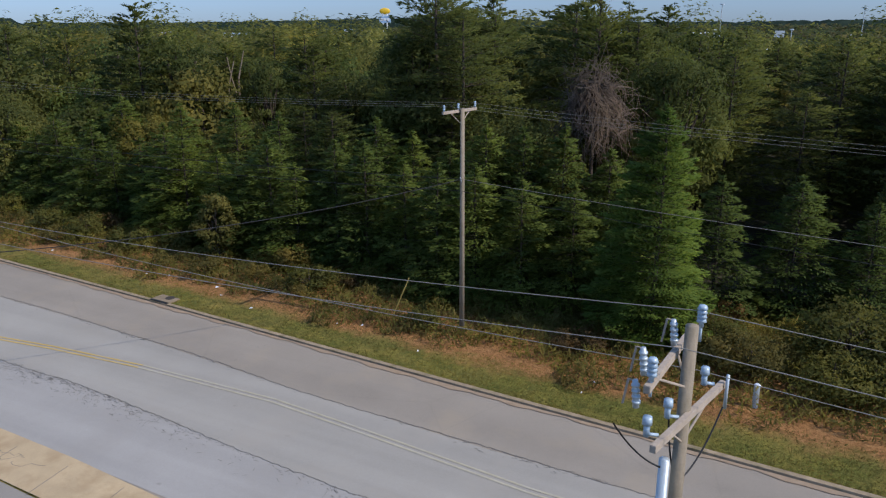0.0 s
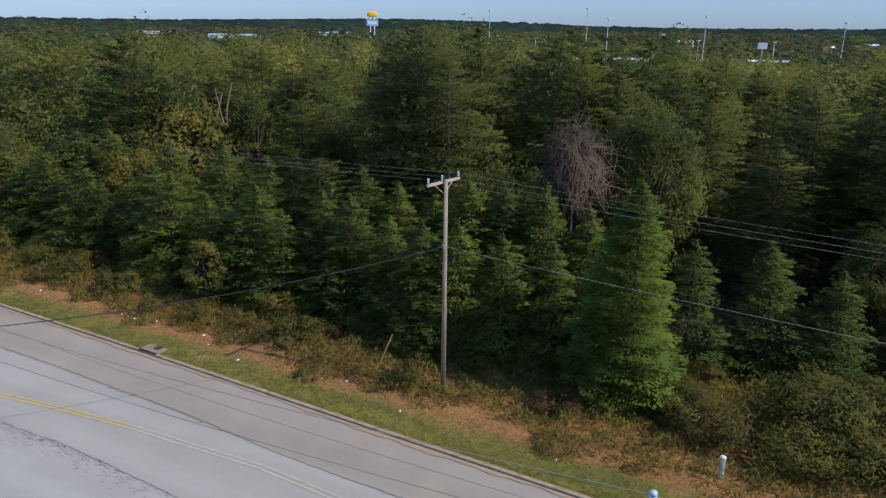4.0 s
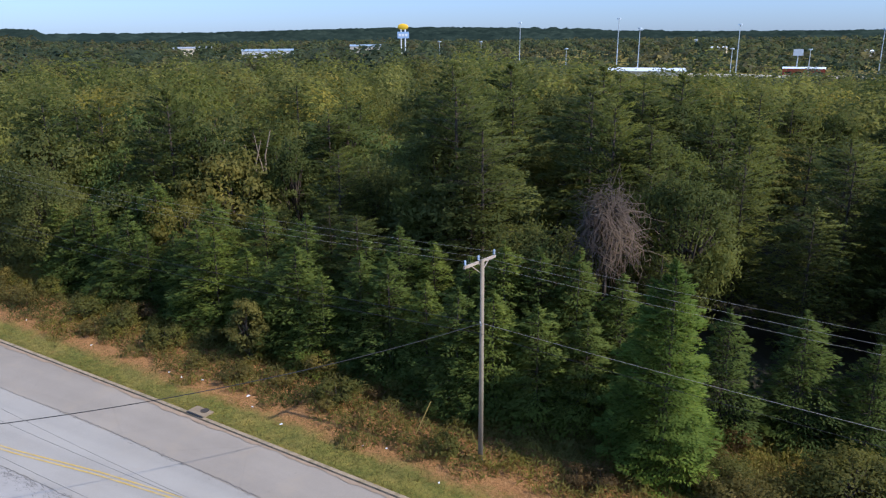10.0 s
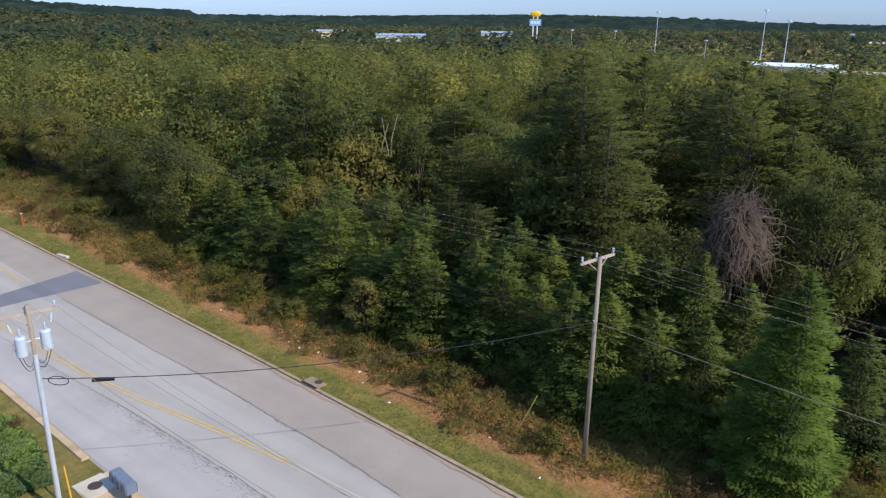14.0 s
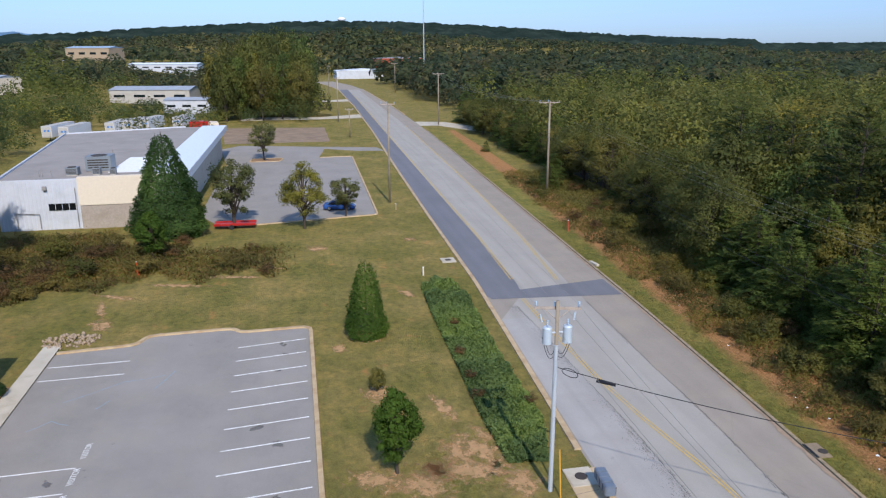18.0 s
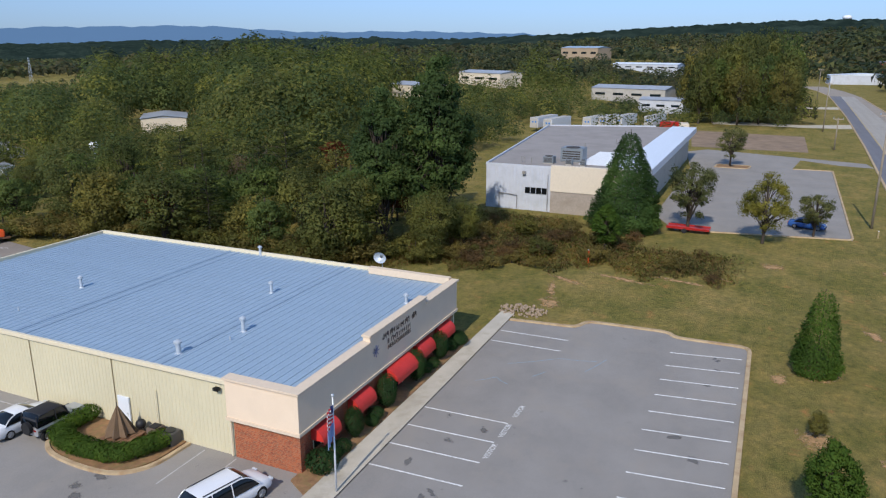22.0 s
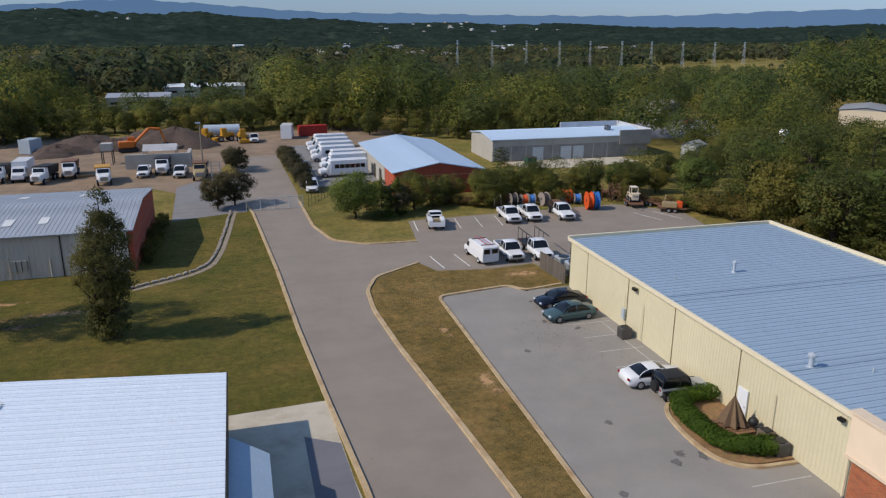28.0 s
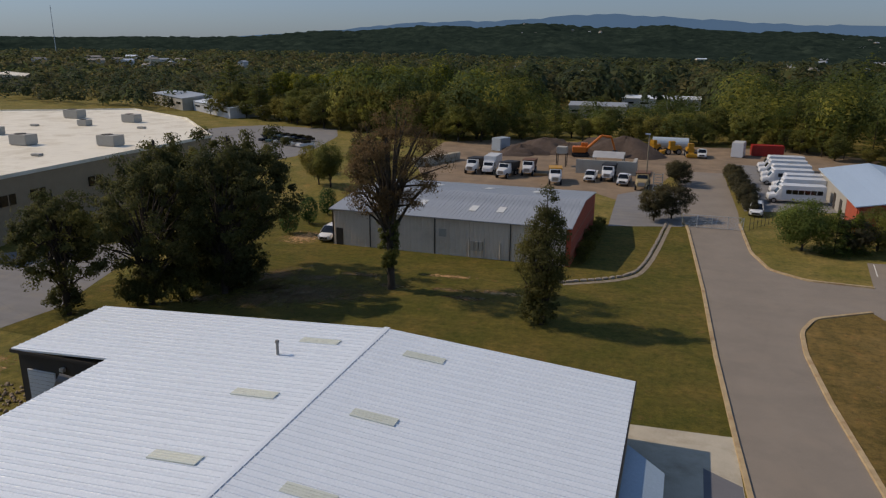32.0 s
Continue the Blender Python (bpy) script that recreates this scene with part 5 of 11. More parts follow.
# ---- woods farther off: one piece of many trees each ----
S1 = [(-62, -90), (-61, -62), (-66, -44), (-80, -34), (-99, -41), (-105, -54), (-150, -62), (-182, -60), (-190, -24), (-235, -26), (-240, 8), (-520, 12), (-520, -400), (-100, -400), (-90, -190), (-84, -150), (-84, -128), (-70, -120), (-40, -112), (-27, -106), (-27, -101), (-50, -98.5)]
S2 = [(-80, -146), (-50, -160), (-31, -172), (-20, -188), (0, -186), (30, -186), (52, -174), (66, -178), (96, -186), (112, -196), (420, -260), (420, -520), (-100, -520)]


def inside(px, py, pg):
    r = np.zeros(px.shape, bool)
    n = len(pg)
    for i in range(n):
        (x0, y0), (x1, y1) = pg[i], pg[(i + 1) % n]
        r ^= ((y0 > py) != (y1 > py)) & (px < (x1 - x0) * (py - y0) / (y1 - y0 + 1e-12) + x0)
    return r


CLEAR = [(-108, -166, 15), (-86, -125, 4), (-70, -120, 11), (-58, -122, 9), (-84, -137, 5), (-164, -162, 12), (-232, 60, 12), (-205, 64, 10), (26, -252, 17), (10, -290, 17), (140, -170, 55), (110, -100, 85), (-298, -142, 18), (-355, -133, 22), (-325, -56, 20), (-286, -38, 14), (-214, -60, 13), (-222, -48, 13), (-228, -37, 13), (-196, -59, 12), (-202, -48, 12), (-211, -36, 11), (-190, -52, 10), (-262, -44, 5),
         (-474, -74, 26), (-546, -130, 28), (-495, -160, 26), (-65, -395, 18), (-15, -420, 12), (-250, -410, 30), (-215, -432, 26), (-170, -450, 26), (-285, -386, 26), (-98, 408, 32), (-24, 480, 18), (-338, 496, 20), (-371, 420, 24), (-473, 446, 28), (-40, 432, 34), (0, 436, 30)]


def wooded(px, py):
    r = np.hypot(px, py)
    ok = ((py > np.interp(px, *zip(*sorted(FRONT))) + 5.5) & ((r < 900) | (px < -330))) | inside(px, py, S1) | inside(px, py, S2)
    ok |= (r > 420) & ~((np.abs(py - 34) < 24) & (px < 0) & (px > -580)) 
    for cx, cy, cr in CLEAR:
        ok &= np.hypot(px - cx, py - cy) > cr
    return ok


SIGHT = [(-20, 0.046), (1, 0.048), (7, 0.052), (12, 0.052), (20, 0.042), (26, 0.028), (34, 0.023), (38, 0.02), (42, 0.028), (47, 0.028), (51, 0.02), (58, 0.012), (90, 0.008)]


# far halls that stand clear above the woods, with half their width
SEEN = [(-293, -142, 14), (-356, -133, 17), (-546, -130, 17), (-325, -56, 18), (-287, -38, 10), (-474, -74, 20), (-164, -162, 10)]


def tree_scale(x, y):
    s = woods_height(x, y)
    if y > 30:
        return s
    r, az = math.hypot(x, y), math.degrees(math.atan2(-x, y)) % 360
    if 139 < az < 165.5 and 170 < r < 478:
        s = min(s, max(0.16, (23.4 - 0.042 * r - float(land(x, y))) / 18.0))
    for bx, by, w in SEEN:
        rb = math.hypot(bx, by)
        along, across = (x * bx + y * by) / rb, abs(x * by - y * bx) / rb
        if 0 < along < rb and across < w:
            top = 23.4 - (21.4 - float(land(bx, by))) * along / rb - float(land(x, y))
            s = min(s, max(0.15, top / 17.0))
    return s


def woods_height(x, y):
    """How tall the woods stand: high in the north, lower scrub between the lots, and falling away to the south."""
    r = math.hypot(x, y)
    if y > 30:
        # the tree tops keep below the line of sight to the roadside stores
        az = math.degrees(math.atan2(-x, y))
        if x < -150 and y < 130:
            return 0.92
        top = 23.4 - r * between(az, SIGHT) - float(land(x, y))
        if r > 500:
            return 0.6
        # the unseen trees east of -4 degrees stand taller, to cast shade westward
        return max(0.13, min(between(az, [(-7, 1.1), (-4, 0.82), (0, 0.88), (7, 0.96), (13, 1.03), (20, 1.12), (30, 1.1), (35, 0.95), (40, 0.95), (46, 1.08), (60, 1.0)]) if r < 130 else 0.98, top / (15.5 if r < 118 else 17.0)))
    if y < -94 and x > -86 and y > -128:
        return 0.36 if x > -60 else 0.42
    if x < -104 and y > -80:
        return 0.56
    if -330 < x < -104 and -290 < y < -84 and r > 150:
        return between(math.degrees(math.atan2(-x, y)) % 360, [(98, 1.08), (112, 1.12), (126, 1.3), (134, 1.1), (144, 0.9)])
    if x < -180:
        return 0.62
    if x > 120 and r > 220:
        return 0.5
    if -60 < x < 110 and r < 360:
        return 0.42 if -12 < x < 46 and y > -262 else 1.02
    return 0.8 if r < 380 else 0.55


def template(grown):
    """The leaves of a tree, without those that stay hidden low in the woods."""
    v, f, nv = grown[1]
    q = v.reshape(-1, 3, 3)
    ok = q[:, :, 2].mean(1) > 0.22 * v[:, 2].max()
    return q[ok].reshape(-1, 3), np.arange(3 * ok.sum()).reshape(-1, 3), nv.reshape(-1, 3, 3)[ok].reshape(-1, 3)


def dome(seed, h, R, n, ln, wd, low=0.3, lobes=9, flat=1.0):
    """The upper shell of a crown in deep woods: overlapping tufts on a lumpy dome."""
    rs = np.random.RandomState(seed)
    w = rs.normal(size=(n, 3))
    w[:, 2] = np.abs(w[:, 2]) * 1.1 - 0.25
    w /= np.linalg.norm(w, axis=1, keepdims=True)
    u = rs.normal(size=(lobes, 3))
    u[:, 2] = np.abs(u[:, 2])
    u /= np.linalg.norm(u, axis=1, keepdims=True)
    d = (w @ u.T).max(1)
    k = (0.62 + 0.38 * np.clip((d - 0.55) / 0.4, 0, 1)) * rs.uniform(0.86, 1.06, n)
    c = np.stack([w[:, 0] * R * k, w[:, 1] * R * k, h * low + w[:, 2] * h * (1 - low) * k * flat], 1)
    near = u[(w @ u.T).argmax(1)]
    nn = 0.6 * w + 0.8 * (w - near * 0.75) + np.array([0, 0, 0.35])
    o = np.cross(rs.normal(size=(n, 3)), w)
    o[:, 2] -= 0.2
    return None, cards(c, o, rs.uniform(0.7, 1.3, n) * ln, rs.uniform(0.7, 1.3, n) * wd, rs, nn, 0.35)


def grove(name, px, py, temps, mats, seed, sizes, label):
    """Many trees of a few shapes, each turned and scaled, as one object for every kind of leaf."""
    rs = np.random.RandomState(seed)
    sel = rs.randint(0, len(temps), len(px))
    for m in range(len(mats)):
        vs, fs, ns, o = [], [], [], 0
        for k, (ti, mi) in enumerate(temps):
            if mi != m:
                continue
            idx = np.where(sel == k)[0]
            if not len(idx):
                continue
            v, f, nv = ti
            s = rs.uniform(*sizes, len(idx)) * np.array([tree_scale(float(a_), float(b_)) for a_, b_ in zip(px[idx], py[idx])])
            w = s ** 0.7 * rs.uniform(0.95, 1.4, len(idx))
            t = rs.uniform(0, 6.283, len(idx))
            c, sn = np.cos(t) * w, np.sin(t) * w
            X = v[None, :, 0] * c[:, None] - v[None, :, 1] * sn[:, None] + px[idx][:, None]
            Y = v[None, :, 0] * sn[:, None] + v[None, :, 1] * c[:, None] + py[idx][:, None]
            Z = v[None, :, 2] * s[:, None] + land(px[idx], py[idx])[:, None]
            vs.append(np.stack([X, Y, Z], -1).reshape(-1, 3))
            ns.append(np.stack([nv[None, :, 0] * np.cos(t)[:, None] - nv[None, :, 1] * np.sin(t)[:, None], nv[None, :, 0] * np.sin(t)[:, None] + nv[None, :, 1] * np.cos(t)[:, None], np.broadcast_to(nv[None, :, 2], X.shape)], -1).reshape(-1, 3))
            fs.append((f[None] + (np.arange(len(idx)) * len(v))[:, None, None] + o).reshape(-1, 3))
            o += len(idx) * len(v)
        if vs:
            part(name, raw_mesh(name, np.concatenate(vs), np.concatenate(fs), mats[m], normals=np.concatenate(ns)), None, None, label, kind="stuff", category="woods")


def scatter(r0, r1, gap, seed, a0=15, a1=245, east=345):
    rs = np.random.RandomState(seed)
    g = np.arange(-r1 * 1.3, r1 * 1.3, gap)
    px, py = [q.ravel() for q in np.meshgrid(g, g)]
    px, py = 0.86 * px - 0.51 * py, 0.51 * px + 0.86 * py
    px, py = px + rs.uniform(-0.55, 0.55, px.shape) * gap, py + rs.uniform(-0.55, 0.55, py.shape) * gap
    r = np.hypot(px, py)
    az = np.degrees(np.arctan2(-px, py)) % 360
    k = (r >= r0) & (r < r1) & (((az > a0 - 20) & (az < a1)) | (az > east)) & wooded(px, py)
    return px[k], py[k]


MATS = [PINE_LEAF, OAK_LEAF, OLIVE_LEAF]
RUSSET = leaf_material("russet_leaves", "40291a", "6b4028", "8a5a34")
for s in range(4):
    kind_of("wood_pine", broadleaf(196 + s, 15.5, 4.7, 0.1, 150, 84, 0.34, 0.11, egg=0.45, ragged=0.35, fat=0.8) if s == 3 else conifer(200 + s, 15.6, 4.9 - 0.3 * s, 0.2, 0.6, 9, 62, 0.3, 0.13, 0.2 + 0.07 * s, 0.36, 0.16), PINE_LEAF)
    kind_of("wood_oak", broadleaf(210 + s, 13.0, 5.6, 0.04, 130, 96, 0.26, 0.2, ragged=0.35), OAK_LEAF)
    kind_of("wood_olive", broadleaf(220 + s, 11.5, 5.0, 0.04, 120, 90, 0.25, 0.19, ragged=0.35), OLIVE_LEAF)
    kind_of("back_pine", broadleaf(192 + s, 15.5, 4.7, 0.1, 110, 62, 0.46, 0.18, egg=0.45, ragged=0.35, fat=0.85) if s == 3 else conifer(240 + s, 15.6, 5.0 - 0.3 * s, 0.22, 0.8, 8, 40, 0.46, 0.2, 0.2 + 0.07 * s, 0.36, 0.16), PINE_LEAF)
    kind_of("back_oak", broadleaf(214 + s, 13.0, 5.6, 0.03, 96, 62, 0.4, 0.31, ragged=0.35), OAK_LEAF)
    kind_of("back_olive", broadleaf(224 + s, 11.5, 5.1, 0.03, 90, 58, 0.4, 0.31, ragged=0.35), OLIVE_LEAF)
for s in range(3):
    kind_of("wood_greenoak", broadleaf(310 + s, 13.0, 5.2, 0.04, 130, 92, 0.26, 0.2, ragged=0.4), GREEN_OAK)
    kind_of("back_greenoak", broadleaf(313 + s, 13.0, 5.2, 0.03, 92, 60, 0.4, 0.31, ragged=0.4), GREEN_OAK)
kind_of("wood_russet", broadleaf(236, 10.5, 3.4, 0.1, 60, 70, 0.25, 0.19), RUSSET)
kind_of("back_russet", broadleaf(237, 10.5, 3.4, 0.1, 50, 50, 0.36, 0.28), RUSSET)
sheet("woods_floor", [(x, y + 3.2) for x, y in FRONT if x > -330] + [(140, 175), (-60, 205), (-330, 175)], 0.03, WOODS_FLOOR, "leaf litter and undergrowth under the north woods, darkened as shade", category="ground")
# east reaches out of sight: trees added there to shade the woods' right side
px, py = scatter(38, 86, 6.6, 1, east=308)
rng = random.Random(8)
LABELS = {"greenoak": "bright green oak in the south woods", "pine": "tall dark green pine in the woods", "oak": "green oak in the mixed woods", "olive": "olive tree turning in the woods", "russet": "russet autumn tree in the woods"}
for x, y in zip(px, py):
    x, y = float(x), float(y)
    north = y > 0
    piney = (1.0 if x > -16 else (0.82 if x > -40 else 0.3)) if north else 0.14
    k = "pine" if rng.random() < piney else rng.choice(("oak", "oak", "olive", "oak", "oak", "oak" if north else "russet") if rng.random() < 0.5 else ("oak", "pine" if north else "oak"))
    if not north and k in ("oak", "olive") and rng.random() < 0.6:
        k = "greenoak"
    depth = y - between(x, FRONT) if north else 20
    ts = tree_scale(x, y)
    size = rng.uniform(0.82, 1.15) * ts * (0.7 if north and depth < 11 else 1.0)
    near = math.hypot(x, y) < 72 and (not north or depth < 22)
    plant(("wood_" if near else "back_") + k, x, y, size, wide=rng.uniform(0.95, 1.25) * (1.0 if ts > 0.5 else 1.25), group="woods trees", label=LABELS[k])
# unseen eastern trees for shade in this ring as well
px, py = scatter(86, 118, 6.8, 2, east=322)
for x, y in zip(px, py):
    x, y = float(x), float(y)
    k = rng.choice(("pine", "pine", "oak", "oak", "oak", "olive", "greenoak") if y > 0 else ("pine", "pine", "oak", "oak", "greenoak", "greenoak", "olive", "russet"))
    if y > 0 and x > -25:
        k = rng.choice((k, "pine"))
    plant("back_" + k, x, y, rng.uniform(0.8, 1.15) * tree_scale(x, y), wide=rng.uniform(0.95, 1.2), group="woods trees", label=LABELS[k])
DEEP = leaf_material("deep_woods_leaves", "36442a", "50603a", "707a50")
SOUTH_MATS = [PINE_LEAF, DEEP, OAK_LEAF]
edge = [(-84, -146), (-66, -152), (-50, -160), (-31, -172), (-20, -188), (0, -186), (30, -186), (52, -174), (66, -178), (96, -186), (112, -196), (150, -206)]
for (ax, ay), (bx, by) in zip(edge, edge[1:]):
    n = max(1, round(math.hypot(bx - ax, by - ay) / 5.0))
    for k in range(n):
        for row in (0, 1):
            x, y = ax + (bx - ax) * (k + 0.5 * row) / n + rng.uniform(-1, 1), ay + (by - ay) * (k + 0.5 * row) / n - 5.5 * row + rng.uniform(-1.5, 1)
            kk = rng.choice(("oak", "olive", "oak", "pine", "olive"))
            plant("back_" + kk, x, y, (rng.uniform(0.3, 0.55) + 0.2 * row) * (1.0 if x < 46 else 1.5), wide=rng.uniform(1.0, 1.3), group="yard edge trees", label="leafy tree at the edge of the dirt yard" if kk != "pine" else "green pine at the edge of the dirt yard")
for r0, r1, n, ln, wd, sd in ((118, 175, 900, 0.58, 0.4, 3), (175, 260, 520, 0.78, 0.56, 23)):
    mid = [(template(dome(230 + i, 15.5, 4.9, n, ln, wd * 0.8, 0.28)), 0) for i in range(4)] + [(template(dome(240 + i, 13.5, 6.2, n, ln, wd, 0.42)), 1) for i in range(5)] + [(template(dome(250 + i, 12, 5.8, n, ln, wd, 0.42)), 2) for i in range(4)]
    px, py = scatter(r0, r1, 7.4, sd)
    for k, seed, mats in ((py > 0, 4, MATS), (py <= 0, 14, SOUTH_MATS)):
        grove("woods", px[k], py[k], mid, mats, seed + sd, (0.55, 1.35), "dense mixed woods of pines and oaks")
# greyer copies of the near leaf colours, with distance haze mixed in
HAZED_MATS = [leaf_material("hazed_pine_needles", "303c2e", "445240", "586650"), leaf_material("hazed_oak_leaves", "363f2e", "4c563e", "62684f"), leaf_material("hazed_turning_leaves", "3c402e", "525440", "686650")]
mid2 = [(template(dome(260 + i, 15.5, 5.2, 110, 2.0, 1.5, 0.25)), 0) for i in range(3)] + [(template(dome(264 + i, 14, 6.0, 110, 1.9, 1.7)), 1) for i in range(3)] + [(template(dome(268 + i, 13, 5.6, 100, 1.9, 1.7)), 2) for i in range(3)]
px, py = scatter(260, 480, 9.0, 5)
ridge = (np.hypot(px, py) < 370) & (px < -150) & (py < -60)
crowns = [(template(dome(280 + i, 15.5, 4.8 + 0.3 * i, 280, 1.05, 0.7, 0.15)), i % 2) for i in range(5)]
grove("woods", px[ridge], py[ridge], crowns, [PINE_LEAF, DEEP], 7, (0.6, 1.3), "tall woods on the low ridge")
px, py = px[~ridge], py[~ridge]
grove("far_woods", px, py, mid2, HAZED_MATS, 6, (0.55, 1.35), "mixed woods stretching away")
mid3 = [(template(dome(270 + i, 14, 8.5, 26, 4.6, 4.0)), i % 3) for i in range(6)]
px, py = scatter(480, 1000, 13, 7)
grove("distant_woods", px, py, mid3, HAZED_MATS, 8, (0.6, 1.2), "distant woods beyond the town")

# canopy beyond, to the hills
def canopy_material():
    m = bpy.data.materials.new("hazed_canopy")
    m.use_nodes = True
    nt = m.node_tree
    p = nt.nodes["Principled BSDF"]
    # the greens carry a bluish grey that stands for distance haze
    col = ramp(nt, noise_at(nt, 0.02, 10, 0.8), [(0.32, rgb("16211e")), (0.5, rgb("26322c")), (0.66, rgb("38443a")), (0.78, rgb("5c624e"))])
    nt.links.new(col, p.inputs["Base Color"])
    p.inputs["Roughness"].default_value = 1.0
    p.inputs["Specular IOR Level"].default_value = 0.0
    return m


# how high the far hills stand round the compass
RISE = [(-20, 0), (100, 0), (110, 30), (135, 20), (143, 4), (150, 16), (156, 28), (164, 30), (170, 34), (176, 46), (182, 58), (188, 64), (194, 66), (200, 52), (205, 38), (210, 22), (216, 6), (260, 8)]
rs = np.random.RandomState(9)
cr = np.geomspace(960, 4300, 90)
ca = np.radians(np.linspace(-20, 260, 700))
cg, cang = np.meshgrid(cr, ca, indexing="ij")
cx, cy = -cg * np.sin(cang), cg * np.cos(cang)
far_in = np.clip((cg - 960) / 260, 0, 1)
cz = land(cx, cy) - 2 + 11 * far_in + rs.uniform(0, 1, cx.shape) ** 1.5 * (7 + 6 * (cg > 2500)) * far_in + ((cg - 960) / 3340) * np.interp(np.degrees(cang), *zip(*RISE)) * (1 + 0.16 * np.sin(np.degrees(cang) * 0.7) + 0.3 * np.sin(cg / 130 + 2.2 * np.sin(np.degrees(cang) * 0.33)) * np.clip((4200 - cg) / 900, 0, 1))
hill_x, hill_y = cx, cy
nr, nc = cx.shape
ii = np.arange((nr - 1) * nc).reshape(nr - 1, nc)[:, :-1].ravel()
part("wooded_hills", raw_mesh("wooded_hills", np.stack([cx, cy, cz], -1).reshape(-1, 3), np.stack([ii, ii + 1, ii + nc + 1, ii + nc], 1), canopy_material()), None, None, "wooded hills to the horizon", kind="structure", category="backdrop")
# Aerial haze is put into the mountains' colour: dark blue base, blue glow.
HAZE_HILL = material("haze_blue_mountains", "1c2a3c", 1.0, vary=0.08, scale=0.002, fine=0.01, relief=0)
air = HAZE_HILL.node_tree.nodes["Principled BSDF"]
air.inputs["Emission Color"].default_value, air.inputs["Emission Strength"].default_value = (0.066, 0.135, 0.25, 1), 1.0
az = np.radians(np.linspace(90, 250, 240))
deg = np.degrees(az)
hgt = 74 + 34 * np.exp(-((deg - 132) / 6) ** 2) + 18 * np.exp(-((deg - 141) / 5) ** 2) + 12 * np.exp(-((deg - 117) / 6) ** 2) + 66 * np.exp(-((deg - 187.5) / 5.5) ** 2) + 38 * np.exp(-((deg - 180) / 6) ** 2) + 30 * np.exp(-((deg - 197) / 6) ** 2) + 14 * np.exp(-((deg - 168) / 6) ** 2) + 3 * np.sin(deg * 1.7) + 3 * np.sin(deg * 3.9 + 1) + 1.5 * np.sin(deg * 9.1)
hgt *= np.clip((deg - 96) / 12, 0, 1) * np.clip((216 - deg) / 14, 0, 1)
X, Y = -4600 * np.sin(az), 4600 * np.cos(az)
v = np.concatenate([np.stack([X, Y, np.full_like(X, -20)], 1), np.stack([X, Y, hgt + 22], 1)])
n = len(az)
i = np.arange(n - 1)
part("mountains", raw_mesh("mountains", v, np.stack([i, i + 1, i + 1 + n, i + n], 1), HAZE_HILL), None, None, "mountains on the horizon, glowing in painted haze blue", kind="structure", category="backdrop")

# ---- utility poles and wires ----
POLE_WOOD = material("weathered_pole_wood", "8a7f6e", 0.95, vary=0.2, scale=1.0, fine=14, relief=0.4, stretch=(6, 6, 0.5), dirt="5f5a45", dirt_scale=0.6)
ARM_WOOD = material("grey_crossarm_wood", "a39688", 0.95, vary=0.18, scale=2, fine=20, relief=0.4)
PORCELAIN = material("pale_blue_porcelain", "a4b8c8", 0.25, vary=0.06)
GREY_METAL = material("galvanised_metal", "b4bcc2", 0.4, 0.25, vary=0.08)
CAN = material("pale_grey_transformer_paint", "b4c0c8", 0.35, 0.2, vary=0.05)
WIRE = material("grey_wire", "86827a", 0.7, 0.0, vary=0.05)
BLACK = material("black_rubber", "17171a", 0.6, vary=0.15)


def ring_pin(bm, x, y, z, r=0.07, h=0.28, skirts=3):
    """A ribbed insulator standing on its pin."""
    rod(bm, (x, y, z), (x, y, z + h), r * 0.5, r * 0.45, 8)
    for i in range(skirts):
        zz = z + h * (0.35 + 0.6 * i / max(1, skirts - 1))
        rod(bm, (x, y, zz - 0.03), (x, y, zz + 0.03), r, r * 0.7, 10)


def crossarm(pole, z, ln, d, off=0.16, braces=True, pins=(-1, -0.1, 1), label=""):
    """A timber arm along the plan way d, with two braces and insulators."""
    d = Vector((*d, 0)).normalized()
    s = Vector((-d.y, d.x, 0)) * off
    m = Matrix.Translation(s + Vector((0, 0, z))) @ d.to_track_quat("X", "Z").to_matrix().to_4x4()
    bm = bmesh.new()
    box(bm, -ln / 2, ln / 2, -0.055, 0.055, -0.07, 0.07, 0.008, m)
    part("crossarm", bm, ARM_WOOD, pole)
    if braces:
        for e in (-1, 1):
            bm = bmesh.new()
            rod(bm, s * 0.9 + d * e * ln * 0.28 + Vector((0, 0, z - 0.05)), s * 0.6 + Vector((0, 0, z - 0.62)), 0.025, n=6)
            part("brace", bm, ARM_WOOD, pole)
    for e in pins:
        bm = bmesh.new()
        p = s + d * e * (ln / 2 - 0.1)
        ring_pin(bm, p.x, p.y, z + 0.07)
        part("insulator", bm, PORCELAIN, pole, smooth=True)


def pole(x, y, h, lean=(0, 0), r=0.16, label="weathered wooden utility pole", metal=False):
    ob = thing("utility_pole", x, y, 0, label=label, category="utility pole", group="utility poles")
    bm = bmesh.new()
    rod(bm, (0, 0, -0.2), (lean[0], lean[1], h), r, r * 0.72, 14)
    part("shaft", bm, POLE_WOOD, ob, smooth=True)
    return ob


# across the road, with a slanting arm and low braces
p0 = pole(-15.65, 32.6, 12.0, r=0.145, label="weathered wooden utility pole with crossarm at the woods' edge")
crossarm(p0, 11.85, 2.7, (0.2, 1.0))
bm = bmesh.new()
rod(bm, (0, -0.1, 8.35), (0, -0.22, 8.6), 0.03, n=8)
part("bracket", bm, GREY_METAL, p0)
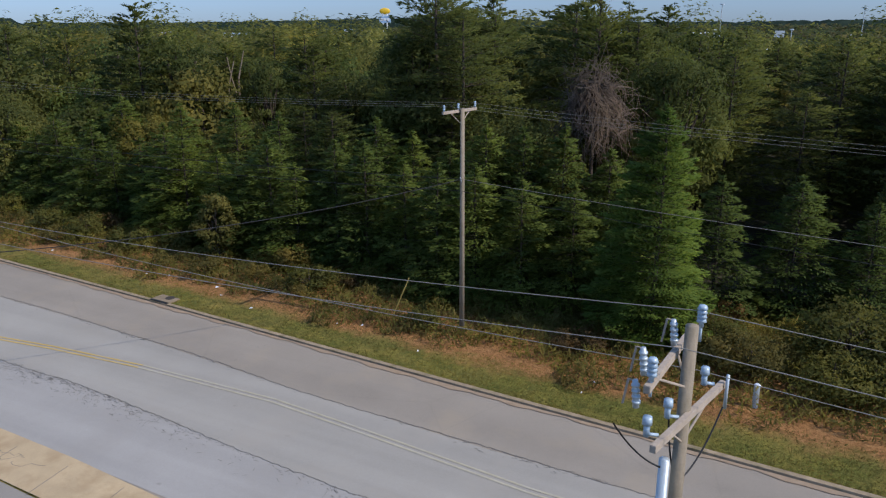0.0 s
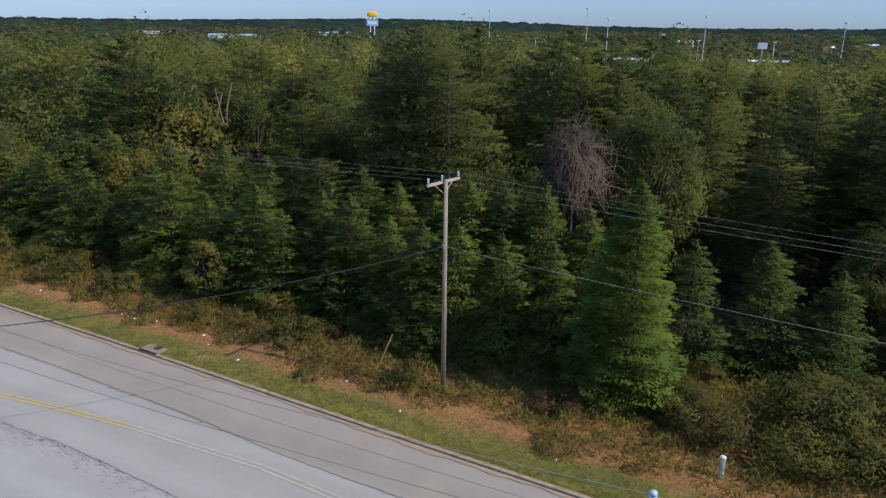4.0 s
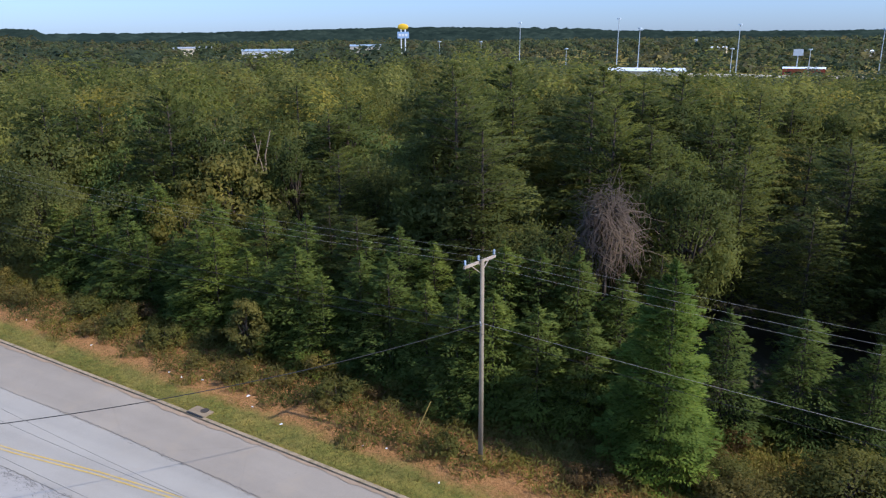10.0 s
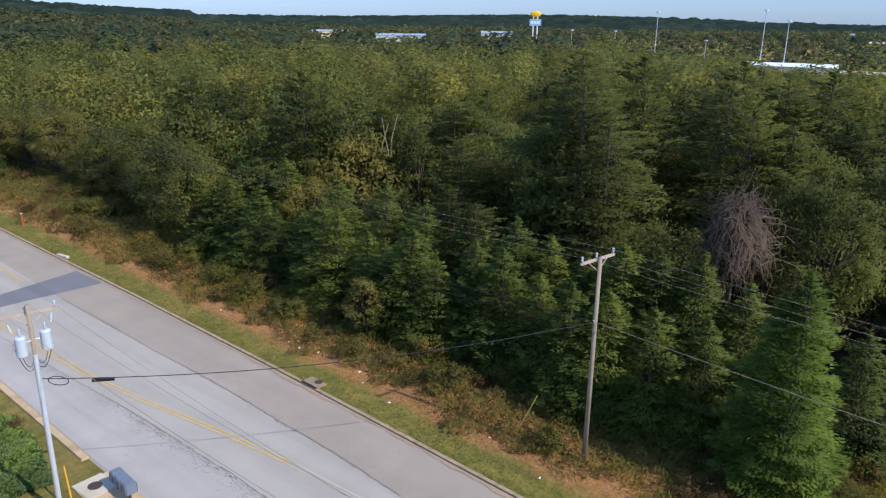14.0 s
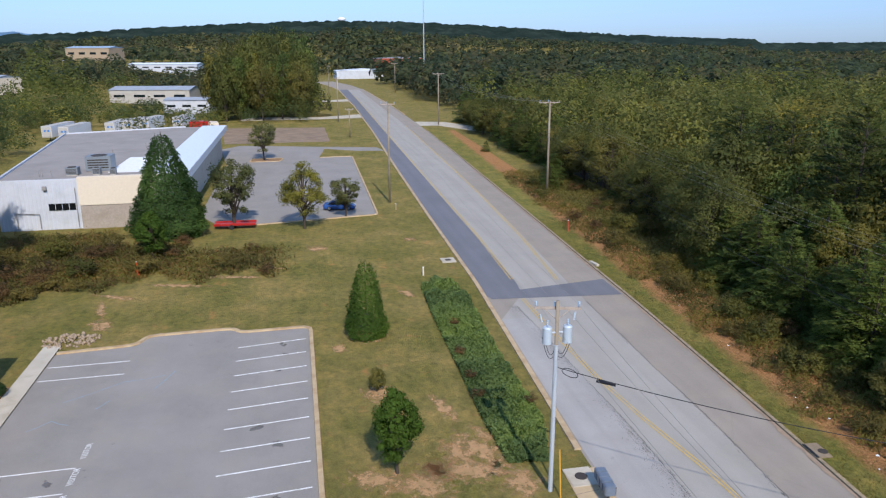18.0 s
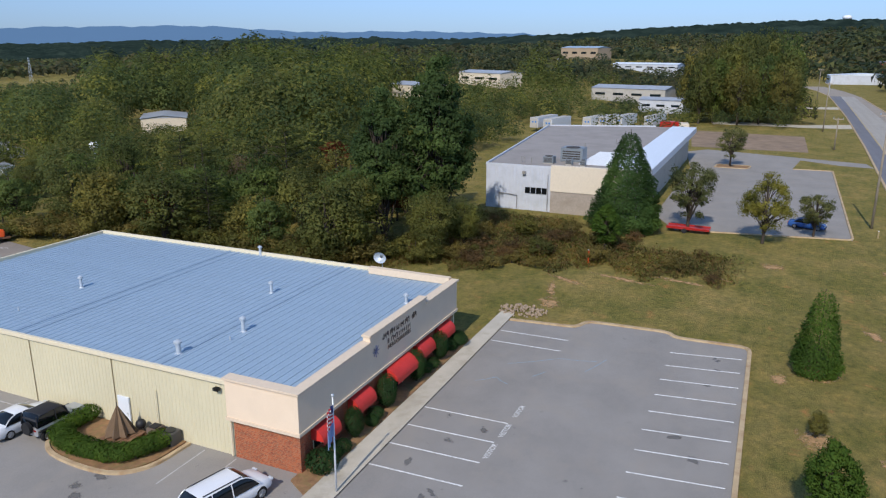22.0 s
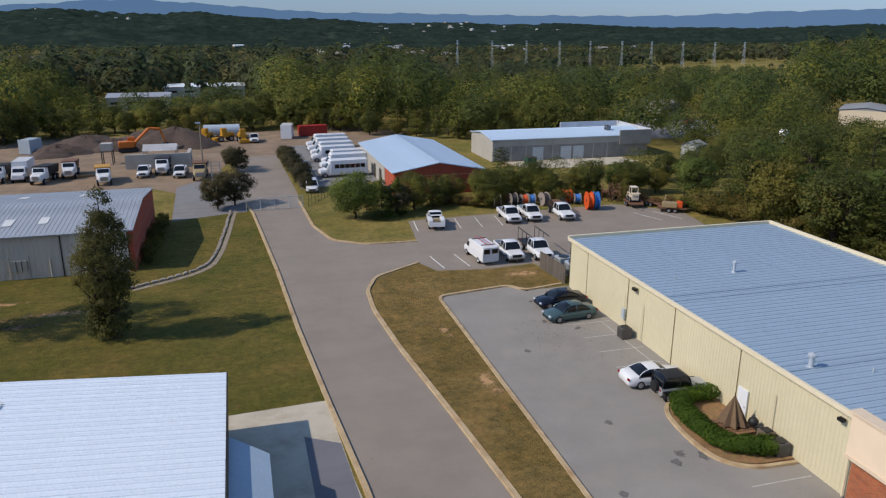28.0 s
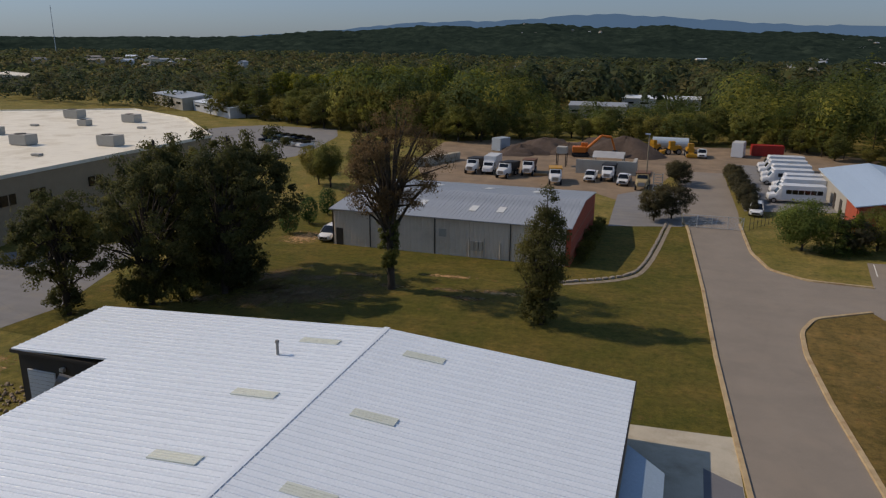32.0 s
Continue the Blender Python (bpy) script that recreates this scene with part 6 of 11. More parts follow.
# beside the driveway, with double arms, cutouts and pale insulators
p1 = pole(-1.4, 11.3, 11.25, r=0.145, label="wooden utility pole with grey arms, cable ends and fuse cutouts")
for a, b in (((-0.36, -1.45, 10.72), (-0.17, 0.75, 10.72)), ((-0.22, -1.35, 9.72), (0.44, 1.35, 9.72))):
    a, b = Vector(a), Vector(b)
    m = Matrix.Translation((a + b) / 2) @ (b - a).to_track_quat("X", "Z").to_matrix().to_4x4()
    bm = bmesh.new()
    box(bm, -(b - a).length / 2, (b - a).length / 2, -0.05, 0.05, -0.065, 0.065, 0.008, m)
    part("crossarm", bm, ARM_WOOD, p1)
    for u in (0.25, 0.75):
        c = a.lerp(b, u)
        bm = bmesh.new()
        rod(bm, c - Vector((0, 0, 0.06)), (0.02, 0.0, c.z - 0.55), 0.022, n=6)
        part("brace", bm, ARM_WOOD, p1)
for x, y, z in ((0.10, 0.25, 11.15), (-0.33, -1.3, 10.8)):
    bm = bmesh.new()
    ring_pin(bm, x, y, z, 0.085, 0.36, 4)
    rod(bm, (x, y, z - 0.25), (x, y, z + 0.05), 0.025, n=8)
    part("insulator", bm, PORCELAIN, p1, smooth=True)
for x, y, z in ((0.16, 1.0, 9.8), (-0.2, -0.35, 9.75), (-0.38, -1.05, 9.75)):
    bm = bmesh.new()
    rod(bm, (x + 0.16, y + 0.1, z), (x, y, z + 0.03), 0.03, n=8)
    rod(bm, (x, y, z), (x, y, z + 0.22), 0.05, n=10)
    rod(bm, (x, y, z + 0.2), (x, y, z + 0.33), 0.08, 0.07, 14)
    part("cable_end", bm, PORCELAIN, p1, smooth=True)
for x, y, z in ((-0.52, -1.3, 10.55), (-0.28, 0.2, 11.0), (-0.5, -1.0, 10.95)):
    bm = bmesh.new()
    rod(bm, (x, y, z - 0.22), (x - 0.04, y, z + 0.22), 0.05, 0.045, 10)
    for k in range(4):
        rod(bm, (x - 0.01 * k, y, z - 0.15 + 0.09 * k), (x - 0.01 * k, y, z - 0.11 + 0.09 * k), 0.065, n=10)
    cut = part("fuse_cutout", bm, CAN, p1, smooth=True)
    bm = bmesh.new()
    rod(bm, (x - 0.2, y, z - 0.2), (x - 0.14, y, z + 0.22), 0.018, n=6)
    rod(bm, (x - 0.14, y, z + 0.22), (x - 0.02, y, z + 0.2), 0.014, n=6)
    part("fuse_tube", bm, ARM_WOOD, cut)
bm = bmesh.new()
rod(bm, (0.52, 1.25, 9.3), (0.52, 1.25, 9.95), 0.03, n=8)
part("arrester", bm, CAN, p1, smooth=True)
bm = bmesh.new()
rod(bm, (-0.2, -0.2, 0), (-0.2, -0.2, 8.9), 0.09, n=12)
part("cable_riser", bm, CAN, p1, "pale cable guard pipe", smooth=True)


def cable(name, pts, r, mat, parent=None, label="", category=""):
    cu = bpy.data.curves.new(name, "CURVE")
    cu.dimensions, cu.bevel_depth, cu.bevel_resolution = "3D", r, 1
    sp = cu.splines.new("POLY")
    sp.points.add(len(pts) - 1)
    for q, p in zip(sp.points, pts):
        q.co = (*p, 1)
    cu.materials.append(mat)
    ob = new(name, cu)
    if parent:
        ob.parent = parent
        return tagged(ob, label)
    return tagged(ob, label or "thin grey overhead power wire", category or "wire", "overhead wires")


def sag(a, b, dip, n=24):
    a, b = Vector(a), Vector(b)
    return [a.lerp(b, i / n) - Vector((0, 0, dip * 4 * (i / n) * (1 - i / n))) for i in range(n + 1)]


for k, (a, b) in enumerate((((-0.9, -1.0, 9.8), (-0.15, -0.15, 8.7)), ((-0.2, -0.2, 9.7), (-0.1, 0.1, 8.6)), ((0.5, 1.1, 9.4), (0.1, 0.1, 8.5)))):
    cable("jumper", [(x, y, z) for x, y, z in sag(a, b, 0.16, 12)], 0.016, BLACK, p1)
# the transformer pole on the lawn side
p2 = pole(-33.4, 12.3, 11.0, r=0.13, label="utility pole with two pale transformers and a steel cable guard")
crossarm(p2, 10.55, 2.4, (0.25, 1.0), 0.17, True)
for s in (-1, 1):
    bm = bmesh.new()
    rod(bm, (0.1, 0.55 * s, 8.75), (0.1, 0.55 * s, 9.6), 0.24, n=18)
    rod(bm, (0.1, 0.55 * s, 9.6), (0.1, 0.55 * s, 9.68), 0.25, 0.18, 18)
    can = part("transformer", bm, CAN, p2, "pale grey pole transformer", smooth=False)
    bm = bmesh.new()
    ring_pin(bm, 0.1, 0.55 * s, 9.66, 0.06, 0.35, 3)
    part("bushing", bm, PORCELAIN, can, smooth=True)
    bm = bmesh.new()
    rod(bm, (0.05, 0.3 * s, 9.3), (0, 0.08 * s, 9.3), 0.05, n=8)
    part("hanger", bm, GREY_METAL, can)
    cable("lead", sag((0.1, 0.72 * s, 9.5), (0, 0.1 * s, 8.3), 0.7, 12), 0.014, BLACK, p2)
    cable("lead", sag((0.1, 0.8 * s, 9.1), (0, 0.1 * s, 8.0), 0.55, 12), 0.015, BLACK, p2)
    bm = bmesh.new()
    rod(bm, (0.1, 0.85 * s, 9.95), (0.05, 0.95 * s, 10.35), 0.05, n=8)
    part("fuse_cutout", bm, CAN, p2)
bm = bmesh.new()
rod(bm, (0.06, -0.03, 0.0), (0.05, -0.02, 8.6), 0.125, 0.115, 14)
part("cable_riser", bm, GREY_METAL, p2, "bright steel cable guard")
cable("slack_loop", [(0.2 + 0.35 + 0.4 * math.cos(t) , 0.6 + 0.28 * math.cos(t), 7.2 + 0.22 * math.sin(t)) for t in np.linspace(0, 6.283, 22)], 0.02, BLACK, p2)
bm = bmesh.new()
rod(bm, (1.35, 1.75, 7.02), (1.95, 2.52, 7.0), 0.085, n=12)
part("splice_case", bm, BLACK, p2, "black cable splice case")
# farther poles along both sides
for x, y, h in ((-112.3, 39.3, 15.0), (-224, 42.8, 15.5), (-385, 51, 15)):
    q = pole(x, y, h, r=0.2)
    crossarm(q, h - 0.2, 3.4, (0.05, 1.0))
for x, y, h in ((-111.5, 13.4, 15.3), (-240, 13.1, 14), (-384, 17, 14), (-198, 13.7, 7.5)):
    q = pole(x, y, h, r=0.17)
    crossarm(q, h - 0.25, 2.2, (0.05, 1.0))
for off in (-1.2, -0.1, 1.2):
    cable("wire", sag((-15.65 + 0.1 * off, 32.6 + off * 0.95, 12.15), (-112.3, 39.3 + off * 1.3, 15.0), 1.6), 0.006, WIRE)
    cable("wire", sag((-15.65 + 0.1 * off, 32.6 + off * 0.95, 12.15), (60, 29 + off, 12.4), 1.3), 0.006, WIRE)
    cable("wire", sag((-112.3, 39.3 + off * 1.3, 15.0), (-224, 42.8 + off * 1.3, 15.5), 1.8), 0.016, WIRE)
for z, dip in ((8.5, 1.2), (7.9, 1.4)):
    cable("wire", sag((-15.65, 32.5, z), (60, 29, z), dip), 0.01, BLACK if z < 8 else WIRE)
    cable("wire", sag((-15.65, 32.5, z), (-112.3, 39.3, z + 1.5), dip + 0.4), 0.014, BLACK)
cable("wire", sag((-33.3, 12.4, 7.35), (-15.65, 32.4, 8.5), 0.75), 0.02, BLACK, None, "black service cable slung across the road")
for dy, z in ((0.3, 11.4), (-0.95, 11.25), (1.1, 10.0)):
    cable("wire", sag((-1.4, 11.3 + dy, z), (-33.4, 12.3 + dy, 10.75), 0.5), 0.008, WIRE)
    cable("wire", sag((-1.4, 11.3 + dy, z), (45, 9.5 + dy, z), 0.7), 0.008, WIRE)
for dy in (-1.1, 0, 1.1):
    cable("wire", sag((-33.4, 12.3 + dy, 10.75), (-111.5, 13.4 + dy, 15.2), 1.0), 0.005, WIRE)

# ---- vehicles ----
GLASS = material("dark_car_glass", "14181c", 0.06, 0.0, vary=0.1, relief=0)
TYRE = material("black_tyre", "161617", 0.85, vary=0.15)
RIM = material("silver_wheel_rim", "9c9fa3", 0.3, 0.8, vary=0.06)
LAMP = material("clear_headlamp", "c9ced2", 0.12, 0.2, vary=0.05, relief=0)
TAIL = material("red_tail_lamp", "8f1410", 0.2, vary=0.06, relief=0)
BLACK_TRIM = material("black_plastic_trim", "1b1b1d", 0.6, vary=0.1)


def paint(name, c, rough=0.22, metal=0.0):
    return material(name, c, rough, metal, vary=0.03, scale=1.0, relief=0.0, dirt=None)


P_WHITE, P_NAVY, P_TEAL, P_BLACK, P_SILVER = paint("white_car_paint", "d6d8da"), paint("navy_car_paint", "121624"), paint("teal_grey_car_paint", "4c6468", 0.25, 0.4), paint("black_soft_top", "1c1c1f", 0.7), paint("silver_car_paint", "a9adb0", 0.3, 0.4)
P_BLUE, P_RED, P_TAN, P_ORANGE, P_BROWN = paint("blue_car_paint", "2a4f8a"), paint("red_paint", "a4231c", 0.4), paint("tan_truck_paint", "9c8a66", 0.5), paint("orange_machine_paint", "c46a1c", 0.5), paint("rust_brown_paint", "6a4a36", 0.8)
P_YELLOW = paint("yellow_machine_paint", "b8861e", 0.5)


def loft(bm, secs):
    """Joins cross-sections (x, [(y, z), ...]) of equal counts into a closed skin."""
    rows = [[bm.verts.new((x, y, z)) for y, z in ps] for x, ps in secs]
    n = len(rows[0])
    for a, b in zip(rows, rows[1:]):
        for i in range(n):
            bm.faces.new((a[i], a[(i + 1) % n], b[(i + 1) % n], b[i]))
    bm.faces.new(rows[0][::-1]), bm.faces.new(rows[-1])
    bmesh.ops.recalc_face_normals(bm, faces=bm.faces[:])


def hull(w, zb, zt, tuck=0.09):
    return [(-w * 0.9, zb), (-w, zb + 0.14), (-w, (zb + zt) / 2 + 0.05), (-w + tuck, zt - 0.05), (-w * 0.8, zt), (w * 0.8, zt), (w - tuck, zt - 0.05), (w, (zb + zt) / 2 + 0.05), (w, zb + 0.14), (w * 0.9, zb)]


def wheel(parent, x, y, r=0.33, w=0.22, side=1):
    bm = bmesh.new()
    rod(bm, (x, y - w / 2, r), (x, y + w / 2, r), r, n=20)
    bmesh.ops.bevel(bm, geom=[e for e in bm.edges if len(e.link_faces) == 2 and any(len(f.verts) > 8 for f in e.link_faces)], offset=0.035, segments=2, affect="EDGES")
    wh = part("wheel", bm, TYRE, parent)
    bm = bmesh.new()
    yo = y + side * (w / 2 + 0.004)
    rod(bm, (x, yo - 0.012, r), (x, yo + 0.012, r), r * 0.62, n=16)
    for k in range(5):
        a = 6.283 * k / 5
        rod(bm, (x, yo + side * 0.014, r), (x + r * 0.56 * math.cos(a), yo + side * 0.014, r + r * 0.56 * math.sin(a)), 0.03, n=5)
    part("rim", bm, RIM, wh)


def pane(name, parent, pts, mat=None, label=""):
    """A glass pane with thickness, from its corners, pushed out a little along its face."""
    bm = bmesh.new()
    f = bm.faces.new([bm.verts.new(p) for p in pts])
    f.normal_update()
    n = f.normal.copy()
    r = bmesh.ops.extrude_face_region(bm, geom=[f])
    bmesh.ops.translate(bm, vec=n * 0.012, verts=[v for v in r["geom"] if isinstance(v, bmesh.types.BMVert)])
    bmesh.ops.recalc_face_normals(bm, faces=bm.faces[:])
    return part(name, bm, mat or GLASS, parent, label)


def greenhouse(ob, mat, xr, xf, rr_, rf, zb, zt, wb, wt, posts=(0.0,), roof_mat=None, round_=True):
    """The cabin: a rounded dark glass house from xr to xf at height zb, a painted roof from rr_ to rf at zt, and painted pillars."""
    n = 17
    xs = np.linspace(xr, xf, n)

    def top(x):
        if x < rr_:
            u = (x - xr) / (rr_ - xr)
        elif x > rf:
            u = (xf - x) / (xf - rf)
        else:
            u = 1.0
        u = max(0.0, min(1.0, u))
        s = math.sin(u * math.pi / 2) ** 0.9 if round_ else u
        bow = 0.035 * (1 - ((x - (rr_ + rf) / 2) / ((rf - rr_) / 2 + 0.4)) ** 2)
        return zb - 0.03 + (zt - zb + 0.03) * s + (bow if u >= 1 else 0)

    def ring(x, grow=0.0):
        z = top(x) + grow
        f = (z - zb) / (zt - zb)
        w = wb + (wt - wb) * max(0, min(1, f))
        m = wb + (wt - wb) * max(0, min(1, f)) * 0.45
        return [(-wb, zb - 0.03), (-m - grow, zb + (z - zb) * 0.45), (-w - grow, z - 0.07 * max(0, f)), (-w * 0.86, z - 0.015), (0, z), (w * 0.86, z - 0.015), (w + grow, z - 0.07 * max(0, f)), (m + grow, zb + (z - zb) * 0.45), (wb, zb - 0.03)]
    bm = bmesh.new()
    loft(bm, [(x, ring(x)) for x in xs])
    part("tinted_glass", bm, GLASS, ob, "dark tinted glass", smooth=True)
    bm = bmesh.new()
    rows = [[bm.verts.new((x, y, z)) for y, z in ring(x, 0.014)[2:7]] for x in np.linspace(rr_ - 0.06, rf + 0.06, 9)]
    for ra, rb in zip(rows, rows[1:]):
        for i in range(4):
            bm.faces.new((ra[i], ra[i + 1], rb[i + 1], rb[i]))
    bmesh.ops.recalc_face_normals(bm, faces=bm.faces[:])
    part("roof", bm, roof_mat or mat, ob, smooth=True)
    cuts = [0.5 + p * 0.5 for p in posts]
    for s in (-1, 1):
        for xa, xb in ((xr, rr_), (xf, rf)):
            bm = bmesh.new()
            pts = [(x, ring(x, 0.012)[2 if s < 0 else 6]) for x in np.linspace(xa, xb, 6)]
            for (x0, p), (x1, q) in zip(pts, pts[1:]):
                rod(bm, (x0, p[0], p[1]), (x1, q[0], q[1]), 0.035, n=5)
            part("pillar", bm, roof_mat or mat, ob)
        for c in cuts:
            x = xr + (xf - xr) * c
            bm = bmesh.new()
            pts = [(y, z) for y, z in (ring(x, 0.012)[0:3] if s < 0 else ring(x, 0.012)[8:5:-1])]
            for p, q in zip(pts, pts[1:]):
                rod(bm, (x, p[0], p[1]), (x, q[0], q[1]), 0.03, n=5)
            part("pillar", bm, mat if not roof_mat else roof_mat, ob)


def lamps(ob, xf, xr, w, zf, zr, big=0.16):
    for s in (-1, 1):
        bm = bmesh.new()
        box(bm, xf - 0.12, xf + 0.015, s * w * 0.72 - big, s * w * 0.72 + big, zf - 0.07, zf + 0.07, 0.02)
        part("headlight", bm, LAMP, ob)
        bm = bmesh.new()
        box(bm, xr - 0.015, xr + 0.1, s * w * 0.8 - 0.13, s * w * 0.8 + 0.13, zr - 0.08, zr + 0.08, 0.02)
        part("tail_light", bm, TAIL, ob)


def wheels(ob, xs, w, r=0.33, tw=0.22):
    for x in xs:
        for s in (-1, 1):
            wheel(ob, x, s * (w - tw / 2 + 0.02), r, tw, s)


def sedan(name, x, y, turn, mat, label, ln=4.7, ht=1.42, cat="car"):
    ob = thing(name, x, y, 0.02, turn, label, cat, "parked cars")
    h, w = ln / 2, 0.9
    bm = bmesh.new()
    loft(bm, [(-h, hull(w * 0.72, 0.4, 0.74)), (-h + 0.06, hull(w * 0.85, 0.33, 0.86)), (-h + 0.2, hull(w * 0.94, 0.26, 0.95)), (-h + 0.5, hull(w * 0.99, 0.22, 1.0)), (-h + 1.0, hull(w, 0.2, 0.99)), (-0.6, hull(w, 0.2, 0.96)), (0.4, hull(w, 0.2, 0.95)), (0.9, hull(w, 0.2, 0.93)), (h - 0.9, hull(w * 0.99, 0.22, 0.87)), (h - 0.4, hull(w * 0.95, 0.24, 0.79)), (h - 0.15, hull(w * 0.87, 0.27, 0.7)), (h - 0.04, hull(w * 0.76, 0.3, 0.61)), (h, hull(w * 0.62, 0.35, 0.55))])
    part("body", bm, mat, ob, smooth=True)
    greenhouse(ob, mat, -h + 0.72, h - 1.2, -h + 1.6, h - 2.15, 0.92, ht, 0.84, 0.62, (0.0,))
    wheels(ob, (-h + 0.95, h - 0.9), w)
    lamps(ob, h - 0.05, -h + 0.02, w, 0.62, 0.78)
    bm = bmesh.new()
    box(bm, h - 0.06, h + 0.02, -0.5, 0.5, 0.34, 0.52, 0.02)
    part("grille", bm, BLACK_TRIM, ob)
    for s in (-1, 1):
        bm = bmesh.new()
        box(bm, h - 1.55, h - 1.4, s * 0.98 - 0.09, s * 0.98 + 0.09, 0.92, 1.05, 0.03)
        part("mirror", bm, mat, ob)
    return ob


def suv(name, x, y, turn, mat, label, ln=5.0, ht=1.72, roof=None, cat="car"):
    ob = thing(name, x, y, 0.02, turn, label, cat, "parked cars")
    h, w = ln / 2, 0.95
    bm = bmesh.new()
    loft(bm, [(-h, hull(w * 0.74, 0.45, 0.86)), (-h + 0.06, hull(w * 0.88, 0.38, 1.0)), (-h + 0.2, hull(w * 0.96, 0.31, 1.08)), (-h + 0.6, hull(w, 0.28, 1.1)), (0.0, hull(w, 0.28, 1.07)), (h - 1.3, hull(w, 0.28, 1.04)), (h - 0.7, hull(w * 0.98, 0.29, 0.99)), (h - 0.3, hull(w * 0.92, 0.31, 0.9)), (h - 0.1, hull(w * 0.82, 0.34, 0.78)), (h, hull(w * 0.66, 0.4, 0.68))])
    part("body", bm, mat, ob, smooth=True)
    greenhouse(ob, mat, -h + 0.08, h - 1.0, -h + 0.6, h - 1.95, 1.0, ht, 0.92, 0.74, (-0.45, 0.15), roof)
    wheels(ob, (-h + 0.95, h - 0.95), w, 0.37, 0.24)
    lamps(ob, h - 0.06, -h + 0.02, w, 0.78, 0.95)
    for s in (-1, 1):
        bm = bmesh.new()
        rod(bm, (-h + 0.7, s * 0.66, ht + 0.06), (h - 2.0, s * 0.68, ht + 0.06), 0.03, n=6)
        part("roof_rail", bm, BLACK_TRIM, ob)
    bm = bmesh.new()
    box(bm, h - 0.08, h + 0.02, -0.55, 0.55, 0.42, 0.7, 0.02)
    part("grille", bm, BLACK_TRIM, ob)
    return ob


def van(x, y, turn, label, mat=None, ladder=True):
    ob = thing("van", x, y, 0.02, turn, label, "van", "work vehicles")
    mat = mat or P_WHITE
    h, w = 2.8, 0.98
    bm = bmesh.new()
    loft(bm, [(-h, hull(w * 0.94, 0.4, 1.95)), (-h + 0.1, hull(w, 0.35, 2.05)), (0.9, hull(w, 0.35, 2.05)), (1.25, hull(w, 0.35, 1.98)), (1.95, hull(w, 0.35, 1.22)), (h - 0.15, hull(w * 0.95, 0.35, 1.02)), (h, hull(w * 0.85, 0.4, 0.85))])
    part("body", bm, mat, ob)
    pane("windscreen", ob, [(1.93, -0.74, 1.28), (1.93, 0.74, 1.28), (1.32, 0.7, 1.92), (1.32, -0.7, 1.92)])
    for s in (-1, 1):
        pts = [(1.0, s * 1.0, 1.2), (1.75, s * 1.0, 1.2), (1.3, s * 0.99, 1.75), (1.0, s * 0.99, 1.75)]
        pane("side_window", ob, pts if s < 0 else pts[::-1])
        y0, y1 = sorted((s * 0.12, s * 0.8))
        pane("rear_window", ob, [(-h - 0.002, y1, 1.3), (-h - 0.002, y0, 1.3), (-h - 0.002, y0, 1.8), (-h - 0.002, y1, 1.8)])
    wheels(ob, (-1.6, 1.75), w, 0.36, 0.24)
    lamps(ob, h - 0.05, -h + 0.02, w, 0.8, 1.0)
    if ladder:
        for s in (-0.25, 0.25):
            bm = bmesh.new()
            rod(bm, (-2.4, s, 2.2), (1.0, s, 2.2), 0.035, n=6)
            part("ladder_rail", bm, P_RED, ob, "red roof ladder")
        for k in range(9):
            bm = bmesh.new()
            rod(bm, (-2.2 + k * 0.38, -0.25, 2.2), (-2.2 + k * 0.38, 0.25, 2.2), 0.02, n=5)
            part("ladder_rung", bm, RIM, ob)
        for xx in (-2.0, 0.6):
            bm = bmesh.new()
            box(bm, xx, xx + 0.06, -0.8, 0.8, 2.06, 2.14)
            part("roof_rack", bm, BLACK_TRIM, ob)
    return ob


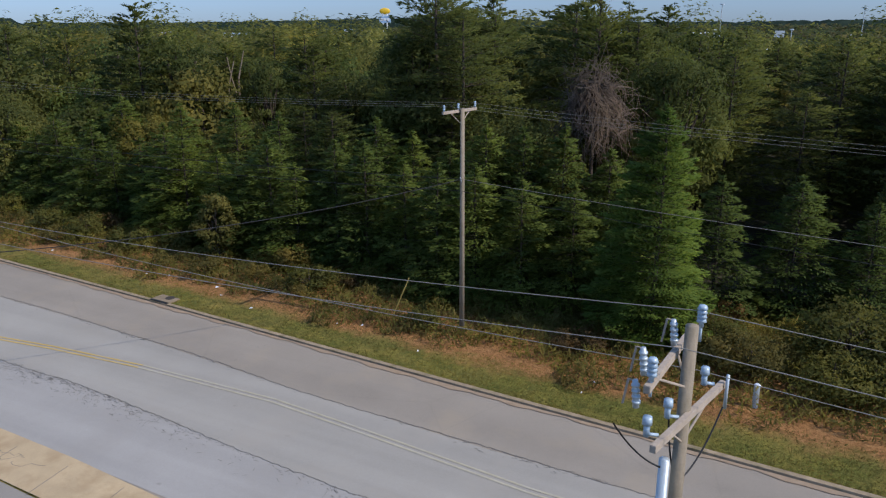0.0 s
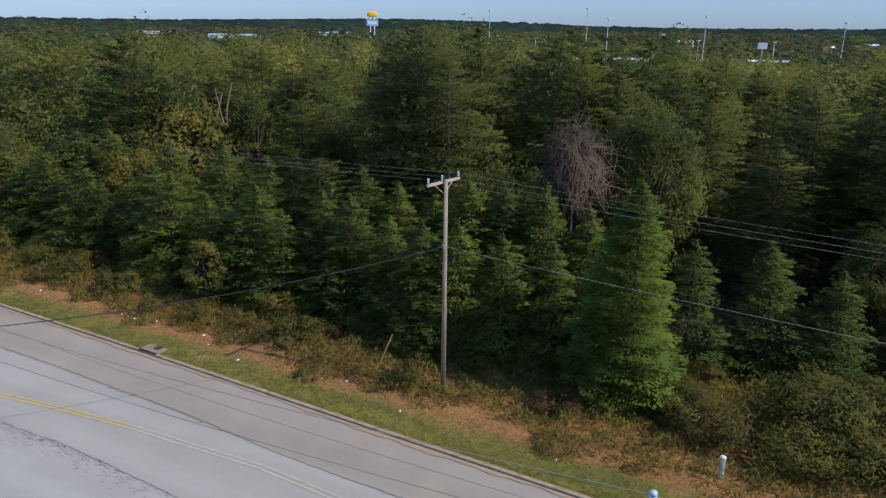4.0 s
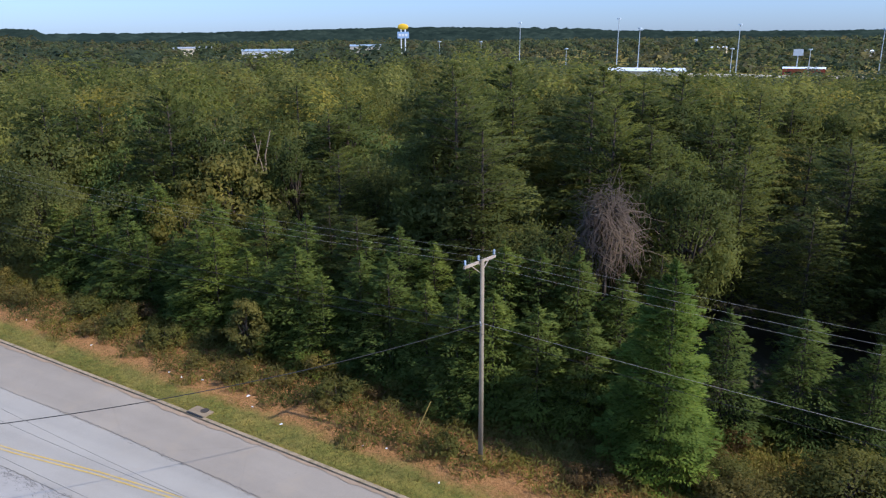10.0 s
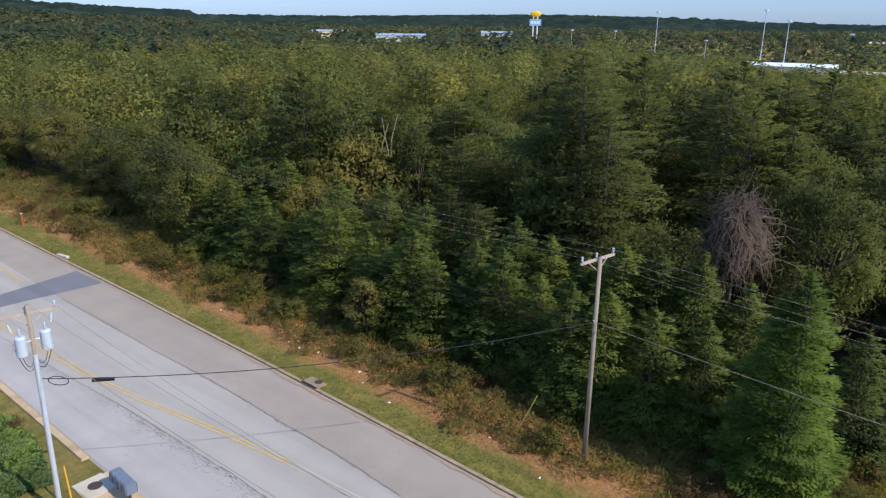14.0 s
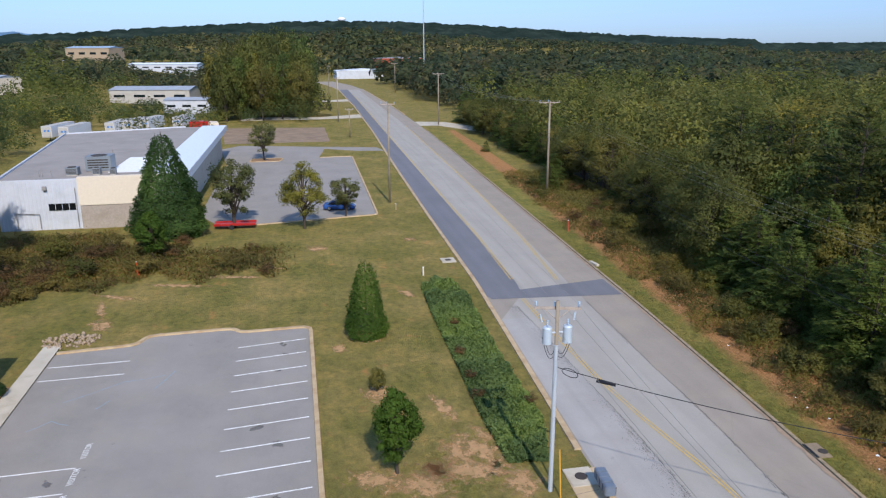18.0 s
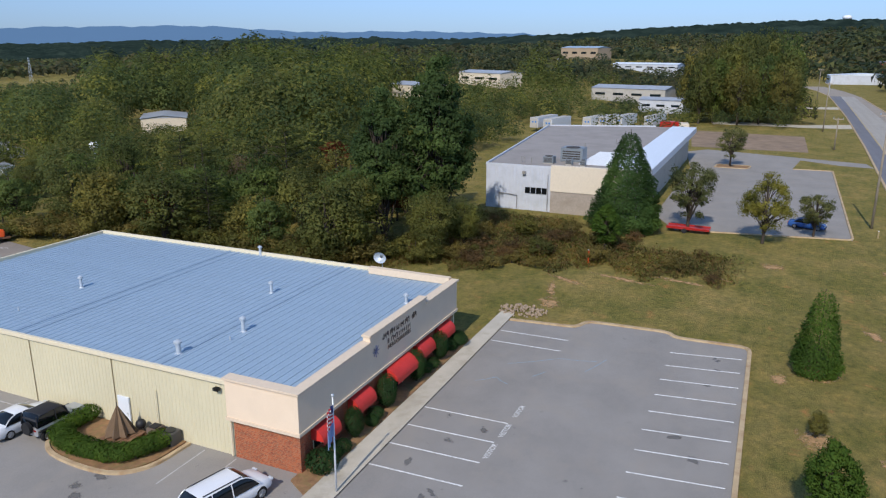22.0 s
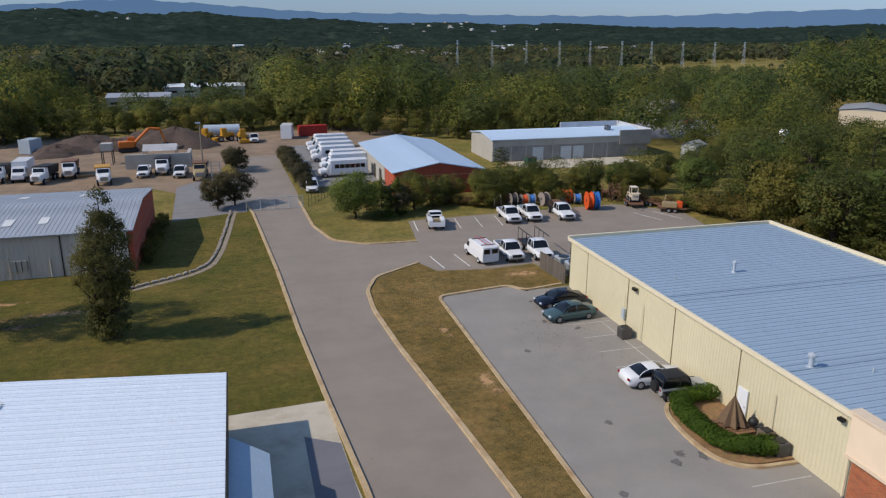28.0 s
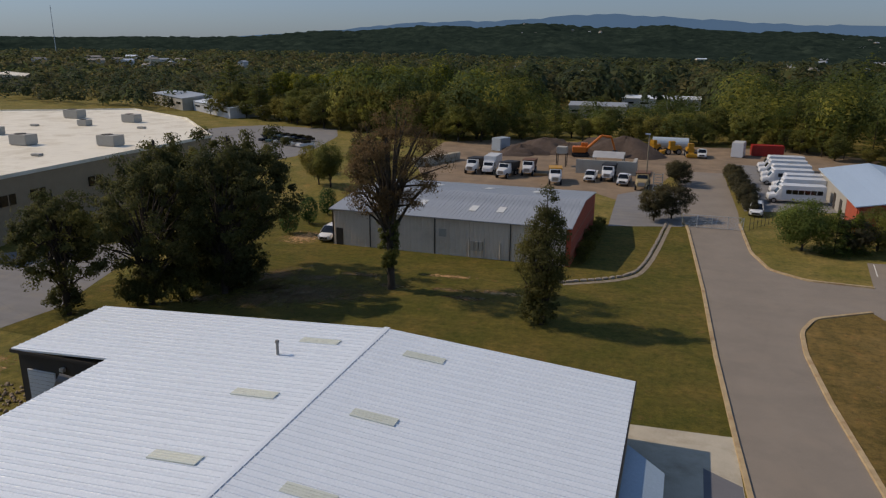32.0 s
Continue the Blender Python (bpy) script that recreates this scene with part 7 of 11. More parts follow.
def pickup(x, y, turn, label, mat=None, bed="open", ln=5.6, group="work vehicles"):
    mat = mat or P_WHITE
    ob = thing("pickup_truck", x, y, 0.02, turn, label, "pickup truck", group)
    h, w = ln / 2, 0.98
    cab0 = -0.55
    bm = bmesh.new()
    loft(bm, [(cab0, hull(w, 0.42, 1.14)), (0.9, hull(w, 0.42, 1.14)), (1.2, hull(w, 0.42, 1.12)), (h - 0.2, hull(w * 0.97, 0.45, 1.02)), (h, hull(w * 0.86, 0.5, 0.85))])
    part("body", bm, mat, ob)
    greenhouse(ob, mat, cab0, 1.35, cab0 + 0.08, 0.75, 1.1, 1.82, 0.9, 0.74, (0.05,))
    if bed == "open":
        for y0, y1, nm in ((-w, -w + 0.1, "bed_side"), (w - 0.1, w, "bed_side")):
            bar_box(nm, ob, mat, -h + 0.05, cab0 - 0.03, y0, y1, 0.55, 1.12, 0.02)
        bar_box("bed_floor", ob, BLACK_TRIM, -h + 0.05, cab0 - 0.03, -w + 0.1, w - 0.1, 0.55, 0.72)
        bar_box("tailgate", ob, mat, -h, -h + 0.08, -w + 0.02, w - 0.02, 0.55, 1.12, 0.02)
        bar_box("bed_front", ob, mat, cab0 - 0.1, cab0 - 0.03, -w + 0.1, w - 0.1, 0.72, 1.12)
    elif bed == "utility":
        for s in (-1, 1):
            y0, y1 = sorted((s * 0.5, s * 1.02))
            bar_box("tool_box", ob, mat, -h, cab0 - 0.05, y0, y1, 0.6, 1.35, 0.03)
        bar_box("bed_floor", ob, BLACK_TRIM, -h, cab0 - 0.05, -0.5, 0.5, 0.6, 0.75)
        bar_box("crate", ob, P_TAN, -1.9, -1.2, -0.35, 0.35, 0.76, 1.25, 0.02)
        bar_box("coil", ob, BLACK_TRIM, -1.15, -0.7, -0.4, 0.3, 0.76, 1.1, 0.12)
        bar_box("tailgate", ob, mat, -h - 0.06, -h, -0.98, 0.98, 0.55, 1.12, 0.02)
    elif bed in ("flat", "stake"):
        bar_box("flat_bed", ob, BLACK_TRIM, -h - 0.4, cab0 - 0.05, -1.05, 1.05, 0.78, 0.95)
        top = 2.3 if bed == "flat" else 1.9
        n = 2 if bed == "flat" else 6
        for s in (-1, 1):
            for k in range(n + 1):
                xx = -h - 0.35 + (h + 0.2 + cab0) * k / n
                bm = bmesh.new()
                rod(bm, (xx, s, 0.95), (xx, s, top), 0.03, n=6)
                part("rack_post", bm, BLACK_TRIM, ob)
            for z in ((top,) if bed == "flat" else (1.15, 1.4, 1.65, 1.9)):
                bm = bmesh.new()
                box(bm, -h - 0.4, (1.0 if bed == "flat" else cab0 - 0.1), s - 0.03, s + 0.03, z - 0.04, z + 0.04)
                part("rack_rail", bm, BLACK_TRIM, ob)
        if bed == "stake":
            bar_box("cargo", ob, P_BROWN, -h, cab0 - 0.3, -0.8, 0.8, 0.96, 1.6, 0.1)
    wheels(ob, (-h + 1.15, h - 0.95), w, 0.38, 0.25)
    lamps(ob, h - 0.06, -h + 0.02, w, 0.82, 0.9)
    bar_box("grille", ob, BLACK_TRIM, h - 0.05, h + 0.015, -0.55, 0.55, 0.62, 0.95, 0.02)
    bar_box("bumper", ob, RIM, h - 0.08, h + 0.06, -0.9, 0.9, 0.42, 0.58, 0.03)
    return ob


def jeep(x, y, turn):
    ob = thing("jeep", x, y, 0.02, turn, "black soft-top off-road car with silver bonnet and spare wheel", "car", "parked cars")
    bm = bmesh.new()
    loft(bm, [(-1.75, hull(0.75, 0.5, 1.1)), (0.35, hull(0.75, 0.5, 1.1)), (0.4, hull(0.7, 0.5, 1.08)), (1.75, hull(0.55, 0.5, 1.02))])
    part("body", bm, P_SILVER, ob)
    greenhouse(ob, P_BLACK, -1.74, 0.45, -1.65, 0.15, 1.08, 1.82, 0.74, 0.66, (0.2,), P_BLACK)
    for x0 in (-1.2, 1.15):
        for s in (-1, 1):
            y0, y1 = sorted((s * 0.6, s * 0.92))
            bar_box("fender", ob, BLACK_TRIM, x0 - 0.5, x0 + 0.5, y0, y1, 0.78, 0.88, 0.03)
    wheels(ob, (-1.2, 1.15), 0.88, 0.4, 0.26)
    bm = bmesh.new()
    rod(bm, (-1.78, 0, 1.0), (-2.02, 0, 1.0), 0.39, n=18)
    sp = part("spare_wheel", bm, TYRE, ob)
    lamps(ob, 1.78, -1.74, 0.6, 0.85, 0.85, 0.1)
    bar_box("bumper", ob, BLACK_TRIM, 1.75, 1.95, -0.75, 0.75, 0.5, 0.65, 0.03)
    return ob


def box_truck(x, y, turn, label, ln=7.6, ht=3.3, mat=None, signs=True, name="box_truck"):
    ob = thing(name, x, y, 0.02, turn, label, "box truck", "box trucks")
    h, w = ln / 2, 1.2
    bar_box("cargo_box", ob, mat or P_WHITE, -h, h - 2.2, -w, w, 0.95, ht, 0.06)
    bar_box("chassis", ob, BLACK_TRIM, -h, h - 0.4, -0.5, 0.5, 0.55, 0.94)
    bm = bmesh.new()
    loft(bm, [(h - 2.15, hull(1.1, 0.6, 2.4)), (h - 1.35, hull(1.1, 0.6, 2.4)), (h - 0.95, hull(1.08, 0.6, 1.55)), (h - 0.1, hull(0.95, 0.6, 1.4)), (h, hull(0.85, 0.65, 1.2))])
    part("cab", bm, P_WHITE, ob)
    pane("windscreen", ob, [(h - 0.98, -0.85, 1.62), (h - 0.98, 0.85, 1.62), (h - 1.33, 0.82, 2.32), (h - 1.33, -0.82, 2.32)])
    for s in (-1, 1):
        pts = [(h - 2.0, s * 1.11, 1.55), (h - 1.3, s * 1.11, 1.55), (h - 1.45, s * 1.1, 2.15), (h - 2.0, s * 1.1, 2.15)]
        pane("side_window", ob, pts if s < 0 else pts[::-1])
        if signs:
            for i, (a, b) in enumerate(((-0.62, -0.1), (-0.05, 0.42))):
                bm = bmesh.new()
                y0, y1 = sorted((s * w, s * (w + 0.012)))
                box(bm, a * h, b * h, y0, y1, 2.1, 2.65)
                part("lettering_bar", bm, P_NAVY, ob)
    wheels(ob, (-h + 1.4, h - 0.75), 1.12, 0.48, 0.3)
    lamps(ob, h - 0.05, -h + 0.02, 1.0, 0.95, 1.0)
    return ob


def shuttle_bus(x, y, turn, label, ln=8.2):
    """A small bus: a tall white body with a row of dark windows behind a bonnet and windscreen."""
    ob = thing("shuttle_bus", x, y, 0.02, turn, label, "bus", "shuttle buses")
    h, w = ln / 2, 1.2
    bm = bmesh.new()
    loft(bm, [(-h, hull(w * 0.95, 0.6, 2.75)), (-h + 0.12, hull(w, 0.5, 2.9)), (h - 2.0, hull(w, 0.5, 2.9)), (h - 1.75, hull(w * 0.98, 0.5, 2.75))])
    part("body", bm, P_WHITE, ob)
    bm = bmesh.new()
    loft(bm, [(h - 2.0, hull(1.08, 0.55, 2.35)), (h - 1.6, hull(1.08, 0.55, 2.3)), (h - 1.05, hull(1.04, 0.55, 1.5)), (h - 0.12, hull(0.95, 0.55, 1.32)), (h, hull(0.85, 0.6, 1.1))])
    part("bonnet", bm, P_WHITE, ob)
    pane("windscreen", ob, [(h - 1.07, -0.85, 1.55), (h - 1.07, 0.85, 1.55), (h - 1.55, 0.82, 2.25), (h - 1.55, -0.82, 2.25)])
    n = 6
    for s in (-1, 1):
        for k in range(n):
            a, b = -h + 0.5 + (ln - 2.9) * k / n, -h + 0.42 + (ln - 2.9) * (k + 1) / n
            pts = [(a, s * (w + 0.004), 1.55), (b, s * (w + 0.004), 1.55), (b, s * (w - 0.01), 2.2), (a, s * (w - 0.01), 2.2)]
            pane("side_window", ob, pts if s < 0 else pts[::-1])
    wheels(ob, (-h + 1.7, h - 0.85), 1.12, 0.42, 0.28)
    lamps(ob, h - 0.05, -h + 0.02, 1.0, 0.85, 1.0)
    bar_box("bumper", ob, BLACK_TRIM, h - 0.05, h + 0.1, -0.95, 0.95, 0.42, 0.58, 0.03)
    return ob


def dump_truck(x, y, turn, label, cab=None, body=None):
    ob = thing("dump_truck", x, y, 0.02, turn, label, "dump truck", "yard trucks")
    cab, body = cab or P_WHITE, body or P_BLACK
    bar_box("chassis", ob, BLACK_TRIM, -3.6, 3.4, -0.5, 0.5, 0.7, 1.05)
    bm = bmesh.new()
    loft(bm, [(-3.6, [(-1.0, 1.1), (-1.2, 2.4), (1.2, 2.4), (1.0, 1.1)]), (0.7, [(-1.0, 1.1), (-1.2, 2.7), (1.2, 2.7), (1.0, 1.1)])])
    part("dump_body", bm, body, ob)
    bar_box("cab_guard", ob, body, 0.7, 1.5, -1.15, 1.15, 2.62, 2.74, 0.03)
    bm = bmesh.new()
    loft(bm, [(0.85, hull(1.1, 0.7, 2.55)), (1.75, hull(1.1, 0.7, 2.55)), (2.1, hull(1.05, 0.7, 1.85)), (3.4, hull(0.85, 0.7, 1.65)), (3.6, hull(0.75, 0.75, 1.4))])
    part("cab", bm, cab, ob)
    pane("windscreen", ob, [(2.08, -0.85, 1.9), (2.08, 0.85, 1.9), (1.78, 0.82, 2.48), (1.78, -0.82, 2.48)])
    bar_box("grille", ob, RIM, 3.58, 3.66, -0.5, 0.5, 0.9, 1.5, 0.02)
    wheels(ob, (-2.7, -1.4, 2.7), 1.1, 0.5, 0.32)
    lamps(ob, 3.55, -3.6, 1.0, 1.05, 1.0)
    return ob


# cars beside the office
sedan("sedan", -27.7, -58.0, 2, P_NAVY, "dark navy saloon car parked beside the metal wall")
sedan("sedan", -27.2, -54.9, 4, P_TEAL, "teal-grey saloon car parked beside the dark one")
sedan("sedan", -27.7, -42.2, 178, P_WHITE, "white saloon car with black rear glass", 4.6, 1.38)
jeep(-28.4, -39.9, 178)
suv("suv", -26.4, -24.6, 166, P_WHITE, "white crossover car parked by the brick corner")
# work vehicles behind the office
van(-25.2, -73.4, -86, "white work van with red ladder on the roof rack")
pickup(-28.5, -73.4, 88, "white pickup truck with open bed")
pickup(-31.7, -73.2, 88, "white flatbed truck with black pipe rack", None, "flat", 6.2)
pickup(-24.0, -88.2, -100, "white service truck with tool boxes", None, "utility")
pickup(-34.2, -88.6, 86, "white pickup truck with open bed")
pickup(-37.2, -88.8, 86, "white pickup truck with open bed")
pickup(-41.6, -88.6, 86, "white truck with black stake bed", None, "stake", 6.4)
# buses beside the brick workshop
for x, y in ((-17.3, -124.0), (-18.2, -130.2), (-19.0, -134.6), (-17.6, -139.5), (-18.0, -144.8), (-18.0, -150.2), (-18.2, -155.6)):
    shuttle_bus(x, y, 4, "white shuttle bus with dark side windows")
suv("suv", -11.0, -113.6, 85, P_WHITE, "white car parked at the hedge")
suv("suv", -11.0, -122.5, 85, P_SILVER, "silver car parked at the hedge")
# yard trucks
for x, y, c, b, t in ((37.4, -134, P_WHITE, P_BLACK, 90), (30.4, -131.5, P_WHITE, P_BLACK, 82), (27.2, -135.5, P_WHITE, P_BROWN, 95), (21.0, -128.4, P_WHITE, P_YELLOW, 100), (12.4, -135, P_WHITE, P_BLACK, 90), (6.0, -128.5, P_TAN, P_BROWN, 90)):
    dump_truck(x, y, t, "white dump truck with dark body in the yard" if c is P_WHITE else "tan dump truck in the yard", c, b)
box_truck(34.2, -134.4, 90, "white box truck in the dirt yard", 7.0, 3.2, None, False)
for x, y in ((15.3, -132.6), (9.4, -131), (-3.9, -168)):
    pickup(x, y, 90, "white utility pickup in the dirt yard", None, "utility", group="yard trucks")
sedan("sedan", -108.0, 5.4, 80, P_BLUE, "blue car under the small tree")
suv("suv", 40.9, -81.0, 90, P_WHITE, "white car parked behind the grey building")

# ---- front and fittings of the office ----
BRICK = bpy.data.materials.new("red_brick")
BRICK.use_nodes = True
nt = BRICK.node_tree
bt = nt.nodes.new("ShaderNodeTexBrick")
tc = nt.nodes.new("ShaderNodeTexCoord")
mp = nt.nodes.new("ShaderNodeMapping")
mp.inputs["Rotation"].default_value = (radians(90), 0, 0)
sx = nt.nodes.new("ShaderNodeSeparateXYZ")
cmb = nt.nodes.new("ShaderNodeCombineXYZ")
addn = nt.nodes.new("ShaderNodeMath")
nt.links.new(tc.outputs["Object"], sx.inputs[0])
nt.links.new(sx.outputs[0], addn.inputs[0])
nt.links.new(sx.outputs[1], addn.inputs[1])
nt.links.new(addn.outputs[0], cmb.inputs[0])
nt.links.new(sx.outputs[2], cmb.inputs[1])
nt.links.new(cmb.outputs[0], bt.inputs["Vector"])
for k, v in (("Scale", 1.0), ("Mortar Size", 0.012), ("Brick Width", 0.22), ("Row Height", 0.075), ("Color1", rgb("b4562c")), ("Color2", rgb("7c341e")), ("Mortar", rgb("9c7a5e"))):
    bt.inputs[k].default_value = v
colb = mix(nt, 0.5, bt.outputs[0], ramp(nt, noise_at(nt, 1.3, 5), [(0.3, (0.75, 0.72, 0.7, 1)), (0.7, (1.1, 1.1, 1.08, 1))]), "MULTIPLY")
nt.links.new(colb, nt.nodes["Principled BSDF"].inputs["Base Color"])
nt.links.new(bump(nt, bt.outputs[1], -0.5, 0.01), nt.nodes["Principled BSDF"].inputs["Normal"])
nt.nodes["Principled BSDF"].inputs["Roughness"].default_value = 0.9
AWNING = material("red_canvas_awning", "c4322a", 0.6, vary=0.08, scale=2, dirt="9c231c")
DOOR_WHITE = material("white_steel_door", "d9dde0", 0.5, vary=0.04)
DARK = material("dark_opening", "16181a", 0.4, vary=0.2)
BRONZE = material("dark_bronze_letters", "5a4d44", 0.5, 0.3)
WINDOW = material("dark_window_glass", "1a2226", 0.08, vary=0.15, relief=0)
SEAM = material("brown_wall_seam", "86795c", 0.7)

bar_box("brick_side", office, BRICK, -30.95, -30.5, -27.35, -22.7, 0, 2.75, 0, "red brick side wall")
bar_box("brick_front", office, BRICK, -52.4, -30.95, -23.25, -22.9, 0, 2.75, 0, "red brick front wall")
bm = bmesh.new()
prism(bm, [(-52.6, -22.5), (-30.2, -22.5), (-30.2, -27.55), (-30.75, -27.55), (-30.75, -23), (-52.6, -23)], 2.7, 5.15)
part("stucco_fascia", bm, STUCCO, office, "tan stucco fascia band")
bar_box("raised_fascia", office, STUCCO, -46.6, -38.2, -22.98, -22.46, 5.1, 5.6, 0.02)
bm = bmesh.new()
prism(bm, [(-52.75, -22.38), (-46.6, -22.38), (-46.6, -23.1), (-52.75, -23.1)], 5.14, 5.27)
part("cornice", bm, STUCCO_TRIM, office)
bm = bmesh.new()
prism(bm, [(-38.2, -22.38), (-30.08, -22.38), (-30.08, -27.65), (-30.85, -27.65), (-30.85, -23.1), (-38.2, -23.1)], 5.14, 5.27)
part("cornice", bm, STUCCO_TRIM, office)
bar_box("cornice", office, STUCCO_TRIM, -46.7, -38.1, -23.05, -22.38, 5.58, 5.72, 0.02)
bm = bmesh.new()
prism(bm, [(-52.7, -22.43), (-30.13, -22.43), (-30.13, -27.6), (-30.6, -27.6), (-30.6, -22.95), (-52.7, -22.95)], 2.58, 2.78)
part("fascia_moulding", bm, STUCCO_TRIM, office)
bar_box("return_fascia", office, STUCCO_TRIM, -52.65, -52.1, -30.5, -23, 4.9, 5.45, 0.02)
# windows, door, awnings
for x0, x1, top in ((-33.8, -31.8, 2.3), (-38.1, -35.9, 2.3), (-43.6, -40.4, 2.5), (-47.4, -45.2, 2.3), (-51.2, -49.0, 2.3)):
    door = x1 - x0 > 3
    w = part("window", (lambda b: (box(b, x0 + 0.2, x1 - 0.2, -22.92, -22.86, 0.0 if door else 0.8, 2.1), b)[1])(bmesh.new()), WINDOW, office, "dark glazed entrance" if door else "dark window under the awning")
    for xx in ([x0 + 0.2, (x0 + x1) / 2, x1 - 0.2]):
        bm = bmesh.new()
        box(bm, xx - 0.03, xx + 0.03, -22.87, -22.83, 0.0 if door else 0.8, 2.1)
        part("mullion", bm, CREAM_TRIM, w)
    aw = bmesh.new()
    depth, drop = (1.25, 0.8) if door else (0.85, 0.75)
    ang = np.linspace(0, math.pi / 2, 9)
    prof = [(-22.85 + depth * math.sin(a) , top - drop + drop * math.cos(a)) for a in ang]
    ring = [[aw.verts.new((xx, y, z)) for y, z in prof] for xx in (x0, x1)]
    for i in range(len(prof) - 1):
        aw.faces.new((ring[0][i], ring[0][i + 1], ring[1][i + 1], ring[1][i]))
    for rg, xx in zip(ring, (x0, x1)):
        c = aw.verts.new((xx, -22.85, top - drop))
        aw.faces.new(rg + [c])
    lo = [aw.verts.new((xx, -22.85 + depth, top - drop - 0.22)) for xx in (x0, x1)]
    aw.faces.new((ring[0][-1], lo[0], lo[1], ring[1][-1]))
    bmesh.ops.recalc_face_normals(aw, faces=aw.faces[:])
    part("awning", aw, AWNING, office, "red curved canvas awning")
# sign on the fascia
sign = thing("office_sign", 0, 0, 0, label="dark lettered sign with a star emblem on tan stucco", category="sign")
rng = random.Random(44)
for z, a, b, tall in ((4.95, -45.0, -39.9, 0.36), (4.42, -44.2, -40.6, 0.32)):
    x = b
    while x > a:
        w = rng.uniform(0.16, 0.27)
        bm = bmesh.new()
        box(bm, x - w, x - w + 0.06, -22.455, -22.44, z - tall / 2, z + tall / 2)
        if rng.random() < 0.7:
            box(bm, x - w + 0.06, x, -22.455, -22.44, z + tall * rng.choice((-0.5, -0.1, 0.3)), z + tall * rng.choice((-0.3, 0.05, 0.5)) + 0.06)
        part("lettering_bar", bm, BRONZE, sign)
        x -= w + (0.09 if rng.random() < 0.87 else 0.32)


def letters(txt, size, mat, m, parent=None, extrude=0.01, label=""):
    cu = bpy.data.curves.new("lettering", "FONT")
    cu.body, cu.size, cu.extrude, cu.align_x = txt, size, extrude, "CENTER"
    cu.materials.append(mat)
    ob = new("lettering", cu)
    ob.matrix_world = m
    if parent:
        ob.parent = parent
    return tagged(ob, label)


letters("HEADQUARTERS", 0.46, BRONZE, pose(-42.3, -22.44, 3.85, 90, 0, 180), sign)
bm = bmesh.new()
for k in range(4):
    a = math.pi * k / 4
    box(bm, -0.42, 0.42, -0.01, 0.01, -0.03, 0.03, 0, Matrix.Translation((-38.95, -22.44, 4.35)) @ Matrix.Rotation(a, 4, "Y"))
part("emblem", bm, material("grey_blue_emblem", "6c6f90", 0.5), sign)
for x, y in ((-37.3, -14.1), (-40.0, -14.1), (-42.8, -14.1)):
    tagged(letters("VISITOR", 0.5, WHITE_LINE, pose(x, y + 0.5, 0.022, 0, 0, 180), None, 0.001), "white painted visitor lettering on the asphalt", "road marking", kind="structure")
# roof vents
for x, y, h, r in ((-39.3, -49.6, 0.9, 0.12), (-53.0, -42.5, 0.8, 0.12), (-44.5, -34.9, 0.9, 0.12), (-37.1, -31.7, 1.0, 0.14), (-32.4, -33.0, 0.85, 0.16), (-46.8, -24.2, 0.7, 0.12), (-33.5, -49.2, 0.35, 0.05), (-35.5, -31.5, 0.3, 0.05)):
    v = thing("roof_vent", x, y, 4.86, label="galvanised vent pipe with cap on the metal roof", category="roof vent", group="roof vents")
    bm = bmesh.new()
    rod(bm, (0, 0, 0), (0, 0, h), r, n=14)
    part("pipe", bm, GREY_METAL, v, smooth=False)
    if h > 0.5:
        bm = bmesh.new()
        rod(bm, (0, 0, h - 0.1), (0, 0, h + 0.02), r * 1.7, r * 1.7, 14)
        rod(bm, (0, 0, h + 0.02), (0, 0, h + 0.14), r * 1.7, r * 0.3, 14)
        part("cap", bm, GREY_METAL, v)
        bm = bmesh.new()
        rod(bm, (0, 0, 0), (0, 0, 0.1), r * 1.8, r * 1.05, 14)
        part("flashing", bm, GREY_METAL, v)
LAP = material("weathered_roof_lap", "8b9fb0", 0.55, 0.1, vary=0.08, scale=0.8)
for y in (-45.9, -44.9, -33.6, -32.9):
    bm = bmesh.new()
    box(bm, -53.0, -30.5, y - 0.12, y + 0.12, 4.86, 4.925)
    part("lap_strip", bm, LAP, office, "raised lap strip across the roof")
# wall seams, door, pipes
for y in (-58.6, -51.2, -44.4, -36.9):
    bar_box("wall_seam", office, SEAM, -30.57, -30.545, y - 0.025, y + 0.025, 0, 4.7)
bar_box("eave_trim", office, CREAM_TRIM, -30.62, -30.38, -62.6, -27.65, 4.66, 4.95, 0.02)
bar_box("eave_trim", office, CREAM_TRIM, -53.2, -30.4, -62.75, -62.5, 4.75, 5.12, 0.02)
bar_box("eave_trim", office, CREAM_TRIM, -53.3, -53.02, -62.6, -30.6, 4.85, 5.14, 0.02)
d = part("door", (lambda b: (box(b, -30.56, -30.44, -36.6, -35.65, 0.05, 2.15, 0.01), b)[1])(bmesh.new()), DOOR_WHITE, office, "white steel door")
bm = bmesh.new()
rod(bm, (-30.43, -35.8, 1.05), (-30.36, -35.8, 1.05), 0.04, n=8)
part("handle", bm, GREY_METAL, d)
bar_box("electric_meter", office, CAN, -30.5, -30.3, -51.6, -51.2, 1.0, 1.9, 0.02, "pale meter box")
for y in (-51.4, -48.6, -33.3):
    bm = bmesh.new()
    rod(bm, (-30.42, y, 0.2), (-30.42, y, 3.2), 0.03, n=8)
    part("conduit", bm, CREAM_TRIM, office)
bar_box("wall_lamp", office, DARK, -30.5, -30.2, -50.1, -49.6, 4.0, 4.25, 0.03)
bar_box("wall_lamp", office, DARK, -30.5, -30.2, -28.5, -28.1, 4.2, 4.4, 0.03)
bm = bmesh.new()
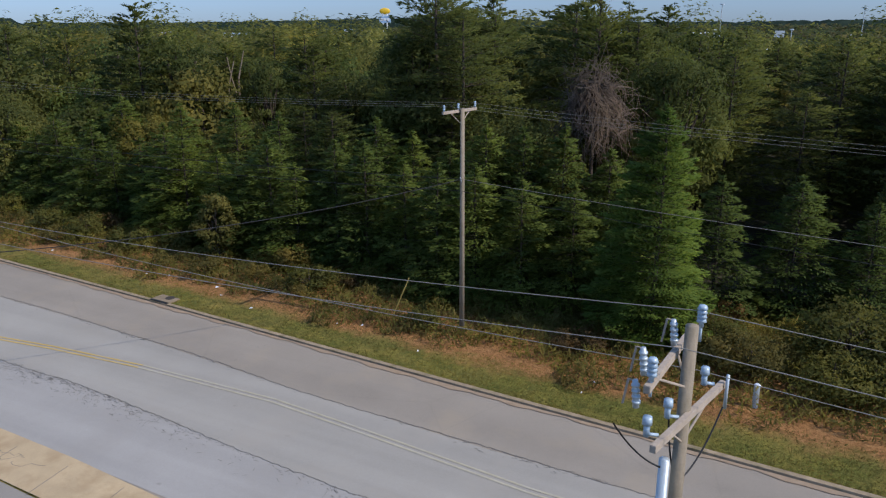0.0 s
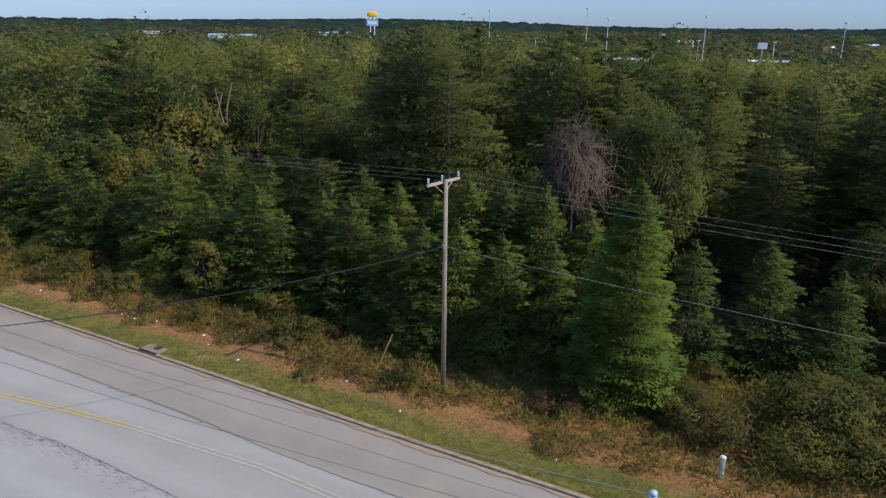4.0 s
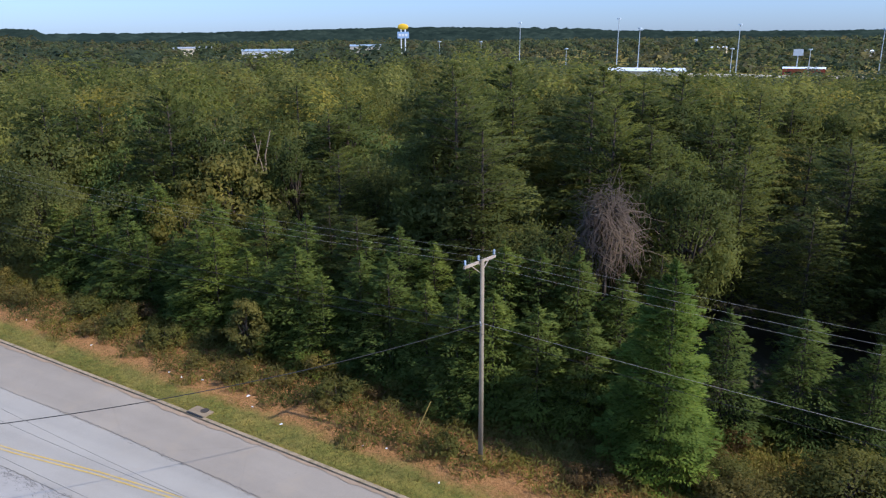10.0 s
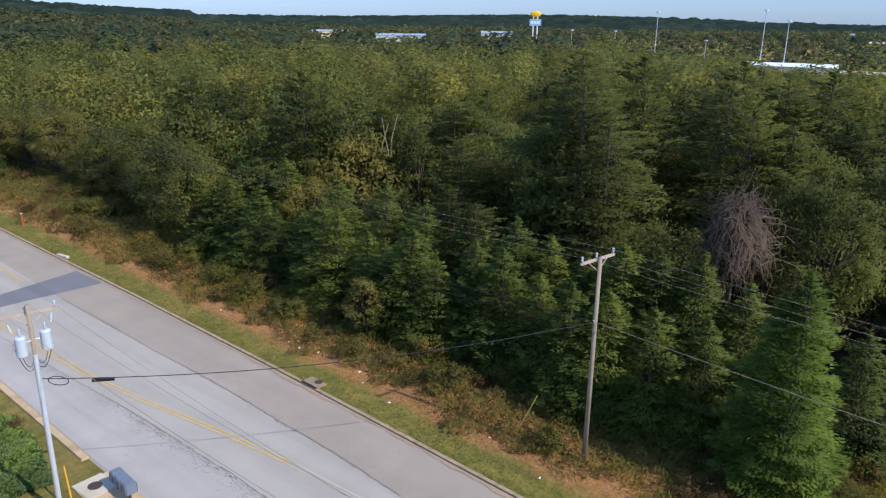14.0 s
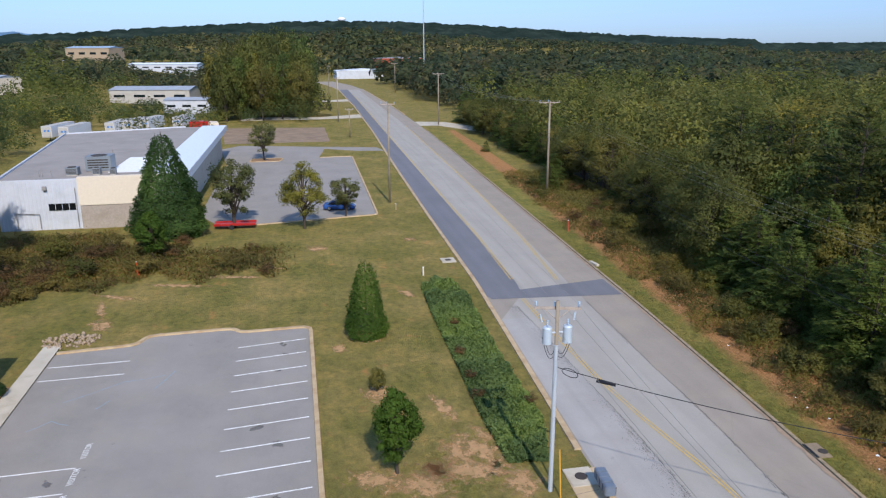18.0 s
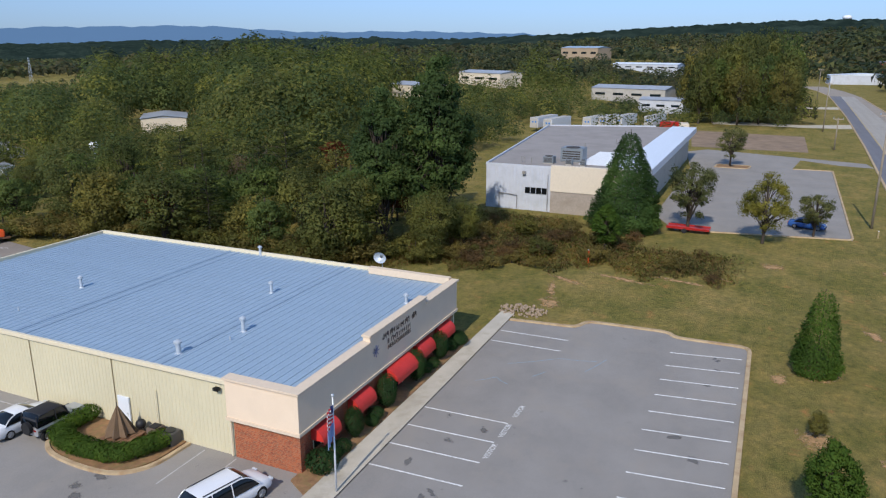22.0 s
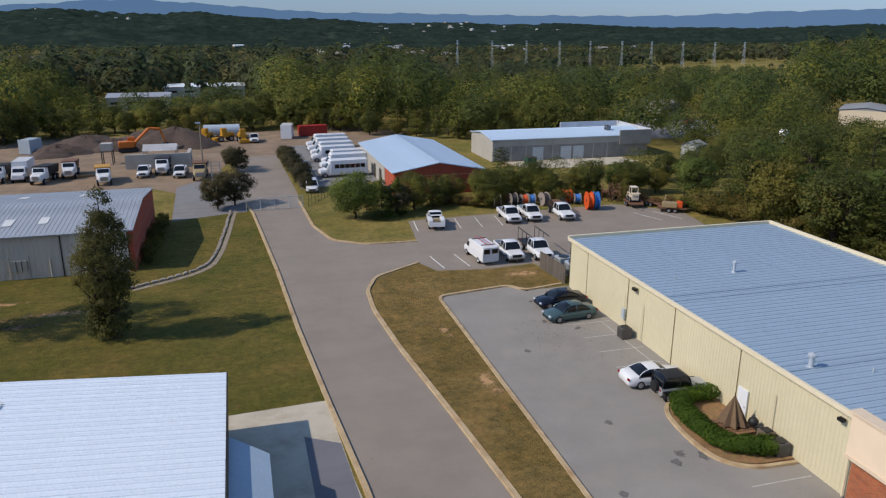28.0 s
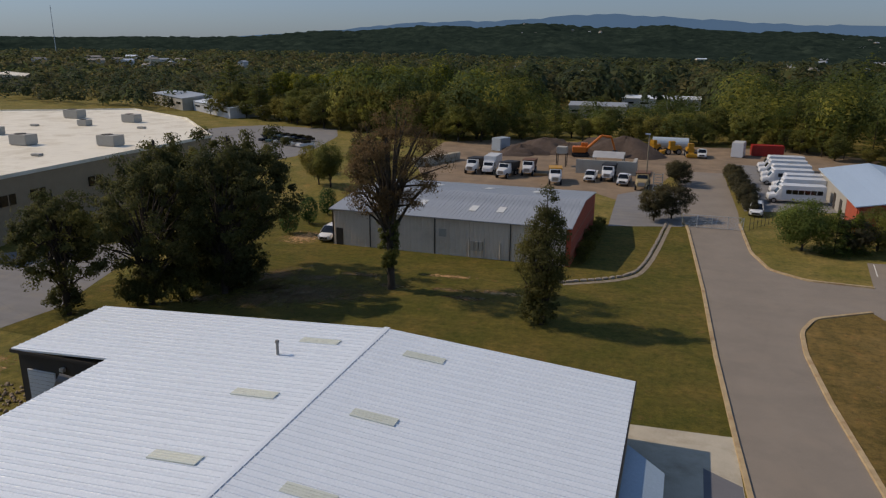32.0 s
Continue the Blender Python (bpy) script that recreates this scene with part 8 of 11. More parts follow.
rod(bm, (-30.4, -27.5, 0.1), (-30.4, -27.5, 4.7), 0.06, n=8)
part("downpipe", bm, CREAM_TRIM, office)


def ac_unit(x, y, z=0.0, s=1.0, label="grey outdoor cooling unit with round fan grille"):
    ob = thing("ac_unit", x, y, z, label=label, category="cooling unit", group="cooling units")
    bm = bmesh.new()
    box(bm, -0.45 * s, 0.45 * s, -0.45 * s, 0.45 * s, 0.05, 0.95 * s, 0.04)
    part("case", bm, GREY_METAL if s != 1 else material("dark_unit_case", "55524e", 0.6), ob)
    bm = bmesh.new()
    rod(bm, (0, 0, 0.95 * s), (0, 0, 1.0 * s), 0.34 * s, n=18)
    part("fan_grille", bm, DARK, ob)
    for k in range(6):
        bar_box("slat", ob, DARK, 0.45 * s, 0.462 * s, -0.38 * s, 0.38 * s, (0.15 + 0.12 * k) * s, (0.2 + 0.12 * k) * s)
    return ob


ac_unit(-29.7, -49.8)
ac_unit(-30.0, -31.9)
# planted island with hedge, folded parasol and table
bm = bmesh.new()
prism(bm, [(p.x, p.y) for p in smooth_line([(-30.5, -40.0), (-28.2, -39.9), (-26.4, -38.2), (-26.0, -35), (-26.2, -32.6), (-27.6, -31.3), (-30.5, -31.2)], False, 2)], 0, 0.13)
part("planter_island", bm, STRAW, None, "mulched island beside the metal wall", kind="structure", category="ground")
kerb("kerb", [(-30.4, -40.1), (-28.2, -40.0), (-26.2, -38.3), (-25.8, -35), (-26.0, -32.4), (-27.5, -31.0), (-30.4, -30.9)], 0.3, 0.17, 2)
par = thing("parasol", -28.9, -34.9, 0.14, label="folded brown patio parasol on a wooden stand", category="parasol")
bm = bmesh.new()
n = 16
base, tip = [], bm.verts.new((0, 0, 2.45))
for k in range(n):
    a = 6.283 * k / n
    r = 0.95 if k % 2 else 0.62
    base.append(bm.verts.new((r * math.cos(a), r * math.sin(a), 0.55)))
for k in range(n):
    bm.faces.new((base[k], base[(k + 1) % n], tip))
bm.faces.new(base[::-1])
part("canopy", bm, material("brown_canvas", "6f5a44", 0.9, vary=0.2, scale=3), par)
bm = bmesh.new()
rod(bm, (0, 0, 0), (0, 0, 2.6), 0.03, n=8)
part("post", bm, BLACK_TRIM, par)
WOOD_DECK = material("brown_deck_wood", "7a5a40", 0.85, vary=0.2, scale=4)
tb = thing("patio_table", -28.7, -34.7, 0.14, label="low brown wooden patio table with dark rail", category="table")
for k in range(7):
    bar_box("plank", tb, WOOD_DECK, -1.1, 1.1, -1.0 + 0.29 * k, -0.74 + 0.29 * k, 0.38, 0.44, 0.008)
for sx_ in (-1, 1):
    for sy in (-1, 1):
        bar_box("leg", tb, WOOD_DECK, sx_ * 0.95 - 0.05, sx_ * 0.95 + 0.05, sy * 0.85 - 0.05, sy * 0.85 + 0.05, 0, 0.38)
bin_ = thing("planter_bin", -29.9, -33.0, 0.1, label="brown square bin beside the hedge", category="bin")
bar_box("body", bin_, material("brown_aggregate", "6b5c4e", 0.9, vary=0.2, scale=12), -0.4, 0.4, -0.4, 0.4, 0, 0.95, 0.05)
bar_box("lid", bin_, BLACK_TRIM, -0.3, 0.3, -0.3, 0.3, 0.95, 1.0, 0.02)
grill = thing("grill", -29.9, -34.2, 0.1, label="dark barbecue grill on legs", category="grill")
bm = bmesh.new()
bmesh.ops.create_uvsphere(bm, u_segments=14, v_segments=8, radius=0.32, matrix=Matrix.Translation((0, 0, 0.85)))
part("bowl", bm, BLACK_TRIM, grill, smooth=True)
for k in range(3):
    bm = bmesh.new()
    rod(bm, (0.1 * math.cos(k * 2.1), 0.1 * math.sin(k * 2.1), 0.7), (0.32 * math.cos(k * 2.1), 0.32 * math.sin(k * 2.1), 0), 0.02, n=6)
    part("leg", bm, BLACK_TRIM, grill)
# flagpole with two hanging flags
fp = thing("flagpole", -29.8, -19.95, 0.1, label="white flagpole with two limp flags before the office", category="flagpole")
bm = bmesh.new()
rod(bm, (0, 0, 0), (0, 0, 5.75), 0.06, 0.035, 12)
part("mast", bm, DOOR_WHITE, fp, smooth=True)
bm = bmesh.new()
bmesh.ops.create_uvsphere(bm, u_segments=12, v_segments=8, radius=0.09, matrix=Matrix.Translation((0, 0, 5.8)))
part("finial", bm, GREY_METAL, fp, smooth=True)


def limp_flag(z, colours, name):
    """A flag hanging in folds: upright strips of cloth, each in its colour."""
    n, mrows = 16, 10
    v = [(0.06 + 0.036 * i, 0.06 * math.sin(i * 1.3), z - 0.085 * j - 0.02 * i - 0.01 * i * j * 0.3) for i in range(n) for j in range(mrows)]
    f = [(i * mrows + j, i * mrows + j + 1, (i + 1) * mrows + j + 1, (i + 1) * mrows + j) for i in range(n - 1) for j in range(mrows - 1)]
    idx = [(0 if i < 6 and j < 5 else 1 + j % 2) if len(colours) == 3 else 0 for i in range(n - 1) for j in range(mrows - 1)]
    part(name, raw_mesh(name, v, f, colours, True, idx), None, fp)


limp_flag(5.3, [material("flag_blue", "232c5c", 0.8), material("flag_red", "a82830", 0.8), material("flag_white", "d8d4d0", 0.8)], "striped_flag")
limp_flag(4.3, [material("pale_blue_cloth", "7d94bd", 0.8)], "blue_flag")
bm = bmesh.new()
prism(bm, [(-53, -22.9), (-29.7, -22.9), (-28.8, -21.4), (-53, -21.4)], 0.0, 0.1)
part("planting_bed", bm, STRAW, None, "mulched planting bed before the office", kind="structure", category="ground")
# shrubs along the front
kind_of("round_shrub", clipped(300, 1.1, 0.8, 1300, 0.11, 0.09), HOLLY_LEAF)
kind_of("tall_shrub", clipped(301, 2.5, 0.74, 3600, 0.1, 0.06, 20, 0.1), HOLLY_LEAF)
kind_of("hedge_bush", clipped(302, 1.1, 0.85, 1300, 0.12, 0.09), LAWN_TREE_LEAF)
for x, s in ((-35.2, 0.85), (-39.5, 1.0), (-44.0, 1.0), (-48.2, 0.95)):
    plant("tall_shrub", x, -22.0, s, 0.1, name="shrub", category="shrub", group="front shrubs", label="dark clipped upright evergreen shrub before the office")
for x, y, s in ((-31.2, -21.95, 1.25), (-32.6, -22.1, 0.8), (-33.5, -22.0, 0.75), (-37.0, -22.0, 0.65), (-37.9, -22.2, 0.75), (-45.6, -22.2, 0.7), (-46.6, -22.1, 0.75), (-50.2, -22.2, 0.8), (-51.4, -22.0, 1.0), (-52.3, -22.4, 0.8)):
    plant("round_shrub", x, y + 0.2, s, 0.1, name="shrub", category="shrub", group="front shrubs", label="low round dark green shrub before the office")
for x, y in ((-30.0, -38.9), (-29.2, -39.0), (-28.4, -38.9), (-27.7, -38.5), (-27.2, -37.8), (-27.0, -37.0), (-26.9, -36.2), (-26.9, -35.4), (-26.9, -34.6), (-27.0, -33.8), (-27.4, -33.1), (-28.1, -32.6), (-28.8, -32.3), (-29.4, -32.2)):
    plant("hedge_bush", x, y, 1.0, 0.12, name="hedge_bush", category="hedge", group="planter hedge", label="clipped green hedge bush in the planted island")
# satellite dish behind the far eave
dish = thing("satellite_dish", -54.6, -30.5, 0.0, label="grey satellite dish on a mast behind the roof", category="satellite dish")
bm = bmesh.new()
rod(bm, (0, 0, 0), (0, 0, 5.6), 0.05, n=8)
part("mast", bm, GREY_METAL, dish)
bm = bmesh.new()
nn, mm = 18, 5
rows_ = [[bm.verts.new((0.12 + 0.35 * (j / mm) ** 2, 0.62 * j / mm * math.cos(6.283 * i / nn), 5.75 + 0.5 * j / mm * math.sin(6.283 * i / nn))) for i in range(nn)] for j in range(1, mm + 1)]
for a, b in zip(rows_, rows_[1:]):
    for i in range(nn):
        bm.faces.new((a[i], a[(i + 1) % nn], b[(i + 1) % nn], b[i]))
bm.faces.new(rows_[0])
part("reflector", bm, GREY_METAL, dish, smooth=True)
bm = bmesh.new()
rod(bm, (0.2, 0, 5.3), (0.75, 0, 5.75), 0.02, n=6)
part("feed_arm", bm, GREY_METAL, dish)
# wooden fence and units behind the corner
WEATHERED = material("weathered_fence_wood", "6f665c", 0.95, vary=0.25, scale=3, fine=20, spread=0.35)
fence = thing("wooden_fence", 0, 0, 0, label="grey weathered board fence behind the building corner", category="fence")
bmb = bmesh.new()
box(bmb, -0.07, 0.07, -0.012, 0.012, 0, 1.85, 0.004)
board = finish("board", bmb, WEATHERED)
for k in range(34):
    o = new("board", board)
    o.parent = fence
    o.matrix_local = pose(-30.2 - 0.012 * k, -68.6 + 0.16 * k, 0, 0, 0, 92)
for z in (0.4, 1.5):
    bm = bmesh.new()
    rod(bm, (-30.25, -68.6, z), (-30.65, -63.3, z), 0.04, n=6)
    part("rail", bm, WEATHERED, fence)
for x, y in ((-32.2, -67.2), (-32.4, -65.2)):
    ac_unit(x, y, 0, 1.6, "large grey cooling unit behind the fence")

# ---- yards and small site things ----
def reel(x, y, turn, col, r=0.95, w=0.9, flange=None, label="wooden cable reel"):
    ob = thing("cable_reel", x, y, 0, turn, label, "cable reel", "cable reels")
    WOODF = flange or REEL_WOOD
    for s in (-1, 1):
        bm = bmesh.new()
        rod(bm, (0, s * w / 2 - 0.04, r), (0, s * w / 2 + 0.04, r), r, n=24)
        fl = part("flange", bm, WOODF, ob)
        bm = bmesh.new()
        rod(bm, (0, s * (w / 2 + 0.045) - 0.01, r), (0, s * (w / 2 + 0.045) + 0.01, r), r * 0.2, n=12)
        part("hub", bm, DARK_WALL, fl)
    bm = bmesh.new()
    rings = [[bm.verts.new((q * math.cos(6.283 * i / 20), -w / 2 + 0.04 + (w - 0.08) * k / 14, r + q * math.sin(6.283 * i / 20))) for i in range(20)] for k in range(15) for q in (r * (0.8 + 0.035 * (k % 2)),)]
    for ra, rb in zip(rings, rings[1:]):
        for i in range(20):
            bm.faces.new((ra[i], ra[(i + 1) % 20], rb[(i + 1) % 20], rb[i]))
    part("wound_cable", bm, col, ob)
    return ob


REEL_WOOD = material("grey_reel_wood", "8a8078", 0.95, vary=0.2, scale=3)
C_ORANGE, C_BLUE, C_DARK = material("orange_duct", "d2541e", 0.5, vary=0.1), material("blue_duct", "2a6fb4", 0.5, vary=0.1), material("dark_cable", "2c2828", 0.6, vary=0.1)
for x, y, c, t in ((-34.9, -95.4, C_DARK, 80), (-37.4, -95.8, C_DARK, 95), (-39.2, -96.0, C_ORANGE, 90), (-40.3, -95.9, C_BLUE, 85), (-41.9, -95.0, C_DARK, 100), (-45.4, -95.4, C_ORANGE, 90), (-46.8, -94.6, C_BLUE, 80)):
    reel(x, y, t, c, 0.95 if c is C_DARK else 0.8, label="grey wooden cable reel beside the hedge" if c is C_DARK else "cable reel wound with bright duct")
for x, y, t in ((-51.8, -95.6, 60), (-52.9, -94.8, 75)):
    ring = thing("empty_reel", x, y, 0, t, "rusty empty steel reel leaning behind the lot", "reel", "empty reels")
    for d in (-0.45, 0.45):
        bm = bmesh.new()
        n = 22
        for k in range(n):
            a, b = 6.2832 * k / n, 6.2832 * (k + 1) / n
            rod(bm, (1.3 * math.cos(a), d, 1.32 + 1.3 * math.sin(a)), (1.3 * math.cos(b), d, 1.32 + 1.3 * math.sin(b)), 0.05, n=5)
        part("rim", bm, P_BROWN, ring)
        bm = bmesh.new()
        for k in range(8):
            a = 6.2832 * k / 8
            rod(bm, (0.3 * math.cos(a), d, 1.32 + 0.3 * math.sin(a)), (1.3 * math.cos(a), d, 1.32 + 1.3 * math.sin(a)), 0.035, n=5)
        part("spokes", bm, P_BROWN, ring)
    bm = bmesh.new()
    rod(bm, (0, -0.45, 1.32), (0, 0.45, 1.32), 0.3, n=14)
    part("drum", bm, P_BROWN, ring)
reel(-45.6, -95.6, 85, C_ORANGE, 1.0, 1.1, C_ORANGE, "large orange reel of duct")
reel(-47.0, -91.2, 80, C_ORANGE, 1.25, 0.7, C_ORANGE, "large orange reel of duct")
reel(-47.9, -91.0, 80, C_BLUE, 1.25, 0.6, C_BLUE, "large blue reel of duct")


def trailer(x, y, turn, label, deck=None, load=True):
    ob = thing("equipment_trailer", x, y, 0, turn, label, "trailer", "equipment trailers")
    bar_box("deck", ob, P_BROWN, -2.0, 1.8, -0.95, 0.95, 0.5, 0.62, 0.02)
    bm = bmesh.new()
    rod(bm, (1.8, -0.6, 0.55), (3.1, 0, 0.5), 0.05, n=6)
    rod(bm, (1.8, 0.6, 0.55), (3.1, 0, 0.5), 0.05, n=6)
    part("drawbar", bm, BLACK_TRIM, ob)
    wheels(ob, (-0.5, 0.3), 1.1, 0.33, 0.2)
    for s in (-1, 1):
        bar_box("mudguard", ob, P_BROWN, -0.95, 0.75, s * 1.1 - 0.14, s * 1.1 + 0.14, 0.72, 0.77, 0.02)
        bar_box("side_rail", ob, P_BROWN, -2.0, 1.8, s * 0.93 - 0.03, s * 0.93 + 0.03, 0.62, 0.74)
    if load:
        bar_box("machine_body", ob, P_TAN, -1.4, 0.6, -0.6, 0.6, 0.62, 1.3, 0.08)
        bar_box("engine_cover", ob, deck or P_TAN, 0.5, 1.3, -0.5, 0.5, 0.62, 1.5, 0.1)
        for s in (-1, 1):
            bm = bmesh.new()
            rod(bm, (-1.2, s * 0.55, 1.25), (-1.0, s * 0.55, 2.2), 0.04, n=6)
            part("roll_bar", bm, P_TAN, ob)
        bm = bmesh.new()
        rod(bm, (-1.0, -0.55, 2.2), (-1.0, 0.55, 2.2), 0.04, n=6)
        part("roll_bar", bm, P_TAN, ob)
    return ob


def skid_loader(x, y, turn):
    ob = thing("skid_loader", x, y, 0.62, turn, "small white skid loader standing on a flat trailer", "loader")
    bar_box("body", ob, PALE_CREAM, -1.1, 0.7, -0.55, 0.55, 0.3, 1.0, 0.08)
    bar_box("engine_cover", ob, PALE_CREAM, -1.25, -0.55, -0.5, 0.5, 0.95, 1.35, 0.08)
    bar_box("cab_roof", ob, PALE_CREAM, -0.6, 0.65, -0.5, 0.5, 2.0, 2.1, 0.04)
    for sx_ in (-0.55, 0.58):
        for sy in (-0.46, 0.46):
            bar_box("cab_post", ob, PALE_CREAM, sx_ - 0.05, sx_ + 0.05, sy - 0.05, sy + 0.05, 1.0, 2.0)
    bar_box("seat", ob, BLACK_TRIM, -0.4, 0.1, -0.3, 0.3, 1.0, 1.45, 0.05)
    for s in (-1, 1):
        bm = bmesh.new()
        rod(bm, (-1.1, s * 0.66, 1.3), (0.7, s * 0.66, 1.15), 0.07, n=6)
        rod(bm, (0.7, s * 0.66, 1.15), (1.15, s * 0.66, 0.3), 0.07, n=6)
        part("arm", bm, PALE_CREAM, ob)
    bar_box("bucket", ob, BLACK_TRIM, 1.0, 1.6, -0.8, 0.8, 0.05, 0.5, 0.08)
    wheels(ob, (-0.7, 0.45), 0.7, 0.36, 0.25)


trailer(-54.1, -91.4, 75, "brown flat trailer carrying a small loader", None, False)
skid_loader(-54.2, -91.8, -105)
trailer(-57.2, -90.8, 100, "low brown trailer with wheels", None, False)
trailer(-57.6, -87.0, 150, "tan drilling machine on a trailer with orange tank", C_ORANGE)
for i in range(5):
    bay(-21.8 - 2.8 * i, -91.0, -21.2 - 2.8 * i, -86.0)
for i in range(5):
    bay(-20.4 - 2.8 * i, -71.0, -20.0 - 2.8 * i, -75.6)
for x in (-56.6, -53.6):
    bay(x, -83.0, x + 1.6, -87.6)
for y in (-53.4, -50.6, -47.8, -45.0, -29.6, -27.2):
    line_on("bay_line", [(-30.3, y), (-26.4, y)], 0.1, 0.021, FADED_WHITE, "faded white bay line beside the metal building")
line_on("bay_line", [(-29.5, -53.4), (-29.5, -41.5)], 0.1, 0.0225, FADED_WHITE, "faded white painted line along the wall")
# gate across the side road and wire fence
gate = thing("chain_link_gate", 0, 0, 0, label="closed grey chain-link gate across the side road", category="gate")
for x in (-0.9, -2.8, -4.7, -6.7, -8.6):
    bm = bmesh.new()
    rod(bm, (x, -102.2, 0), (x, -102.2, 1.8), 0.04, n=8)
    part("post", bm, GREY_METAL, gate)
for z in (0.12, 1.75):
    bm = bmesh.new()
    rod(bm, (-0.9, -102.2, z), (-8.6, -102.2, z), 0.03, n=6)
    part("rail", bm, GREY_METAL, gate)
bm = bmesh.new()
k = 0.0
while k < 7.7:
    for s in (-1, 1):
        a, b = Vector((-0.9 - k, -102.2, 0.12)), Vector((max(-8.6, min(-0.9, -0.9 - k - s * 1.6)), -102.2, 1.75))
        rod(bm, a, b, 0.006, n=3, caps=False)
    k += 0.22
part("mesh", bm, GREY_METAL, gate, "wire mesh")
fenced = thing("wire_fence", 0, 0, 0, label="dark green wire fence along the hedge", category="fence")
for i in range(7):
    bm = bmesh.new()
    rod(bm, (-9.4 - 0.55 * i, -102.6 - 0.9 * i, 0), (-9.4 - 0.55 * i, -102.6 - 0.9 * i, 1.8), 0.035, n=6)
    part("post", bm, DARK_WALL, fenced)
for z in (0.2, 1.0, 1.75):
    bm = bmesh.new()
    rod(bm, (-9.4, -102.6, z), (-12.7, -108, z), 0.02, n=5)
    part("rail", bm, DARK_WALL, fenced)
# dirt yard: containers, mounds, digger, tank, walls of blocks
def container(x, y, turn, mat, label, ln=6.0, w=2.4, h=2.6, name="shipping_container"):
    ob = thing(name, x, y, 0, turn, label, "container", "containers")
    bm = bmesh.new()
    n = int(ln / 0.3)
    box(bm, -ln / 2, ln / 2, -w / 2, w / 2, 0.12, h, 0.03)
    part("body", bm, mat, ob)
    for s in (-1, 1):
        for i in range(n):
            bar_box("rib", ob, mat, -ln / 2 + 0.1 + i * 0.3, -ln / 2 + 0.22 + i * 0.3, s * w / 2 - 0.02, s * w / 2 + 0.03, 0.25, h - 0.1)
    bar_box("door", ob, mat, -ln / 2 - 0.04, -ln / 2, -w / 2 + 0.08, w / 2 - 0.08, 0.2, h - 0.08, 0.01)
    return ob


# low red trailer under the shade trees of the car park
rt = thing("flatbed_trailer", -99.2, -9.0, 0.02, 88, "low red flatbed trailer under the shade trees", "trailer")
bar_box("deck", rt, P_RED, -2.7, 2.7, -0.9, 0.9, 0.5, 0.66, 0.02)
for s in (-1, 1):
    bar_box("side_rail", rt, P_RED, -2.7, 2.7, s * 0.9 - 0.04, s * 0.9 + 0.04, 0.66, 0.82, 0.01)
    bm = bmesh.new()
    rod(bm, (-0.4, s * 0.72, 0.32), (-0.4, s * 0.92, 0.32), 0.32, n=14)
    part("wheel", bm, BLACK_TRIM, rt)


def box_trailer(x, y, turn, label, ln=13, h=4.0, mat=None):
    ob = thing("box_trailer", x, y, float(land(x, y)), turn, label, "trailer", "box trailers")
    bar_box("body", ob, mat or P_WHITE, -ln / 2, ln / 2, -1.28, 1.28, 1.15, h, 0.05)
    bar_box("roof", ob, LIGHT_WALL, -ln / 2, ln / 2, -1.25, 1.25, h, h + 0.03)
    bar_box("door", ob, LIGHT_WALL, ln / 2, ln / 2 + 0.04, -1.2, 1.2, 1.2, h - 0.1, 0.01)
    for s in (-0.6, 0.3):
        bar_box("lettering_bar", ob, C_BLUE, ln / 2 + 0.04, ln / 2 + 0.05, s, s + 0.5, 2.6, 3.1)
    wheels(ob, (-ln / 2 + 1.5, -ln / 2 + 2.7), 1.2, 0.5, 0.3)
    for s in (-1, 1):
        bar_box("leg", ob, BLACK_TRIM, ln / 2 - 3, ln / 2 - 2.85, s * 0.7 - 0.07, s * 0.7 + 0.07, 0, 1.15)
    return ob


for x, y in ((-210.9, -61.8), (-208.1, -57.0), (-217.5, -48.1), (-221.3, -44.5), (-225.2, -40.8), (-229.1, -32.6)):
    box_trailer(x, y, -10, "white box trailer parked behind the warehouse")
container(-225, -27.5, 80, P_RED, "red and white container behind the warehouse")
container(-221, -23.5, 10, PALE_CREAM, "cream container behind the warehouse")
container(39.5, -163, 70, CAN, "pale grey container in the dirt yard", 4.0, 2.4, 2.9)
container(-11.4, -172, 80, P_WHITE, "white container at the yard edge", 4.5, 2.4, 3.2)
container(-17.4, -175, 5, P_RED, "red brick-coloured container at the yard edge", 6.5, 2.4, 2.4)


def mound(x, y, rx_, ry_, h, mat, label, seed):
    rs_ = np.random.RandomState(seed)
    n, m_ = 10, 28
    v, f = [], []
    for i in range(n + 1):
        for j in range(m_):
            a = 6.283 * j / m_
            r = i / n
            wob = 1 + 0.18 * math.sin(3 * a + seed) + 0.1 * math.sin(7 * a)
            z = h * (1 - r ** 1.3) * (1 + 0.25 * math.sin(2 * a + seed * 2) * r) + rs_.normal(0, 0.12) * (1 - r)
            z += rs_.normal(0, 0.16) * (i > 0)
            v.append((x + rx_ * r * wob * math.cos(a), y + ry_ * r * wob * math.sin(a), max(-0.05, z) if i < n else -0.05))
    f = [(i * m_ + j, (i + 1) * m_ + j, (i + 1) * m_ + (j + 1) % m_, i * m_ + (j + 1) % m_) for i in range(n) for j in range(m_)]
    part("soil_mound", raw_mesh("soil_mound", v, f, mat, True), None, None, label, category="mound", group="soil mounds")


